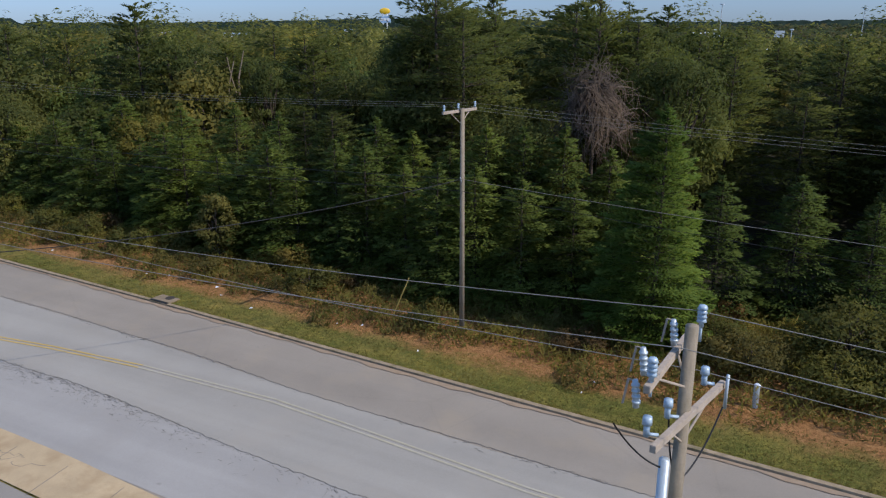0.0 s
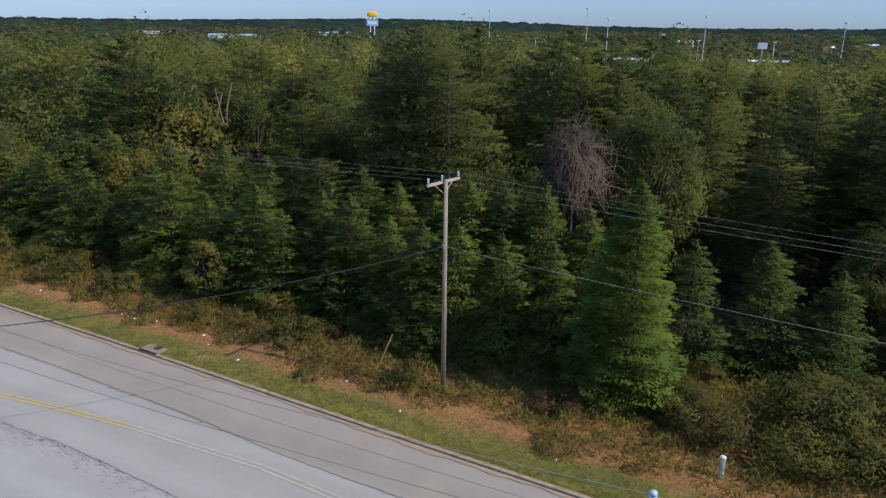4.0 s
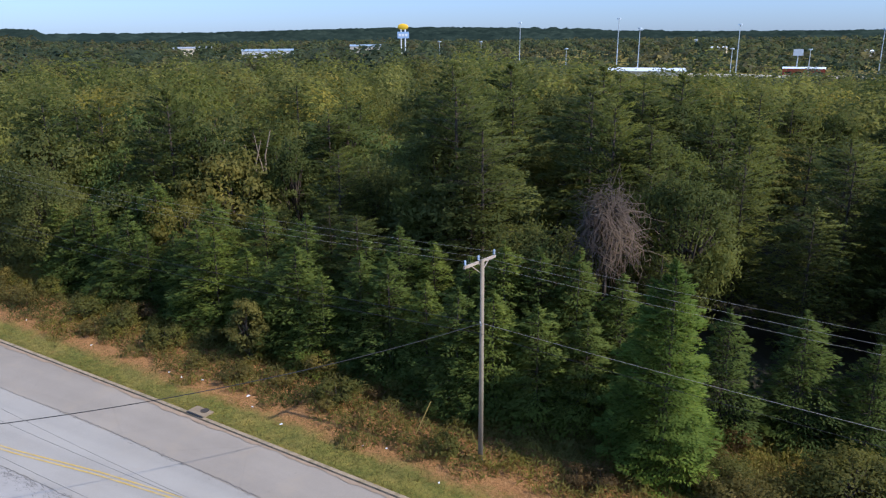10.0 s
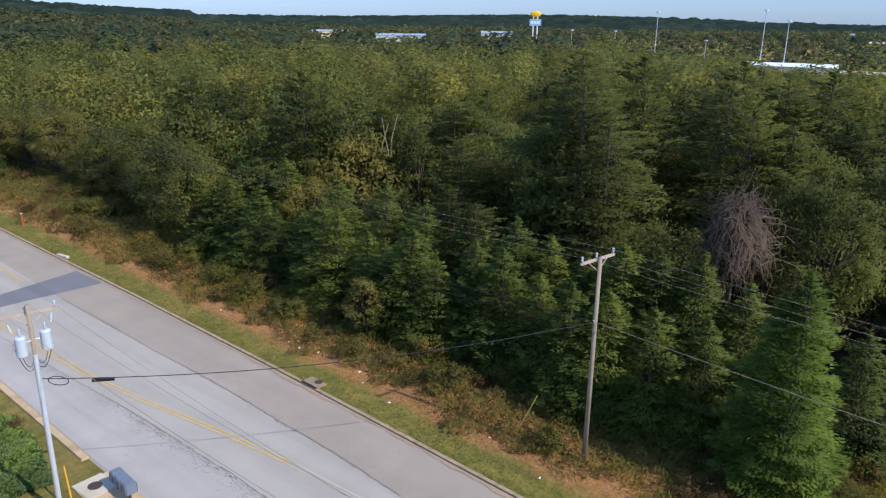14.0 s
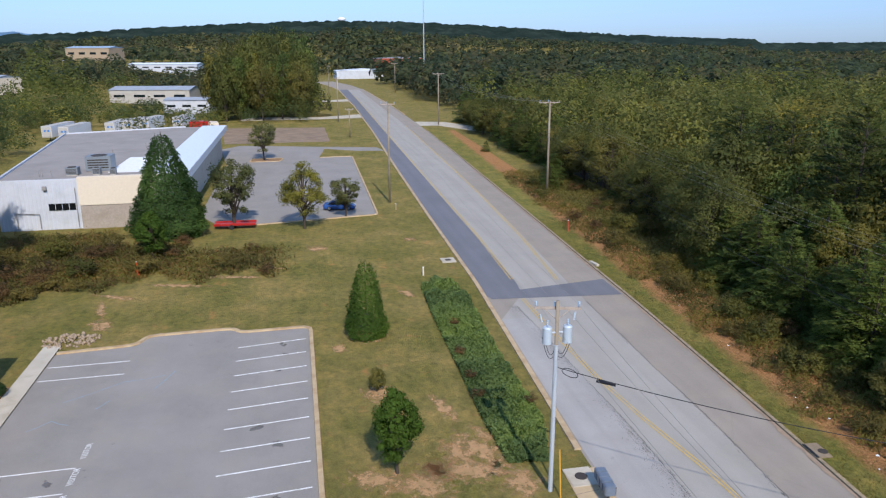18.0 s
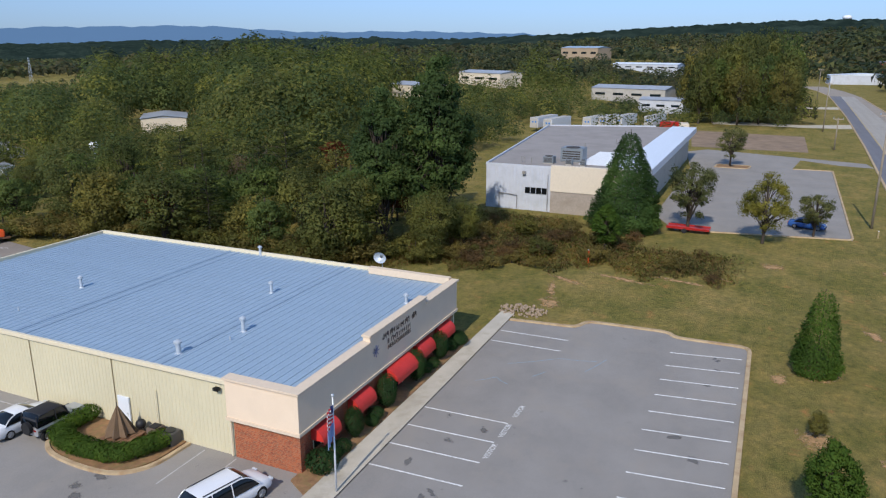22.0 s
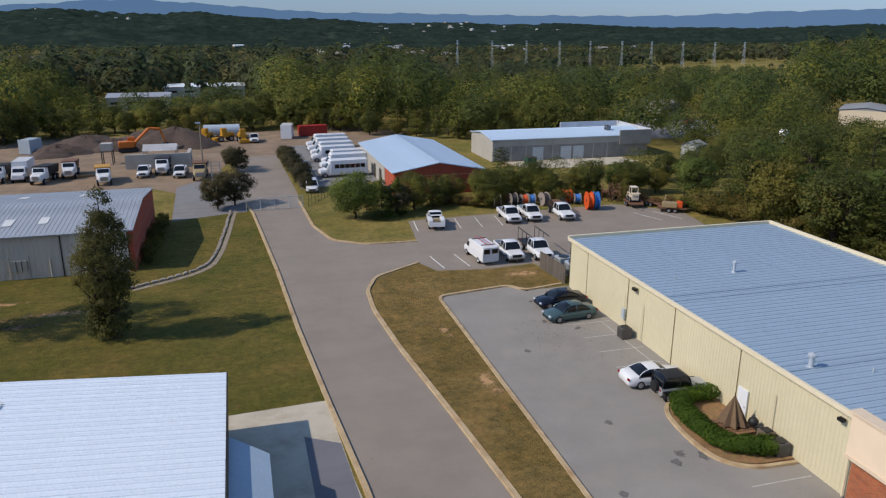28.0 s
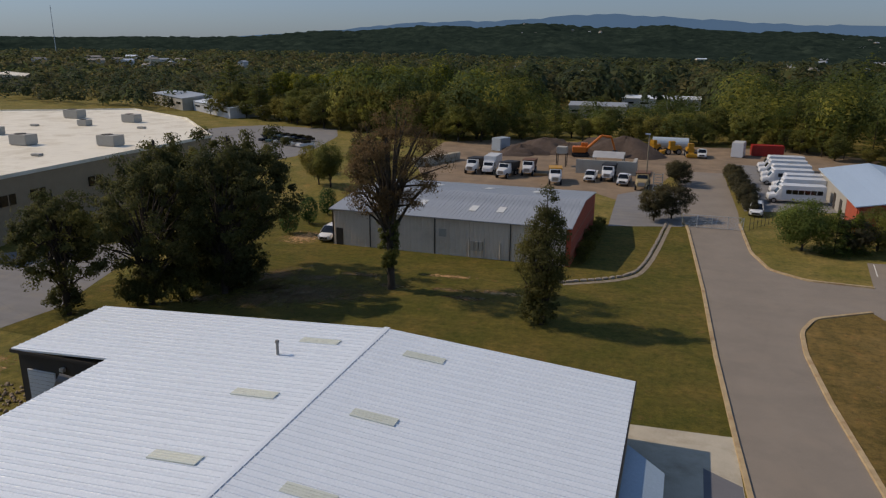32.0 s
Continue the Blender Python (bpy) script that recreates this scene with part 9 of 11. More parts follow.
SOIL = material("dark_soil", "4d4038", 0.95, vary=0.3, scale=1.2, fine=8, relief=0.8)
for i, (x, y, a, b, h) in enumerate(((12, -166, 9, 6, 4.0), (18, -170, 8, 6, 3.2), (30, -168, 9, 6, 2.6), (34, -160, 6, 5, 2.0), (24, -164, 6, 4, 2.2))):
    mound(x, y, a, b, h, SOIL, "heap of dark soil in the yard", i + 1)
ex = thing("excavator", 21, -160, 0, 190, "orange tracked excavator with raised arm", "excavator")
for s in (-1, 1):
    bar_box("track", ex, BLACK_TRIM, -1.9, 1.9, s * 1.2 - 0.3, s * 1.2 + 0.3, 0, 0.85, 0.25)
bar_box("house", ex, P_ORANGE, -1.8, 1.1, -1.2, 1.2, 1.0, 2.2, 0.12)
bar_box("cab", ex, P_ORANGE, 0.0, 1.5, 0.2, 1.2, 1.0, 2.9, 0.1)
pane("cab_window", ex, [(1.51, 0.3, 1.6), (1.51, 1.1, 1.6), (1.51, 1.1, 2.7), (1.51, 0.3, 2.7)])
for nm, a, b, r in (("boom", (1.0, -0.2, 1.6), (4.2, -0.2, 4.6), 0.28), ("boom", (4.2, -0.2, 4.6), (6.2, -0.2, 4.4), 0.25), ("arm", (6.2, -0.2, 4.5), (7.2, -0.2, 1.6), 0.2)):
    bm = bmesh.new()
    rod(bm, a, b, r, n=8)
    part(nm, bm, P_ORANGE, ex)
bar_box("bucket", ex, BLACK_TRIM, 6.6, 7.8, -0.7, 0.3, 0.7, 1.6, 0.15)
tank = thing("storage_tank", 3.0, -178, 0, 0, "long white horizontal storage tank", "tank")
bm = bmesh.new()
rod(bm, (-4, 0, 1.6), (4, 0, 1.6), 1.2, n=20)
part("shell", bm, CAN, tank, smooth=False)
for x in (-2.5, 2.5):
    bar_box("saddle", tank, DARK_WALL, x - 0.2, x + 0.2, -0.9, 0.9, 0, 0.7)
for x, y, t in ((2.5, -170.5, 20), (-1.5, -168, 100), (6.5, -171, 60)):
    ld = thing("loader", x, y, 0, t, "yellow wheel loader in the yard", "loader", "loaders")
    bar_box("body", ld, P_YELLOW, -2.0, 0.6, -0.8, 0.8, 0.9, 1.9, 0.12)
    bar_box("cab", ld, P_YELLOW, -0.6, 0.6, -0.6, 0.6, 1.9, 2.9, 0.08)
    bar_box("bucket", ld, P_YELLOW, 1.8, 2.6, -1.2, 1.2, 0.2, 0.9, 0.1)
    bar_box("arm", ld, P_YELLOW, 0.5, 1.9, -0.5, 0.5, 0.7, 1.0, 0.05)
    wheels(ld, (-1.3, 1.0), 1.1, 0.65, 0.45)
# low grey shelter and stacked boards in the yard
hut = thing("yard_shelter", 13.5, -139.5, 0, 0, "low grey wall with white gabled shelter in the yard", "shed")
bar_box("wall", hut, LIGHT_WALL, -5.5, 5.5, -0.3, 0.3, 0, 2.6)
bar_box("wall", hut, LIGHT_WALL, -5.5, -4.9, -5, -0.3, 0, 2.6)
bm = bmesh.new()
for s in (-1, 1):
    v = [bm.verts.new(p) for p in ((-3.2, -2.5, 4.0), (2.6, -2.5, 4.0), (2.6, -2.5 + s * 2.4, 3.1), (-3.2, -2.5 + s * 2.4, 3.1))]
    bm.faces.new(v if s < 0 else v[::-1])
bmesh.ops.solidify(bm, geom=bm.faces[:], thickness=0.12)
part("roof", bm, P_WHITE, hut)
for x in (-3, 2.4):
    for y in (-4.6, -0.5):
        bar_box("post", hut, LIGHT_WALL, x - 0.08, x + 0.08, y - 0.08, y + 0.08, 0, 3.2)
tw = thing("hopper", 22.8, -146, 0, 0, "small raised hopper with pale top", "hopper")
bar_box("bin", tw, LIGHT_WALL, -1.0, 1.0, -1.0, 1.0, 2.6, 3.9, 0.05)
for sx_ in (-1, 1):
    for sy in (-1, 1):
        bar_box("leg", tw, DARK_WALL, sx_ * 0.9 - 0.08, sx_ * 0.9 + 0.08, sy * 0.9 - 0.08, sy * 0.9 + 0.08, 0, 2.6)
blocks = thing("block_wall", 0, 0, 0, 0, "loose row of pale concrete blocks at the yard edge", "block wall")
bmb = bmesh.new()
box(bmb, -0.9, 0.9, -0.4, 0.4, 0, 0.8, 0.04)
blk = finish("concrete_block", bmb, CONCRETE)
rng = random.Random(4)
for k in range(26):
    o = new("concrete_block", blk)
    o.parent = blocks
    u = (k % 13) / 12
    o.matrix_local = pose(49.6 - 5 * u + rng.uniform(-.4, .4), -135.5 - 11 * u + rng.uniform(-.5, .5), 0.8 * (k // 13) + 0.01, 0, 0, 70 + rng.uniform(-14, 14))
boards = thing("timber_stack", 25.2, -134.5, 0, 20, "stack of orange-brown timber boards", "timber stack")
for k in range(10):
    bar_box("board", boards, material("fresh_timber", "a87a44", 0.8) if k == 0 else boards.children[0].data.materials[0], -1.6, 1.6, -0.8 + 0.32 * (k % 5), -0.52 + 0.32 * (k % 5), 0.12 * (k // 5), 0.11 + 0.12 * (k // 5))
yp = thing("lamp_post", 5.5, -128.6, 0, 0, "wooden yard pole with a lamp", "lamp post")
bm = bmesh.new()
rod(bm, (0, 0, 0), (0, 0, 9.2), 0.14, 0.1, 10)
part("post", bm, POLE_WOOD, yp)
bar_box("lamp", yp, CAN, -0.2, 0.7, -0.15, 0.15, 9.0, 9.25, 0.04)
ladder = thing("ladder_rack", 3.4, -124.5, 0, 0, "pale upright ladder frame", "ladder")
for s in (-1, 1):
    bar_box("rail", ladder, LIGHT_WALL, s * 0.7 - 0.08, s * 0.7 + 0.08, -0.06, 0.06, 0, 3.4)
for k in range(7):
    bar_box("rung", ladder, LIGHT_WALL, -0.7, 0.7, -0.05, 0.05, 0.35 + 0.45 * k, 0.45 + 0.45 * k)
# small things on the lawns and verges
def manhole_pad(x, y, turn, label):
    ob = thing("manhole_pad", x, y, 0, turn, label, "manhole")
    bar_box("slab", ob, CONCRETE, -0.9, 0.9, -0.8, 0.8, 0, 0.1, 0.02)
    bm = bmesh.new()
    rod(bm, (0, 0, 0.1), (0, 0, 0.125), 0.36, n=20)
    part("cover", bm, DARK_WALL, ob)


manhole_pad(-34.2, 14.4, 0, "concrete pad with round iron cover")
manhole_pad(-78.2, 15.8, 0, "concrete inlet pad with iron cover beside the kerb")
dr = thing("storm_drain", -33.9, 29.35, -0.03, -4, "concrete storm drain inlet in the kerb", "storm drain")
bar_box("slab", dr, material("dirty_drain_concrete", "83745f", 0.95, vary=0.2, scale=3), -0.8, 0.8, -0.5, 0.35, 0.1, 0.2, 0.03)
# solid dark box that stands for the shade inside the inlet
bar_box("mouth", dr, DARK, -0.75, 0.75, -0.62, -0.49, 0.03, 0.19)
bm = bmesh.new()
rod(bm, (0.2, 0.1, 0.2), (0.2, 0.1, 0.225), 0.28, n=16)
part("cover", bm, DARK_WALL, dr)
mb = thing("mailbox_row", -32.4, 15.0, 0, -5, "row of grey-blue kerbside mailboxes", "mailbox")
for k in range(4):
    b_ = bar_box("box", mb, material("grey_blue_mailbox", "6a7684", 0.5, 0.2) if k == 0 else mb.children[0].data.materials[0], -0.95 + 0.5 * k, -0.5 + 0.5 * k, -0.3, 0.3, 0.55, 1.15, 0.05)
    bar_box("flap", b_, DARK_WALL, -0.92 + 0.5 * k, -0.53 + 0.5 * k, 0.3, 0.315, 0.6, 1.08)
for x in (-0.7, 0.7):
    bar_box("post", mb, DARK_WALL, x - 0.05, x + 0.05, -0.05, 0.05, 0, 0.55)
for x, y, h, c, lb in ((-73.3, 12.1, 0.9, PALE_CREAM, "short cream marker post on the lawn"), (-1.0, 31.2, 1.1, CAN, "white round cable pedestal in the verge"), (-79.5, -17.7, 1.5, C_ORANGE, "orange and white marker post"), (-106, 13.6, 0.9, P_TAN, "short yellow marker post"), (-88.0, 33.8, 1.5, RED_WALL, "faded red marker post beside the road")):
    mp_ = thing("marker_post", x, y, 0, label=lb, category="marker post")
    bm = bmesh.new()
    rod(bm, (0, 0, 0), (0, 0, h), 0.13 if h > 1 and c is CAN else 0.09, n=12)
    part("post", bm, c, mp_)
    bm = bmesh.new()
    rod(bm, (0, 0, h), (0, 0, h + 0.06), 0.15 if c is CAN else 0.1, 0.08, 12)
    part("cap", bm, DOOR_WHITE, mp_)
gs = thing("guy_guard", -20.4, 33.4, 0, 0, "yellow guy wire guard leaning by the pole", "guy guard")
bm = bmesh.new()
rod(bm, (0, 0, 0), (0.9, 0.35, 2.3), 0.035, n=8)
part("tube", bm, material("faded_yellow_plastic", "a08c4a", 0.7), gs)
gs = thing("guy_guard", -32.6, 12.6, 0, 0, "yellow guy wire guard beside the transformer pole", "guy guard")
bm = bmesh.new()
rod(bm, (0, 0, 0), (-1.2, 0.3, 2.2), 0.045, n=8)
part("tube", bm, P_YELLOW, gs)
bx = thing("roadside_block", -73.2, 31.3, 0, 10, "pale concrete block beside the kerb", "block")
bar_box("block", bx, CONCRETE, -0.8, 0.8, -0.2, 0.2, 0, 0.3, 0.04)
rs_ = np.random.RandomState(12)
for k in range(16):
    x = rs_.uniform(-60, 8)
    y = far_y(x) + rs_.uniform(2.2, 3.8)
    lt = thing("litter", x, y, 0.065, rs_.uniform(0, 360), "scrap of pale litter in the verge", "litter", "litter")
    bm = bmesh.new()
    s = rs_.uniform(0.05, 0.12)
    v = [bm.verts.new(p) for p in ((-s, -s * 0.6, 0), (s, -s * 0.7, 0.03), (s * 0.8, s * 0.6, 0.01), (0, s * 0.2, 0.08), (-s * 0.9, s * 0.5, 0.02))]
    for tri in ((0, 1, 3), (1, 2, 3), (2, 4, 3), (4, 0, 3)):
        bm.faces.new([v[i] for i in tri])
    part("paper", bm, DOOR_WHITE, lt)
rk = thing("riprap", 0, 0, 0, 0, "low pile of broken tan rocks at the lawn corner", "rocks", kind="stuff")
vs, fs, o = [], [], 0
bmr = bmesh.new()
bmesh.ops.create_icosphere(bmr, subdivisions=1, radius=1)
bmr.verts.ensure_lookup_table()
rv = np.array([v.co[:] for v in bmr.verts])
rf = np.array([[v.index for v in f.verts] for f in bmr.faces])
bmr.free()
for cx, cy, ax, ay, n in ((-61.4, -19.6, 1.7, 2.3, 170), (44, -33.5, 3.5, 3.0, 220)):
    for k in range(n):
        a, r = rs_.uniform(0, 6.283), math.sqrt(rs_.uniform(0, 1))
        s = rs_.uniform(0.06, 0.2)
        v = rv * rs_.uniform(0.6, 1.3, (len(rv), 1)) * s * rs_.uniform(0.6, 1.2, 3)
        vs.append(v + [cx + ax * r * math.cos(a), cy + ay * r * math.sin(a), 0.05 + 0.12 * (1 - r)])
        fs.append(rf + o)
        o += len(rv)
part("rock", raw_mesh("rock", np.concatenate(vs), np.concatenate(fs), material("broken_tan_rock", "94826c", 0.95, vary=0.3, scale=6)), None, rk, kind="stuff")
# the greener lawn round the grey building
LAWN = grass_material("green_lawn", ("41431f", "58582a", "726838"), "7c643c", "866442", 0.75)
sheet("lawn", [(-5.6, -43), (-4.0, -58.3), (-3.2, -75), (-1.6, -100.6), (-0.8, -106), (8, -100), (46, -100.5), (56, -84), (54, -66), (56, -50), (54, -44)], 0.0045, LAWN, "mown green-brown lawn round the grey building", category="lawn")
# bare clay patches on the lawn
LITTER = material("fallen_brown_leaves", "6e5638", 0.95, vary=0.35, scale=2.5, fine=18, relief=0.5, dirt="5f5a2e", dirt_scale=1.2)


def ragged(mat):
    """The same surface, thinning out raggedly towards the rim of its patch."""
    nt = mat.node_tree
    uv = nt.nodes.new("ShaderNodeUVMap")
    far = nt.nodes.new("ShaderNodeVectorMath")
    far.operation = "LENGTH"
    nt.links.new(uv.outputs[0], far.inputs[0])
    lift = nt.nodes.new("ShaderNodeMath")
    lift.operation, lift.inputs[1].default_value = "MULTIPLY_ADD", 2.6
    nt.links.new(noise_at(nt, 1.5, 8, 0.75), lift.inputs[0])
    minus = nt.nodes.new("ShaderNodeMath")
    minus.operation, minus.inputs[1].default_value = "MULTIPLY", -1.0
    nt.links.new(far.outputs["Value"], minus.inputs[0])
    nt.links.new(minus.outputs[0], lift.inputs[2])
    cover = nt.nodes.new("ShaderNodeMapRange")
    cover.inputs["From Min"].default_value, cover.inputs["From Max"].default_value, cover.inputs["To Max"].default_value = 0.72, 1.12, 0.85
    nt.links.new(lift.outputs[0], cover.inputs["Value"])
    inner = nt.nodes.new("ShaderNodeMapRange")
    inner.inputs["From Min"].default_value, inner.inputs["From Max"].default_value = 0.98, 0.75
    nt.links.new(far.outputs["Value"], inner.inputs["Value"])
    both = nt.nodes.new("ShaderNodeMath")
    both.operation = "MULTIPLY"
    nt.links.new(cover.outputs[0], both.inputs[0])
    nt.links.new(inner.outputs[0], both.inputs[1])
    nt.links.new(both.outputs[0], nt.nodes["Principled BSDF"].inputs["Alpha"])
    return mat


ragged(CLAY)
ragged(LITTER)


def blotch(x, y, ax, ay, seed, mat=None, label="bare orange clay in the lawn", z=0.008, turn=0.0):
    """A worn patch: a flat oval whose material thins out to its rim."""
    t = radians(turn)
    c, s_ = math.cos(t), math.sin(t)
    ring = [(1.25 * math.cos(6.2832 * k / 20), 1.25 * math.sin(6.2832 * k / 20)) for k in range(20)]
    bm = bmesh.new()
    layer = bm.loops.layers.uv.new("UVMap")
    f = bm.faces.new([bm.verts.new((x + ax * u * c - ay * v * s_, y + ax * u * s_ + ay * v * c, z)) for u, v in ring])
    for lp, (u, v) in zip(f.loops, ring):
        lp[layer].uv = (u / 1.25, v / 1.25)
    part("bare_soil", bm, mat or CLAY, None, label, kind="structure", category="ground")


for i, (x, y, ax, ay, t) in enumerate(((-72.5, -18.5, 2.6, 0.35, 60), (-75.0, -13.0, 3.4, 0.4, 75), (-76.8, -7.6, 3.0, 0.4, 78), (-79.4, -3.6, 2.0, 0.25, 60), (-64.8, -18.0, 1.6, 0.9, 30), (-69, -19, 2.4, 0.3, 10), (-86.4, 1.4, 1.2, 1.3, 0), (-88.5, 13.0, 0.9, 0.7, 0), (-36.6, 6.6, 1.2, 0.9, 10), (-36.2, 3.2, 1.8, 1.0, 70), (-38.0, 8.2, 1.8, 0.8, 30), (-44.0, 8.4, 2.2, 0.4, 10), (-36.2, 9.6, 1.3, 0.5, 40), (-67.8, 9.5, 1.4, 0.5, 20), (-55.4, 2.1, 0.9, 0.5, 0), (-57.6, 4.6, 1.6, 1.5, 0), (-47.0, 4.3, 1.3, 1.1, 0), (-34.5, 11.0, 1.6, 1.0, 0), (-36.2, 8.0, 3.0, 1.0, 75), (-38.4, 9.6, 2.4, 0.9, 30), (-35.2, 5.6, 1.8, 1.2, 50), (-40, 10.2, 1.2, 0.4, 20), (-27.6, -67.0, 2.2, 0.8, 0), (-16.4, -45, 0.5, 1.8, 0), (-15.8, -55, 0.4, 1.5, 10), (22, -71, 3.0, 0.4, 5), (16, -67.5, 3.0, 0.5, 0), (44.5, -80, 2.4, 3.0, 0), (50, -38, 3.0, 2.0, 0), (-50, -127, 4, 3, 20))):
    blotch(x, y, ax * 1.35 + 0.15, ay * 1.35 + 0.2, i, None, turn=t, z=(0.008 if not (-30 < x < -10 and y < -40) else 0.098) + 0.0006 * (i % 5))
for i, (x, y, ax, ay, t) in enumerate(((33.5, -61.0, 9.0, 4.6, 20), (37.5, -58.0, 5.5, 3.4, 30), (39.5, -65.5, 5.0, 2.8, 60), (34.5, -62.0, 4.0, 2.0, 10), (18.5, -65.0, 3.4, 1.0, 5), (38.5, -61.5, 4.5, 2.2, 20), (35.0, -66.0, 4.0, 1.6, 10), (31.0, -68.5, 3.4, 1.2, 0), (42.5, -56.5, 3.0, 1.6, 40), (27.0, -66.0, 2.6, 1.0, 0), (21.0, -66.8, 3.0, 0.7, 0))):
    blotch(x, y, ax, ay, 60 + i, LITTER, "brown fallen leaves on the shaded lawn", 0.008 + 0.0006 * (i % 5), t)
# stone-edged ditch and footpath by the grey building
sheet("footpath", [(p.x, p.y) for p in smooth_line([(10.2, -72.0), (4.0, -75.6), (2.0, -80.4), (0.3, -103.5)], False, 2)] + [(p.x, p.y) for p in smooth_line([(0.75, -103.6), (2.5, -80.6), (4.4, -76.2), (10.4, -72.5)], False, 2)], 0.03, material("worn_gravel_path", "8b8070", 0.95, vary=0.25, scale=1.5, fine=14, relief=0.6, dirt="6a5c46", dirt_scale=0.8), "narrow worn gravel path beside the lawn", category="pavement")
edging = thing("stone_edging", 0, 0, 0, 0, "rough pale stones set along the path", "stones")
rng = random.Random(57)
stones = []
for k in range(4):
    bm = bmesh.new()
    box(bm, -0.34, 0.34, -0.16, 0.16, 0, 0.24, 0.05)
    for v in bm.verts:
        v.co += Vector((rng.uniform(-0.05, 0.05), rng.uniform(-0.04, 0.04), rng.uniform(-0.03, 0.03)))
    stones.append(finish("stone", bm, BLOCK))
side = smooth_line([(10.6, -72.8), (4.7, -76.5), (2.8, -80.7), (1.1, -103.7)], False, 3)
left = 0.0
for p, q in zip(side, side[1:]):
    run = math.hypot(q.x - p.x, q.y - p.y)
    while left < run:
        o = new("stone", rng.choice(stones))
        o.parent = edging
        u = left / run
        o.matrix_local = pose(p.x + (q.x - p.x) * u + rng.uniform(-0.06, 0.06), p.y + (q.y - p.y) * u, -0.02, 0, 0, math.degrees(math.atan2(q.y - p.y, q.x - p.x)) + rng.uniform(-12, 12))
        left += rng.uniform(0.72, 0.95)
    left -= run


# oil stains in the bays, old blue paint marks and dropped leaves
OIL = ragged(asphalt_material("oily_asphalt", "6c6a67", 0.5, 0.2))
rng_ = random.Random(31)
for k in range(26):
    if k < 7:
        x, y = -57.4 + 2.75 * rng_.randrange(14) + rng_.uniform(-0.5, 0.5), rng_.uniform(-4.5, -1.8)
    elif k < 14:
        x, y = rng_.choice((-55.7, -40.0, -37.2, -34.5, -31.8, -29.1)) + rng_.uniform(-0.5, 0.5), rng_.uniform(-18.5, -15)
    else:
        x, y = rng_.uniform(-29, -19), rng_.uniform(-60, -22)
    blotch(x, y, rng_.uniform(0.3, 0.8), rng_.uniform(0.2, 0.5), 200 + k, OIL, "dark oil stain on the asphalt", 0.0165 if k < 14 else 0.0185, rng_.uniform(0, 180))
CYAN = material("faded_blue_marking_paint", "7c94a0", 0.9, vary=0.25, scale=3, dirt="84827f", dirt_scale=2.5)
for a, b in (((-49.8, -17.0), (-52.4, -13.6)), ((-52.4, -13.6), (-53.0, -10.8)), ((-46.0, -18.2), (-47.2, -17.0)), ((-47.2, -17.0), (-46.4, -15.8)), ((-50.8, -11.2), (-53.6, -10.2)), ((-48.4, -14.6), (-49.6, -13.9))):
    line_on("paint_mark", [a, ((a[0] + b[0]) / 2 + 0.1, (a[1] + b[1]) / 2), b], 0.06, 0.019, CYAN, "faded blue marking paint on the asphalt")
lv = np.array([(rng_.gauss(-25.5, 2.4), rng_.gauss(-50.5, 3.2), 0.022) for _ in range(260)])
rs_ = np.random.RandomState(5)
v, f, nv = cards(lv, rs_.normal(0, 1, (len(lv), 3)) * np.array([1, 1, 0.15]), 0.13, 0.09, rs_, None, 0.2)
part("fallen_leaves", raw_mesh("fallen_leaves", v, f, RUST_WEED, normals=nv), None, None, "dry leaves scattered on the car park", kind="stuff", category="leaves")

# ---- single trees, shrubs and weeds ----
PALE_BARK = material("pale_bark", "7d7060", 0.9, vary=0.2, scale=3)
kind_of("columnar_tree", broadleaf(400, 13.0, 3.0, 0.01, 170, 110, 0.19, 0.12, egg=0.75, ragged=0.35), leaf_material("dull_ivy_leaves", "363b28", "555838", "78754e"))
kind_of("forked_tree", broadleaf(401, 19.0, 6.2, 0.26, 190, 120, 0.2, 0.1, ragged=0.5, fat=0.55), leaf_material("thin_brown_leaves", "564632", "705e46", "887458"))
kind_of("shade_tree", broadleaf(402, 14.0, 6.4, 0.05, 190, 130, 0.24, 0.17, ragged=0.75, lobes=8, fat=0.47), leaf_material("deep_shade_leaves", "3c4229", "585c3a", "7a7854"))
kind_of("shade_tree", broadleaf(403, 15.0, 6.0, 0.05, 190, 130, 0.24, 0.17, ragged=0.75, lobes=7, fat=0.47), KINDS["shade_tree"][0][1].materials[0])
kind_of("bush", broadleaf(404, 2.2, 1.6, 0.02, 30, 50, 0.2, 0.1, fat=1.2), WEED_LEAF)
kind_of("green_bush", broadleaf(405, 2.4, 1.7, 0.02, 32, 50, 0.19, 0.13, fat=1.2), GREEN_WEED)
kind_of("rust_bush", broadleaf(406, 1.8, 1.5, 0.02, 28, 46, 0.19, 0.1, fat=1.2), RUST_WEED)
DULL = leaf_material("dull_bronze_leaves", "38382a", "545240", "726c54")
kind_of("gate_tree", broadleaf(422, 5.2, 2.9, 0.04, 110, 80, 0.2, 0.13, ragged=0.35, fat=0.85), DULL)
kind_of("dull_bush", broadleaf(423, 3.2, 2.0, 0.02, 60, 60, 0.19, 0.12, ragged=0.4), DULL)
kind_of("big_bush", broadleaf(407, 6.6, 4.2, 0.02, 130, 90, 0.22, 0.16, ragged=0.4), GREEN_OAK)
kind_of("tall_bush", broadleaf(412, 4.0, 3.0, 0.01, 70, 60, 0.2, 0.12, fat=1.1), GREEN_WEED)
kind_of("tall_bush", broadleaf(413, 3.6, 2.8, 0.01, 64, 60, 0.2, 0.1, fat=1.1), WEED_LEAF)
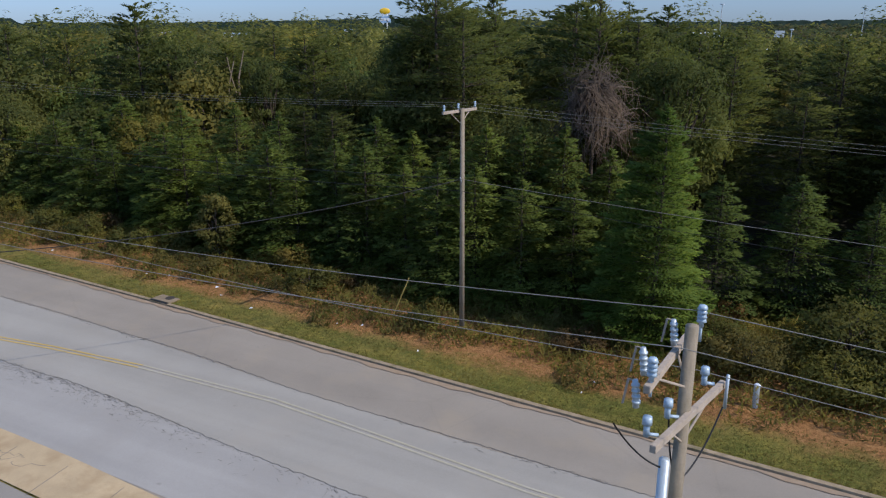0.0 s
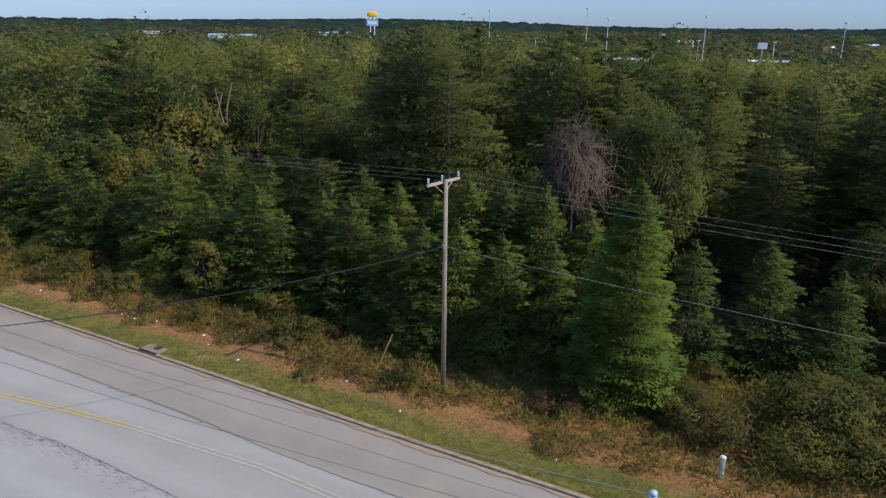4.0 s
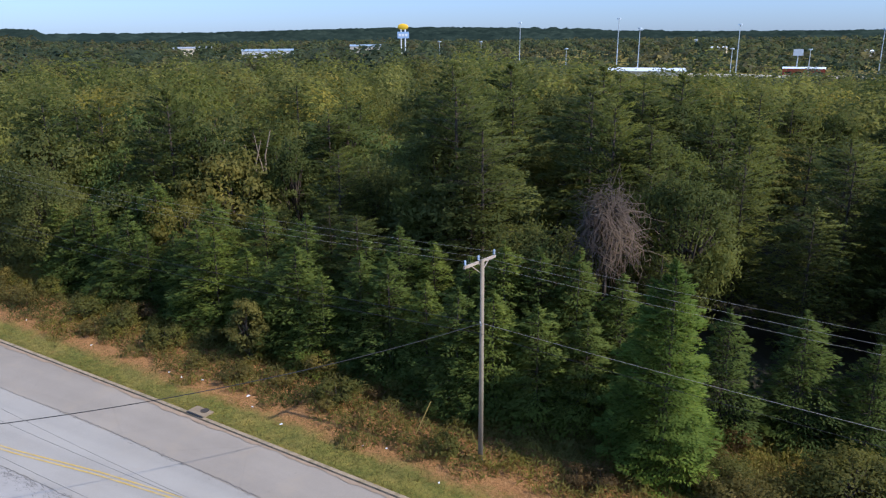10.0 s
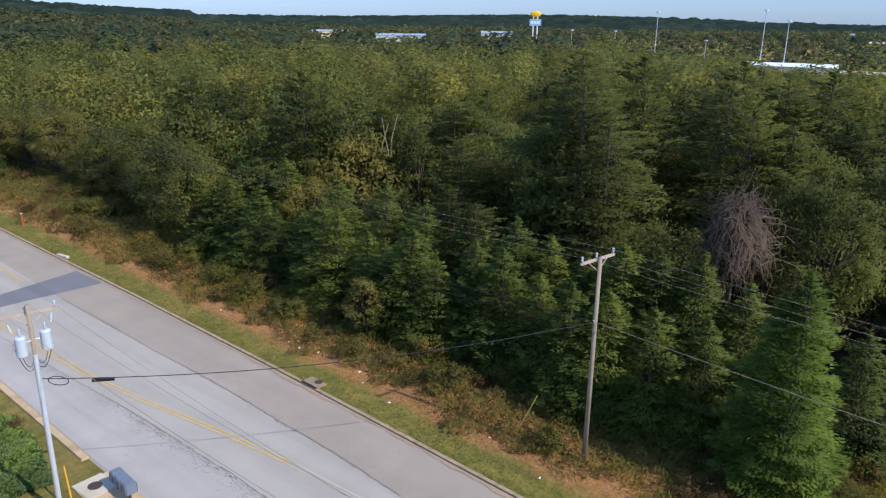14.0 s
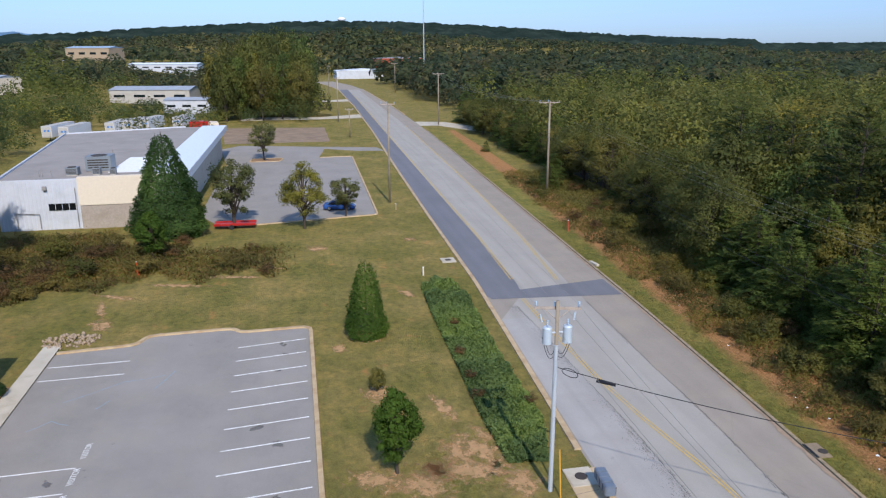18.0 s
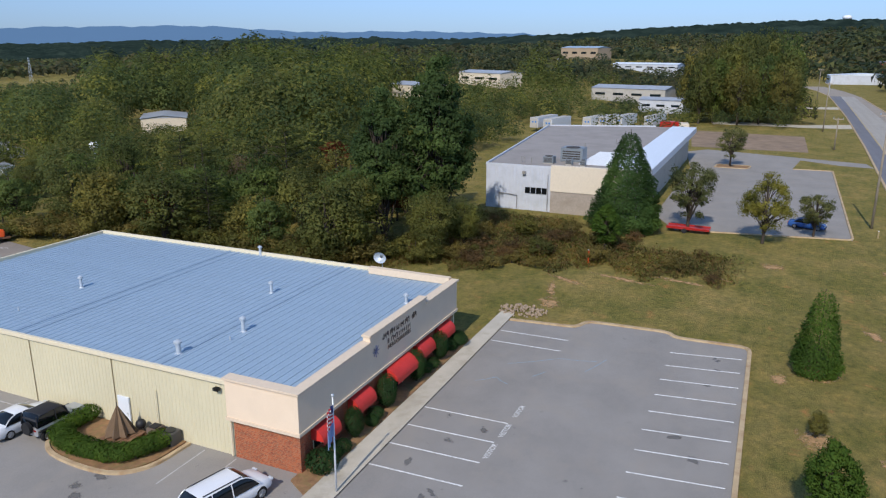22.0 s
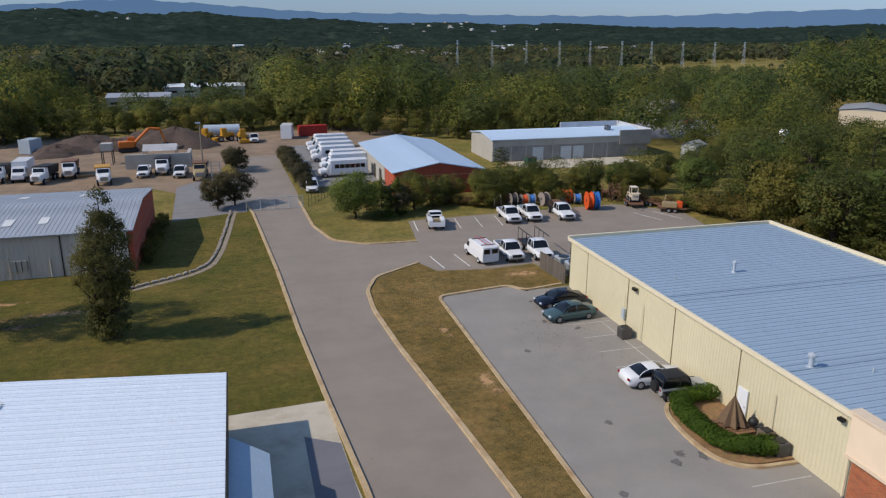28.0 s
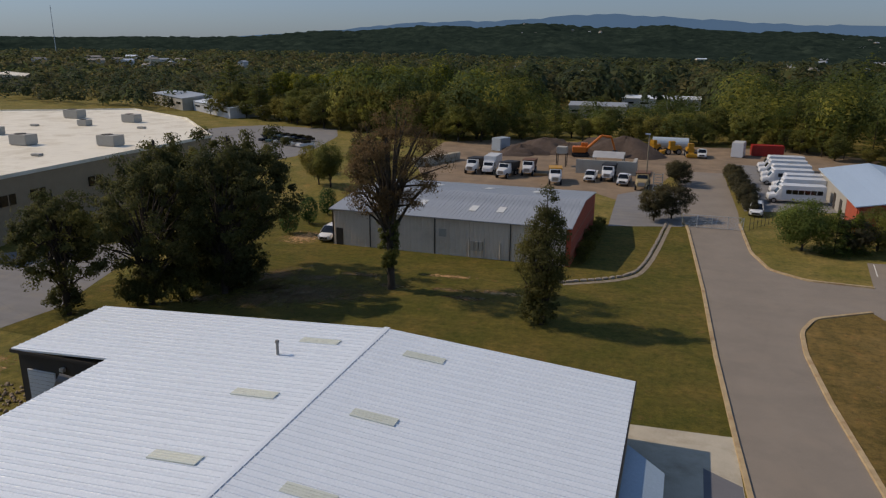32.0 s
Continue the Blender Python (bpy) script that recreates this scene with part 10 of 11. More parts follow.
kind_of("tall_bush", broadleaf(414, 3.2, 2.6, 0.01, 60, 56, 0.2, 0.1, fat=1.1), GREEN_WEED)
kind_of("holly_tree", broadleaf(408, 5.4, 1.8, 0.03, 80, 60, 0.2, 0.14, egg=0.6, ragged=0.2), OLIVE_LEAF)


def vines(seed, h, R, n):
    """A dead tree hung with vines: a trunk and limbs, and many thin strands that arch over and hang down."""
    rs = np.random.RandomState(seed)
    wood = [tube([(0, 0, 0), (0.1, 0, h * 0.5), (0, 0.1, h * 0.95)], 0.018 * h, 0.006 * h, 7)]
    for k in range(9):
        a, z = rs.uniform(0, 6.28), h * rs.uniform(0.5, 0.9)
        wood.append(tube([(0, 0, z), (R * 0.5 * np.cos(a), R * 0.5 * np.sin(a), z + 0.7), (R * np.cos(a), R * np.sin(a), z + 0.6)], 0.07, 0.03, 4))
    strands = []
    for k in range(n):
        a, r = rs.uniform(0, 6.28), R * rs.uniform(0.1, 1.0) ** 0.6
        z = h * (0.62 + 0.4 * np.sqrt(max(0.0, 1 - (r / R) ** 2)) * rs.uniform(0.6, 1.0))
        p = np.array([r * np.cos(a), r * np.sin(a), z])
        path = [p]
        d = np.array([0.6 * np.cos(a), 0.6 * np.sin(a), rs.uniform(-0.2, 0.6)])
        for j in range(rs.randint(4, 8)):
            d = d * 0.5 + rs.normal(0, 0.45, 3) + np.array([0, 0, -0.3])
            path.append(path[-1] + d * rs.uniform(0.45, 0.85))
        strands.append(tube(path, rs.uniform(0.014, 0.034), 0.01, 3))
    v, f = joined(strands)
    f = np.concatenate([f[:, [0, 1, 2]], f[:, [0, 2, 3]]])
    nv = v - np.array([0, 0, h * 0.6])
    return joined(wood), (v, f, nv / (np.linalg.norm(nv, axis=1, keepdims=True) + 1e-9))


VINE = leaf_material("dead_grey_vines", "5c534f", "7a706a", "968c85")
kind_of("dead_vine_tree", vines(409, 11.5, 1.55, 480), VINE, BARK)
kind_of("leafless_tree", vines(419, 9.0, 3.0, 160), leaf_material("bare_grey_twigs", "5a5048", "7a6c60", "968a7c"), BARK)
kind_of("tall_evergreen", broadleaf(410, 18.5, 4.4, 0.02, 240, 110, 0.3, 0.2, egg=0.6, ragged=0.4, fat=0.7), leaf_material("ivy_green_leaves", "364a2a", "52683a", "74865a"))
kind_of("yellow_oak", broadleaf(411, 16.5, 4.8, 0.25, 80, 50, 0.5, 0.4), leaf_material("yellow_green_leaves", "5a6222", "838836", "a8a24c"))

kind_of("ivy", broadleaf(418, 10.0, 1.25, 0.05, 70, 50, 0.26, 0.2, fat=1.1), OAK_LEAF)
plant("ivy", 26.5, -65.1, 1.0, label="dull green ivy climbing the trunk of the forked tree", name="ivy", category="climbing plant")
rng = random.Random(91)
for x, y, s in ((-249, -24, 1.15), (-252, -18, 1.25), (-250, -12, 1.2), (-254, -6, 1.1), (-251, 0, 1.15), (-262, -26, 1.35), (-264, -17, 1.4), (-263, -8, 1.4), (-262, 1, 1.25), (-276, -20, 1.5), (-278, -10, 1.5), (-276, 0, 1.4), (-292, -5, 1.5), (-300, 3, 1.4), (-312, -4, 1.5)):
    plant(rng.choice(("back_oak", "back_greenoak", "back_oak", "back_olive")), x + rng.uniform(-2, 2), y + rng.uniform(-2, 2), s * 1.62, wide=0.62, group="roadside oaks", label="tall full oak beyond the bare dirt lot")
kind_of("egg_tree", clipped(417, 4.0, 1.35, 1600, 0.22, 0.16, 12, 0.25), HOLLY_LEAF)
plant("shade_tree", 46.5, -103.5, 0.86, label="broad dull olive tree behind the grey building")
plant("oak", 56.0, -110.5, 0.66, label="dark broad tree behind the grey building")
plant("turning_oak", 59.0, -112.0, 0.7, label="small olive tree on the slope")
plant("turning_oak", 66.0, -122.0, 0.6, label="small olive tree beside the far car park")
kind_of("shade_bush", broadleaf(416, 4.6, 3.0, 0.02, 60, 60, 0.3, 0.22, ragged=0.4), KINDS["shade_tree"][0][1].materials[0])
for x, y, s in ((51.5, -49.0, 0.7), (47.0, -52.8, 0.8), (44.0, -55.5, 1.0), (41.6, -59.5, 0.95), (41.0, -62.5, 0.9), (44.5, -59.0, 1.1)):
    plant("shade_bush", x, y, s, name="bush", category="bush", group="shade bushes", label="dark undergrowth at the foot of the shade trees")
plant("tall_evergreen", -80.5, -37.0, 1.32, label="very tall dark evergreen at the edge of the woods", which=0)
plant("tall_evergreen", -77.0, -42.5, 1.12, label="tall dark evergreen in the woods' edge", which=0)
plant("oak", -74.5, -35.0, 0.7, label="bright green tree before the tall evergreen")
plant("oak", -78.5, -32.5, 0.55, label="young green tree at the edge of the rough grass")
plant("lawn_tree", -86.0, -17.2, 1.12, wide=1.15, label="small bright green tree before the evergreen")
kind_of("pear_tree", broadleaf(420, 9.0, 4.0, 0.14, 90, 80, 0.22, 0.15, egg=0.35, ragged=0.5, fat=0.62), leaf_material("airy_dull_leaves", "4c5434", "6c7248", "8c8a60"))
kind_of("pear_tree", broadleaf(421, 9.0, 4.1, 0.1, 100, 80, 0.22, 0.15, egg=0.7, ragged=0.4, fat=0.7), leaf_material("yellowing_leaves", "5c602c", "80803c", "a09a54"))
plant("pear_tree", -99.6, -9.1, 1.18, which=0, label="airy olive-green shade tree at the car park")
plant("pear_tree", -97.0, 0.1, 1.07, which=1, label="pyramid-shaped yellowing tree on the lawn")
plant("pear_tree", -103.0, 6.0, 0.74, wide=1.1, which=0, label="small airy dull green tree beside the car park")
plant("pear_tree", -160.5, -7.4, 1.05, which=0, label="dull green tree in the car park island")
plant("holly_tree", -47.2, 4.3, 0.36, wide=1.15, label="small thin dark shrub on a clay ring in the lawn", name="shrub", category="shrub")
plant("forked_tree", 26.4, -65.2, 1.0, label="tall forked tree with thin brown top", which=0)
plant("columnar_tree", 10.3, -60.7, 1.0, label="narrow ivy-covered tree with dense foot on the lawn")
plant("shade_bush", 10.4, -60.9, 0.72, label="dense dark shrub round the foot of the narrow tree", name="shrub", category="shrub")
for x, y, s in ((51.4, -49.0, 0.95), (46.0, -53.6, 1.06), (41.4, -58.6, 1.08), (43.4, -65.0, 1.22), (48.4, -60.0, 1.22)):
    plant("shade_tree", x, y, s, wide=0.98, group="shade trees", label="large dark broad tree on the lawn")
for x, y in ((47.1, -81.2), (47.1, -86.4), (47.2, -92.2)):
    plant("egg_tree", x, y, 1.0, group="small evergreens", label="small dark egg-shaped evergreen on the slope")
plant("big_bush", -14.8, -94.6, 1.03, wide=0.96, label="large dense green bushy tree beside the side road")
plant("dull_bush", -20.4, -95.0, 1.5, wide=1.1, label="small dark green tree beside the side road")
plant("young_pine", -18.2, -94.0, 0.62, wide=1.1, label="dull green small tree beside the brick workshop")
plant("young_pine", -20.6, -95.2, 0.58, wide=1.1, label="small dark conifer beside the brick workshop")
plant("oak", -23.4, -97.4, 0.46, wide=1.3, label="dark green small tree before the brick workshop")
for k in range(13):
    plant(("oak", "turning_oak", "oak")[k % 3], -27.5 - 2.7 * k + 0.8 * math.sin(k * 2.3), -99.6 - 1.2 * math.sin(k * 1.7) + 0.12 * k, (0.36, 0.5, 0.42, 0.46)[k % 4], wide=1.3, group="lot edge trees", label="bushy green tree at the edge of the rear lot")
for x, y, s_ in ((-82, -111, 0.42), (-78, -107.5, 0.46), (-86, -107, 0.5), (-73.5, -107, 0.4), (-90, -113, 0.5), (-86, -116, 0.44), (-68.5, -106, 0.42), (-91, -121, 0.5), (-88, -128, 0.45)):
    plant("oak", x, y, s_, wide=1.3, group="lot edge trees", label="bushy green tree at the edge of the rear lot")
for x, y, s_ in ((-85.6, -69, 1.0), (-71, -70, 0.8), (-89, -47, 1.05), (-96, -74, 0.95)):
    plant("leafless_tree", x, y, s_, label="leafless grey-brown tree among the green woods")
for x, y, s_ in ((-102, -64, 0.95), (-99, -60, 0.8), (-150, -108, 1.1)):
    plant("back_russet", x, y, s_, wide=1.2, label="russet-brown tree turning in the south woods")
for x, y, s in ((2.9, -104.2, 0.98), (0.6, -106.3, 1.08), (0.1, -132.5, 0.9), (0.8, -136.0, 0.8)):
    plant("gate_tree", x, y, s, group="gate trees", label="small dull green-brown tree beside the gate")
for i in range(14):
    plant("dull_bush", -10.2 + 0.11 * i, -113 - 2.35 * i, 0.8 + 0.14 * ((i * 5) % 4), wide=0.95, name="bush", category="hedge", group="lorry park hedge", label="dull bronze-green bush along the lorry park")
for i in range(11):
    plant("green_bush", 9.6, -80.5 - 1.75 * i, 0.5 + 0.15 * ((i * 7) % 3), name="shrub", category="shrub", group="wall shrubs", label="dark shrub along the red brick wall")
plant("dead_vine_tree", -12.9, 46.0, 1.2, wide=0.8, label="bare grey tree hung with dead vines")
for x, y, h in ((-54.9, 58.2, 12.6), (-54.4, 59.2, 13.6), (-60.2, 58.4, 12.5)):
    bt_ = thing("bare_tree", x, y, 0, label="thin pale bare trunk standing in the woods", category="tree")
    v, f = tube([(0, 0, 0), (0.2, 0.1, h * 0.5), (0.6, -0.2, h * 0.8), (1.2, 0.2, h)], 0.17, 0.05, 6)
    part("trunk", raw_mesh("trunk", v, f, PALE_BARK, True), None, bt_)
    v, f = tube([(0.3, 0, h * 0.6), (-0.8, 0.3, h * 0.8), (-1.2, 0.3, h * 0.95)], 0.08, 0.03, 5)
    part("limb", raw_mesh("limb", v, f, PALE_BARK, True), None, bt_)
plant("holly_tree", -36.5, 36.6, 1.0, label="tall yellow-brown shrub before the pines", name="shrub", category="shrub")
rng = random.Random(21)
# shrubs in front of the north woods
for k in range(70):
    x = rng.uniform(-120, 10)
    fy, ky = between(x, FRONT), far_y(x)
    y = rng.uniform(ky + 4.6, fy + 0.5)
    kd = rng.choice(("bush", "bush", "green_bush", "green_bush", "green_bush", "rust_bush"))
    plant(kd, x, y, rng.uniform(0.4, 0.95), wide=rng.uniform(0.9, 1.4), name="bush", category="bush", group="verge bushes", label={"bush": "tan weedy bush beside the woods", "green_bush": "green bush beside the woods", "rust_bush": "rust-brown bush beside the woods"}[kd])
for x, y, s, kd in ((-1.5, 33.8, 1.3, "green_bush"), (1.8, 33.0, 1.5, "bush"), (4.5, 34.0, 1.6, "green_bush"), (7.5, 34.5, 1.6, "rust_bush"), (2.5, 36.5, 1.8, "bush"), (6.5, 37.5, 1.9, "green_bush"), (10, 36, 1.8, "bush"), (-3.4, 36.2, 1.1, "bush"), (9, 32.5, 1.3, "rust_bush"), (12.5, 33.5, 1.5, "green_bush")):
    plant("tall_bush", x, y, s * 0.52, wide=1.25, name="bush", category="bush", group="verge bushes", label="tall tangled bush at the woods' edge")
# scrub before the warehouse and along the south woods
for k in range(60):
    x = rng.uniform(-98, -70)
    y = rng.uniform(-40, -4)
    lo = -41 + (-70 - x) * -0.2
    if x > -77 + max(0, (-18 - y)) * 0.45 or (x < -88 and y > -14) or (x < -92 and y > -24):
        continue
    kd = rng.choice(("bush", "green_bush", "rust_bush", "rust_bush"))
    plant(kd, x, y, rng.uniform(0.55, 1.05), wide=1.35, name="bush", category="bush", group="rough scrub", label="brown tangled scrub in the rough grass")
for k in range(46):
    u = k / 45
    x, y = -60.5 - 6 * math.sin(u * 3), -88 + 54 * u
    if u > 0.75:
        x -= (u - 0.75) * 46
    plant(rng.choice(("green_bush", "bush", "green_bush")), x + rng.uniform(-1.5, 1), y + rng.uniform(-1, 1), rng.uniform(0.8, 1.5), wide=1.2, name="bush", category="bush", group="woods edge bushes", label="leafy bush at the edge of the south woods")
for k in range(30):
    plant(rng.choice(("green_bush", "rust_bush", "bush")), -26 - 1.2 * k, -97.4 - 1.6 * math.sin(k * 0.7) if k < 24 else -94 + (k - 24) * 1.6, rng.uniform(0.7, 1.1), wide=1.2, name="bush", category="bush", group="lot edge bushes", label="weedy bush behind the cable reels")
for k in range(12):
    plant("yellow_oak", 128 - 5.6 * k + rng.uniform(-2, 2), -216 - 2.5 * k + rng.uniform(-3, 3), rng.uniform(0.9, 1.2), group="yellowing trees", label="tall yellow-green tree beyond the yard")


def band(name, mat, n, where, h, ln, wd, seed, label, lean=0.4, z=0.0, rise=0.7):
    """Many single blades or sprigs, as one piece of stuff; where(rs) gives plan points."""
    rs_ = np.random.RandomState(seed)
    p = where(rs_, n)
    clump = np.clip(0.55 + 0.45 * np.sin(p[:, 0] * 1.9 + 1.7 * np.sin(p[:, 1] * 1.3)) * np.sin(p[:, 1] * 1.6 + p[:, 0] * 0.7), 0.12, 1)
    c = np.stack([p[:, 0], p[:, 1], z + h * clump * rs_.uniform(0.1, 1.0, len(p))], 1)
    o = rs_.normal(0, lean, (len(p), 3))
    o[:, 2] += rise
    nn = rs_.normal(0, 0.45, (len(p), 3)) + np.array([0, -0.3, 0.9])
    v, f, nv = cards(c, o, rs_.uniform(0.6, 1.4, len(p)) * ln, rs_.uniform(0.6, 1.4, len(p)) * wd, rs_, nn, 0.8, 0.8)
    part(name, raw_mesh(name, v, f, mat, normals=nv), None, None, label, kind="stuff", category="weeds")


FX, FY = zip(*sorted(FRONT))
KX, KY = zip(*sorted(FAR))


def verge_band(lo, hi):
    def where(rs_, n):
        x = -rs_.uniform(0, 1, n) ** 1.3 * 150 + 16
        a, b = np.interp(x, KX, KY) + lo, np.interp(x, FX, FY) + hi
        g = 0.5 + 0.5 * np.sin(x * 0.9) * np.sin(x * 0.37 + 2)
        a = a + 1.1 * np.sin(x * 0.23 + 1) * np.sin(x * 0.61) + 0.5 * np.sin(x * 1.7)
        return np.stack([x, a + (b - a) * rs_.uniform(0, 1, n) ** (0.7 + 0.5 * g)], 1)
    return where


band("tall_weeds", WEED_LEAF, 66000, verge_band(3.2, 1.5), 1.15, 0.42, 0.06, 31, "tan and olive weeds between verge and woods", 0.8)
band("green_weeds", GREEN_WEED, 60000, verge_band(3.5, 2.0), 1.2, 0.34, 0.09, 32, "green weeds between verge and woods", 0.8)
band("rusty_weeds", RUST_WEED, 9000, verge_band(3.2, 0.5), 0.55, 0.3, 0.06, 33, "rust-brown weeds between verge and woods", 0.8)
BED = [(-69.2, 11.2), (-71.8, 13.2), (-70, 14.6), (-66, 15.2), (-53.5, 14.5), (-40.9, 14.4), (-36.2, 13.2), (-36.4, 10.8), (-42.1, 10.6), (-52.7, 10.8), (-62, 10.9)]


def in_bed(rs_, n):
    p = np.stack([rs_.uniform(-72, -36, n * 2), rs_.uniform(10.4, 15.4, n * 2)], 1)
    return p[inside(p[:, 0], p[:, 1], BED)]


JUNIPER = leaf_material("juniper_sprays", "5f7a48", "82995f", "a2b278")
band("juniper_bed", JUNIPER, 46000, in_bed, 0.62, 0.34, 0.11, 34, "low spreading green juniper bed beside the road", 0.9, 0.0, 0.2)
# flat slab below the sprays; its dark green stands for the shade there
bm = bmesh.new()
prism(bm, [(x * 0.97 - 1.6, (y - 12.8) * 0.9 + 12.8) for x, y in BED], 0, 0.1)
part("juniper_floor", bm, material("juniper_shade", "41522c", 1.0, vary=0.4, scale=3), None, "plain slab under the junipers, coloured as their shade", kind="structure", category="ground")
for x, y in ((-58, 12.2), (-47.5, 11.2), (-52, 11.3), (-43, 14.2), (-44.5, 11.0)):
    plant("rust_bush", x, y, 0.35, 0.25, wide=1.2, name="shrub", category="shrub", group="dead juniper", label="dead orange-brown juniper in the bed")


def kerb_grass(rs_, n):
    x = -rs_.uniform(0, 1, n) ** 1.4 * 110 + 14
    return np.stack([x, np.interp(x, KX, KY) + 0.35 + 3.2 * rs_.uniform(0, 1, n) ** 1.3], 1)


TUFT = leaf_material("short_grass_tufts", "524f2a", "706a3a", "928656")
band("verge_tufts", TUFT, 26000, kerb_grass, 0.12, 0.14, 0.035, 35, "short uneven grass tufts along the kerb", 0.7, 0.06)


def scrub_land(rs_, n):
    x, y = rs_.uniform(-99, -68, n), rs_.uniform(-42, -3, n)
    x, y = x + rs_.normal(0, 1.0, n), y + rs_.normal(0, 1.0, n)
    ok = ~((x + 1.6 * np.sin(y * 0.7) + 0.9 * np.sin(y * 1.9) > -77 + np.maximum(0, -18 - y) * 0.45) | ((x < -88) & (y > -14)) | ((x < -92) & (y > -24)))
    return np.stack([x, y], 1)[ok]


band("scrub", RUST_WEED, 26000, scrub_land, 1.0, 0.4, 0.09, 36, "brown and tan scrub in the rough grass", 0.8)
band("green_scrub", GREEN_WEED, 34000, scrub_land, 1.1, 0.36, 0.11, 37, "green tangled scrub in the rough grass", 0.8)

# ---- far buildings, signs and masts ----
def hall(x, y, lx, ly, h, turn, wall, roof, label, gable=1.2, windows=0, name="far_building"):
    z = float(land(x, y))
    ob = thing(name, x, y, z, turn, label, "building", "far buildings")
    bar_box("wall", ob, wall, -lx / 2, lx / 2, -ly / 2, ly / 2, -3, h)
    bm = bmesh.new()
    for s in (-1, 1):
        v = [bm.verts.new(p) for p in ((-lx / 2 - 0.3, 0, h + gable), (lx / 2 + 0.3, 0, h + gable), (lx / 2 + 0.3, s * (ly / 2 + 0.3), h), (-lx / 2 - 0.3, s * (ly / 2 + 0.3), h))]
        bm.faces.new(v if s < 0 else v[::-1])
    for s in (-1, 1):
        v = [bm.verts.new(p) for p in ((s * lx / 2, -ly / 2, h), (s * lx / 2, ly / 2, h), (s * lx / 2, 0, h + gable))]
        bm.faces.new(v)
    bmesh.ops.recalc_face_normals(bm, faces=bm.faces[:])
    part("roof", bm, roof, ob)
    for k in range(windows):
        for s in (-1, 1):
            xx = -lx / 2 + lx * (k + 0.5) / windows
            bar_box("window", ob, WINDOW, xx - lx / windows * 0.28, xx + lx / windows * 0.28, s * ly / 2 - 0.03, s * ly / 2 + 0.03, h * 0.48, h * 0.66)
    return ob


for x, y, lx, ly, h, t, wl, rf, lb, w in (
        (-293, -142, 24, 14, 5.5, 62, PALE_CREAM, GREY_ROOF, "pale cream hall among the trees", 0),
        (-356, -133, 30, 16, 6, 65, PALE_CREAM, GREY_ROOF, "cream hall with grey roof among the trees", 3),
        (-546, -130, 30, 20, 8, 74, TAN_WALL, BLUE_ROOF, "brick and white hall on the rise", 4),
        (-325, -56, 32, 16, 5.5, 80, LIGHT_WALL, GREY_ROOF, "grey-roofed hall beyond the trailers", 4),
        (-287, -38, 16, 12, 4.6, 84, WHITE_WALL, GREY_ROOF, "white hall with grey roof beyond the trailers", 3),
        (-474, -74, 40, 14, 4, 80, WHITE_WALL, BRIGHT, "long white hall beyond the trees", 6),
        (-566, 52, 14, 44, 6.0, 4, WHITE_WALL, BRIGHT, "long white store beyond the end of the road", 5),
        (-640, 92, 14, 50, 12, 4, RED_WALL, GREY_ROOF, "brown brick building beyond the road end", 3),
        (-164, -162, 18, 12, 4, 42, PALE_CREAM, GREY_ROOF, "low hall with pale curved roof in the woods", 0),
        (-113, -186, 10, 12, 4.6, 30, LIGHT_WALL, MEMBRANE, "small pale office with dark windows", 3),
        (-86, -125, 4, 3, 2.6, 30, WHITE_WALL, GREY_ROOF, "small white shed among the bushes", 0),
        (28, -250, 18, 14, 4, 2, LIGHT_WALL, GREY_ROOF, "grey-roofed hall beyond the yard", 4),
        (10, -292, 28, 12, 4, 2, WHITE_WALL, BRIGHT, "white-roofed hall beyond the yard", 5),
        (-66, -396, 34, 12, 4, 10, WHITE_WALL, BRIGHT, "long white hall in the far woods", 5),
        (-15, -421, 18, 10, 4, 5, WHITE_WALL, BRIGHT, "white hall in the far woods", 3),
        (146, -214, 34, 12, 3.2, -35, WHITE_WALL, BRIGHT, "white hall behind the flat roof", 4),
        (176, -232, 34, 14, 4.2, -35, LIGHT_WALL, GREY_ROOF, "blue-roofed hall behind the flat roof", 4),
        (315, -278, 30, 20, 7, -48, TAN_WALL, WHITE_ROOF, "cream-roofed hall in the far woods", 3),
        (140, -112, 16, 10, 10, -45, LIGHT_WALL, WHITE_ROOF, "low pale block on the flat roof", 0),
        (-98, 408, 42, 26, 7, 12, PALE_CREAM, BRIGHT, "long cream roadside store with white roof", 6),
        (-24, 480, 22, 14, 5, 2, RED_WALL, BRIGHT, "low red roadside shop with white roof", 4),
        (-338, 496, 24, 16, 8, 34, LIGHT_WALL, BLUE_ROOF, "blue-fronted roadside store with flat roof", 4),
        (-371, 420, 36, 16, 6, 42, WHITE_WALL, BLUE_ROOF, "green and white roadside store", 4),
        (-473, 446, 30, 14, 6, 45, PALE_CREAM, GREY_ROOF, "pale building on the slope", 4)):
    hall(x, y, lx, ly, h, t, wl, rf, lb, 1.2 if h > 5 else 0.8, w)
sheet("far_car_park", [(-92, -150), (-112, -150), (-126, -178), (-104, -180)], 0.03, OLDLOT, "dark asphalt car park in the woods", category="car park")
sheet("far_car_park", [(-80, 415), (10, 425), (14, 448), (-86, 444)], 0.3, CONCRETE, "pale roadside car park", category="car park")
sedan("sedan", -116, -172, 40, P_RED, "red car in the far car park")
rng = random.Random(14)
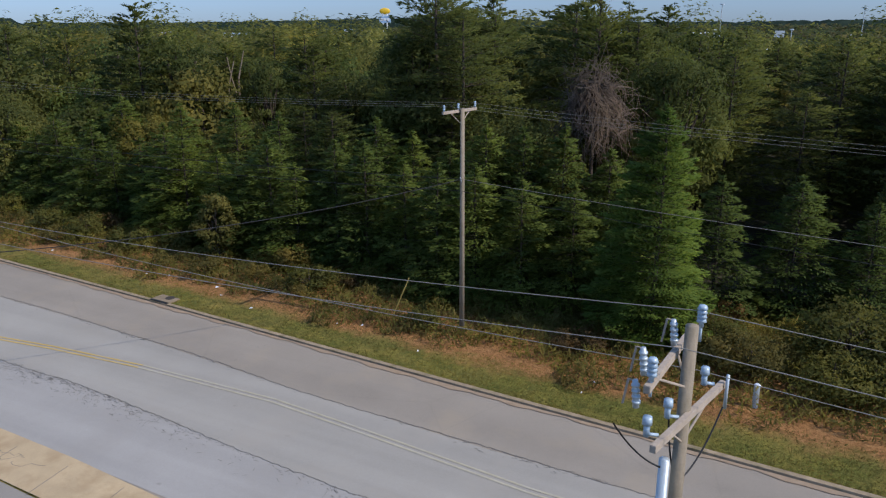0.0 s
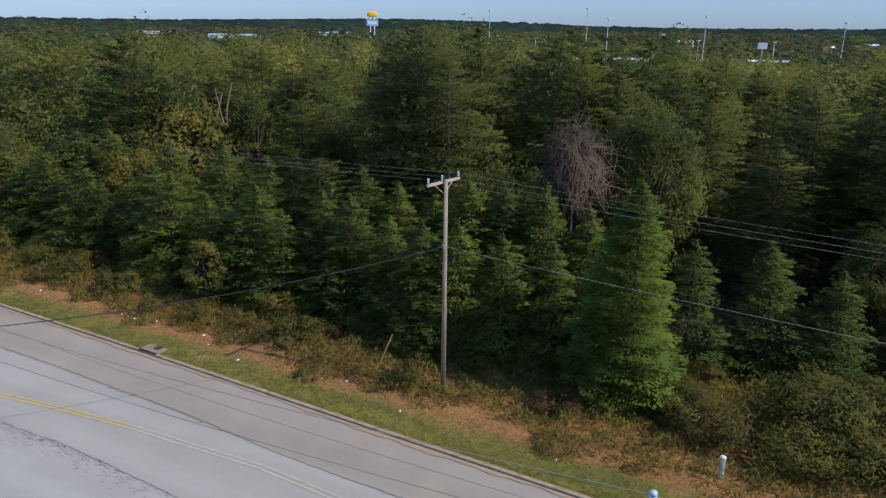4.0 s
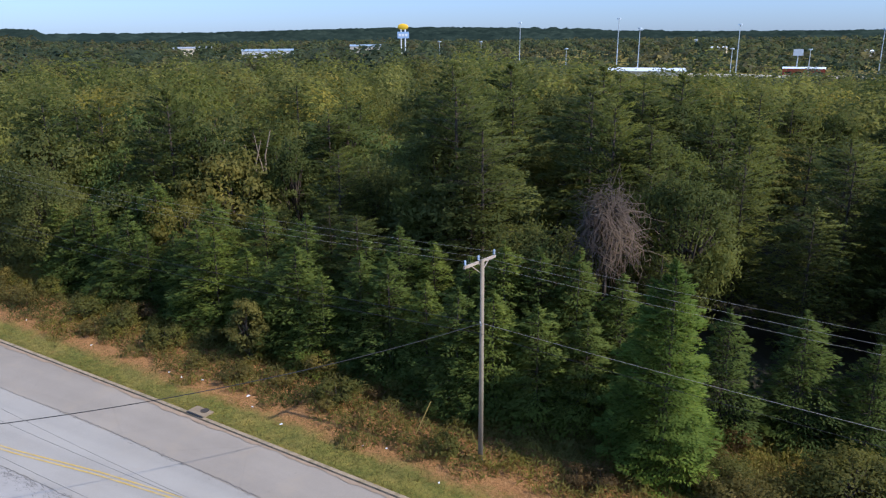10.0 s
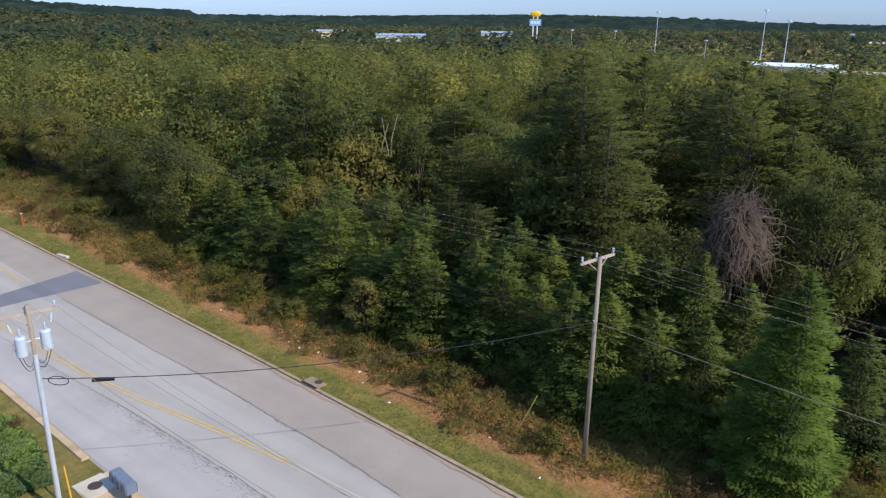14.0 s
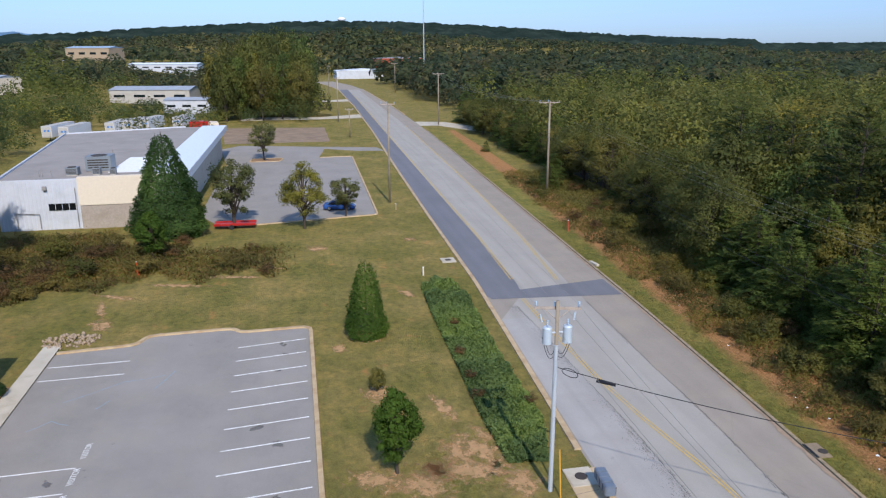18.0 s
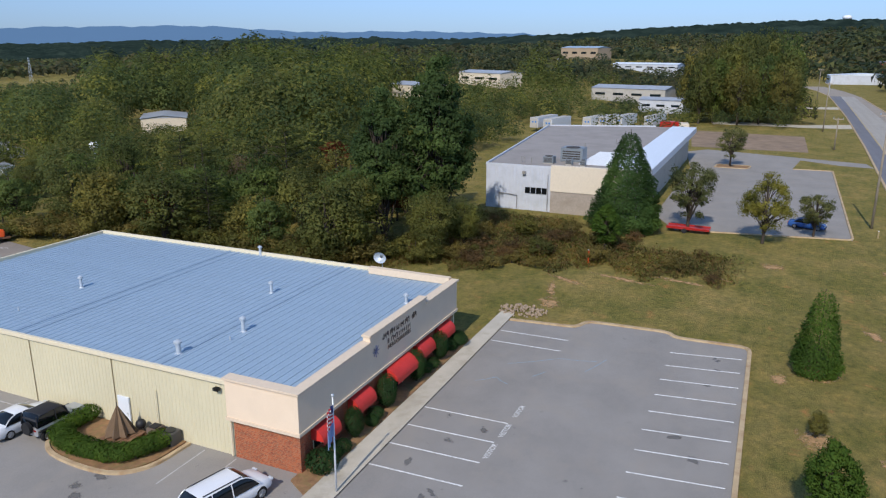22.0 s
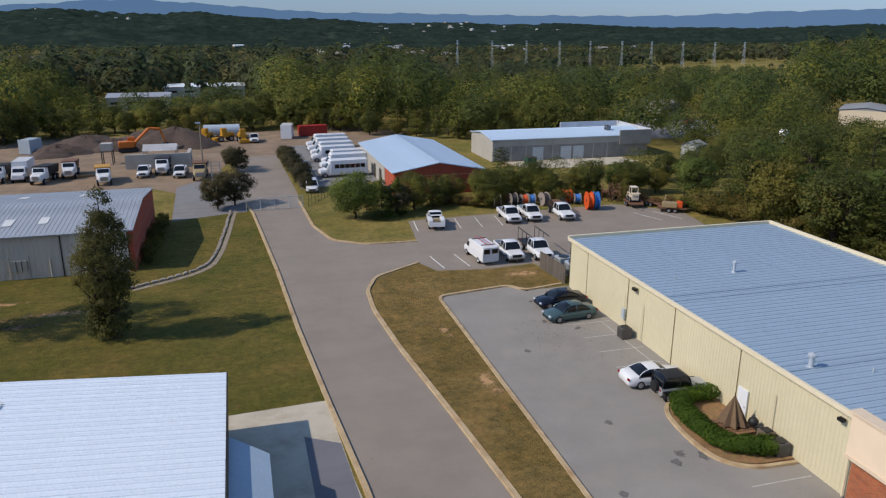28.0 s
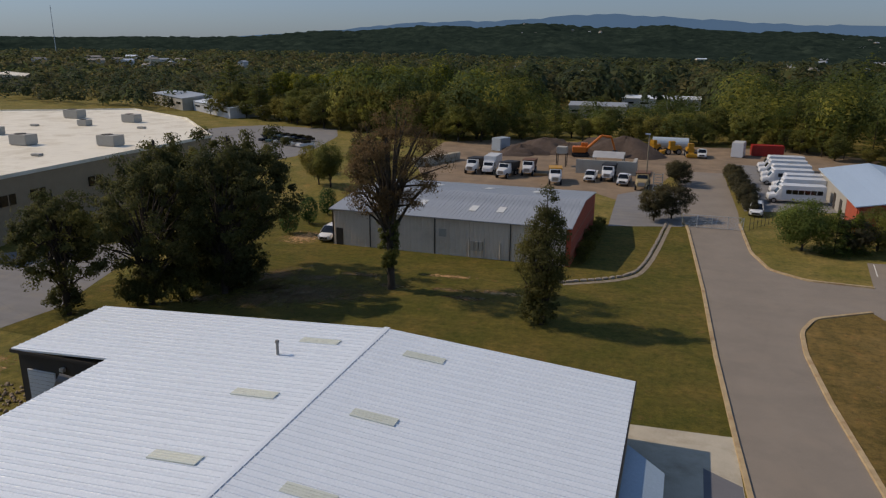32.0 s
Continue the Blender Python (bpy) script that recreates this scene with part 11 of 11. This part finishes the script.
for k in range(26):
    x, y = -78 + rng.uniform(0, 84), 420 + rng.uniform(0, 20)
    c = thing("car", x, y, float(land(x, y)) + 0.3, rng.uniform(0, 180), "pale distant parked car in a roadside lot", "car", "distant parked cars")
    col = rng.choice((P_WHITE, P_WHITE, P_SILVER, P_NAVY, P_RED))
    bar_box("body", c, col, -2.2, 2.2, -0.85, 0.85, 0.3, 0.9, 0.12)
    bar_box("cabin", c, GLASS, -1.4, 0.9, -0.75, 0.75, 0.9, 1.4, 0.15)
for k in range(12):
    x, y = (100.5 - 2.6 * k, -165 + 1.0 * k) if k < 6 else (96.5 - 2.6 * (k - 6), -157 + 1.0 * (k - 6))
    c = thing("car", x, y, 0.02, 68, "parked car beyond the trees", "car", "distant parked cars")
    col = rng.choice((P_WHITE, P_NAVY, P_SILVER, P_NAVY, P_TEAL))
    bar_box("body", c, col, -2.2, 2.2, -0.85, 0.85, 0.3, 0.9, 0.12)
    bar_box("cabin", c, GLASS, -1.4, 0.9, -0.75, 0.75, 0.9, 1.4, 0.15)
for k in range(22):
    x, y = -487 - 16 * k / 22 + rng.uniform(-2, 2), -183 + 49 * k / 22
    c = thing("car", x, y, float(land(x, y)) + 0.2, rng.uniform(0, 180), "pale distant parked car in a roadside lot", "car", "distant parked cars")
    col = rng.choice((P_WHITE, P_WHITE, P_SILVER, P_NAVY))
    bar_box("body", c, col, -2.2, 2.2, -0.85, 0.85, 0.3, 1.0, 0.12)
    bar_box("cabin", c, GLASS, -1.4, 0.9, -0.75, 0.75, 1.0, 1.5, 0.15)
# tall roadside sign: yellow oval above a pale panel on two legs
sg = thing("roadside_sign", -313, 512, float(land(-313, 512)), 30, "tall roadside sign with yellow oval over a pale blue panel", "sign")
for s in (-1, 1):
    bm = bmesh.new()
    rod(bm, (s * 1.6, 0, -2), (s * 1.6, 0, 22), 0.5, n=10)
    part("leg", bm, DOOR_WHITE, sg)
bm = bmesh.new()
bmesh.ops.create_uvsphere(bm, u_segments=20, v_segments=10, radius=1, matrix=Matrix.Translation((0, 0, 23.2)) @ Matrix.Diagonal((4.2, 0.8, 2.4, 1)))
part("oval", bm, paint("sign_yellow", "e0b528", 0.5), sg, smooth=True)
bar_box("panel", sg, material("sign_pale_blue", "8fb0d4", 0.5), -4.5, 4.5, -0.5, 0.5, 14.5, 19.5, 0.1)
for k in range(3):
    bar_box("lettering_bar", sg, DOOR_WHITE, -3.6 + 2.5 * k, -1.6 + 2.5 * k, -0.56, -0.5, 16, 18)
for x, y, top in ((-166, 397, 28.6), (-115, 414, 30.2), (-54, 426, 26.7), (-104, 417, 25.2), (12, 432, 24), (-240, 438, 18), (-216, 451, 17.8), (-150, 430, 14), (-60, 450, 14), (-20, 440, 14)):
    z = float(land(x, y))
    ms = thing("light_mast", x, y, z, 0, "tall grey highway light mast", "light mast", "light masts")
    bm = bmesh.new()
    rod(bm, (0, 0, -1), (0, 0, top - z), 0.32, 0.16, 8)
    part("shaft", bm, GREY_METAL, ms)
    bm = bmesh.new()
    rod(bm, (0, 0, top - z - 0.4), (0, 0, top - z + 0.2), 1.1, 1.0, 10)
    part("lamp_ring", bm, CAN, ms)
for x, y, z0, h, c, w in ((-126, 411, 3, 7, "d88a2a", 2.4), (-28, 479, 0, 15.5, "c9ced2", 2.6), (-430, 24, 0, 9, "c9ced2", 1.6)):
    sn = thing("road_sign", x, y, float(land(x, y)), 10, "small square roadside sign on a pole", "sign")
    bm = bmesh.new()
    rod(bm, (0, 0, -1), (0, 0, h), 0.25, n=8)
    part("pole", bm, GREY_METAL, sn)
    bar_box("board", sn, paint("sign_board_" + c, c, 0.5), -w, w, -0.3, 0.3, h - 3.4, h + 0.2, 0.1)
# thin tall radio mast and water towers
for x, y, top, r in ((-424, 73, 72, 0.35), (640, -633, 52, 0.5)):
    rm = thing("radio_mast", x, y, float(land(x, y)), 0, "thin tall radio mast", "mast", "radio masts")
    bm = bmesh.new()
    rod(bm, (0, 0, -1), (0, 0, top), r, r * 0.5, 6)
    part("shaft", bm, GREY_METAL, rm)
wt = thing("water_tower", -1696, 110, float(land(-1696, 110)), 0, "white water tower on the wooded hill", "water tower")
bm = bmesh.new()
bmesh.ops.create_uvsphere(bm, u_segments=18, v_segments=10, radius=1, matrix=Matrix.Translation((0, 0, 33)) @ Matrix.Diagonal((9, 9, 5, 1)))
part("bowl", bm, DOOR_WHITE, wt, smooth=True)
bm = bmesh.new()
rod(bm, (0, 0, 0), (0, 0, 30), 2.0, n=12)
part("stem", bm, DOOR_WHITE, wt)
tk = thing("small_tank", -104, -122, 0, 0, "small white round tank above the bushes", "tank")
bm = bmesh.new()
bmesh.ops.create_uvsphere(bm, u_segments=16, v_segments=8, radius=0.9, matrix=Matrix.Translation((0, 0, 4.6)))
part("bowl", bm, DOOR_WHITE, tk, smooth=True)
bm = bmesh.new()
rod(bm, (0, 0, 0), (0, 0, 4), 0.2, n=8)
part("stem", bm, GREY_METAL, tk)
# row of pale steel power pylons in a clearing
for x, y in ((-138, -460), (-159, -454), (-179, -446), (-198, -438), (-215, -430), (-232, -421), (-247, -412), (-263, -403), (-278, -393), (-291, -383)):
    z = float(land(x, y))
    pl = thing("power_pylon", x, y, z, 30, "pale lattice power pylon above the woods", "pylon", "power pylons")
    top = 16.5 - z
    for sx_ in (-1, 1):
        for sy in (-1, 1):
            bm = bmesh.new()
            rod(bm, (sx_ * 0.8, sy * 0.8, 0), (sx_ * 0.22, sy * 0.22, top), 0.05, n=5)
            part("leg", bm, GREY_METAL, pl)
    for k in range(6):
        u = k / 6
        a = 0.8 - 0.58 * u
        b = 0.8 - 0.58 * (k + 1) / 6
        bm = bmesh.new()
        for q in range(4):
            c0, c1 = [(-1, -1), (1, -1), (1, 1), (-1, 1)][q], [(1, -1), (1, 1), (-1, 1), (-1, -1)][q]
            rod(bm, (c0[0] * a, c0[1] * a, top * u), (c1[0] * b, c1[1] * b, top * (k + 1) / 6), 0.03, n=4)
        part("bracing", bm, GREY_METAL, pl)
    bar_box("crossarm", pl, GREY_METAL, -1.3, 1.3, -0.2, 0.2, top - 1.6, top - 1.2)
    bar_box("crossarm", pl, GREY_METAL, -0.9, 0.9, -0.2, 0.2, top - 0.1, top + 0.3)
# houses of a town on the far hills
rng = random.Random(78)
for k in range(46):
    a, r = rng.uniform(154.5, 171.5) if k < 36 else rng.uniform(186, 196), rng.uniform(1500, 3400)
    ja, jr = int(np.abs(np.degrees(ca) - a).argmin()), int(np.abs(cr - r).argmin())
    x, y, z = (float(q[jr, ja]) for q in (hill_x, hill_y, cz))
    house = thing("far_house", x, y, z - 1.0, rng.uniform(0, 180), "small far house with pale walls on the wooded hills", "house", "far houses")
    lx, ly, h = rng.uniform(7, 13), rng.uniform(6, 8), rng.uniform(2.6, 4.2)
    bar_box("wall", house, rng.choice((LIGHT_WALL, TAN_WALL, PALE_CREAM, LIGHT_WALL)), -lx / 2, lx / 2, -ly / 2, ly / 2, 0, h)
    bm = bmesh.new()
    v = [bm.verts.new(p) for p in ((-lx / 2, -ly / 2 - 0.4, h), (lx / 2, -ly / 2 - 0.4, h), (lx / 2, ly / 2 + 0.4, h), (-lx / 2, ly / 2 + 0.4, h), (-lx / 2, 0, h + 2.2), (lx / 2, 0, h + 2.2))]
    for f in ((0, 1, 5, 4), (2, 3, 4, 5), (0, 4, 3), (1, 2, 5), (0, 3, 2, 1)):
        bm.faces.new([v[i] for i in f])
    part("roof", bm, GREY_ROOF if k % 3 else MEMBRANE, house)
# pale specks of far towns
rng = random.Random(77)
for cx, cy, w, d, n in ((450, -535, 70, 60, 16), (-330, -900, 240, 120, 22), (-150, -1100, 160, 80, 14), (-700, -700, 120, 60, 8), (-185, 870, 60, 20, 5), (150, -790, 50, 20, 5), (-20, 700, 120, 40, 4)):
    for k in range(n):
        x, y = cx + rng.uniform(-w, w), cy + rng.uniform(-d, d)
        hh = rng.uniform(4, 6.5) + float(land(x, y)) * 0
        hall(x, y, rng.uniform(6, 14), rng.uniform(5, 8), hh, rng.uniform(0, 180), rng.choice((WHITE_WALL, PALE_CREAM, LIGHT_WALL)), rng.choice((GREY_ROOF, BRIGHT, MEMBRANE)), "small far pale building among the trees", 1.2, 0, "far_house")
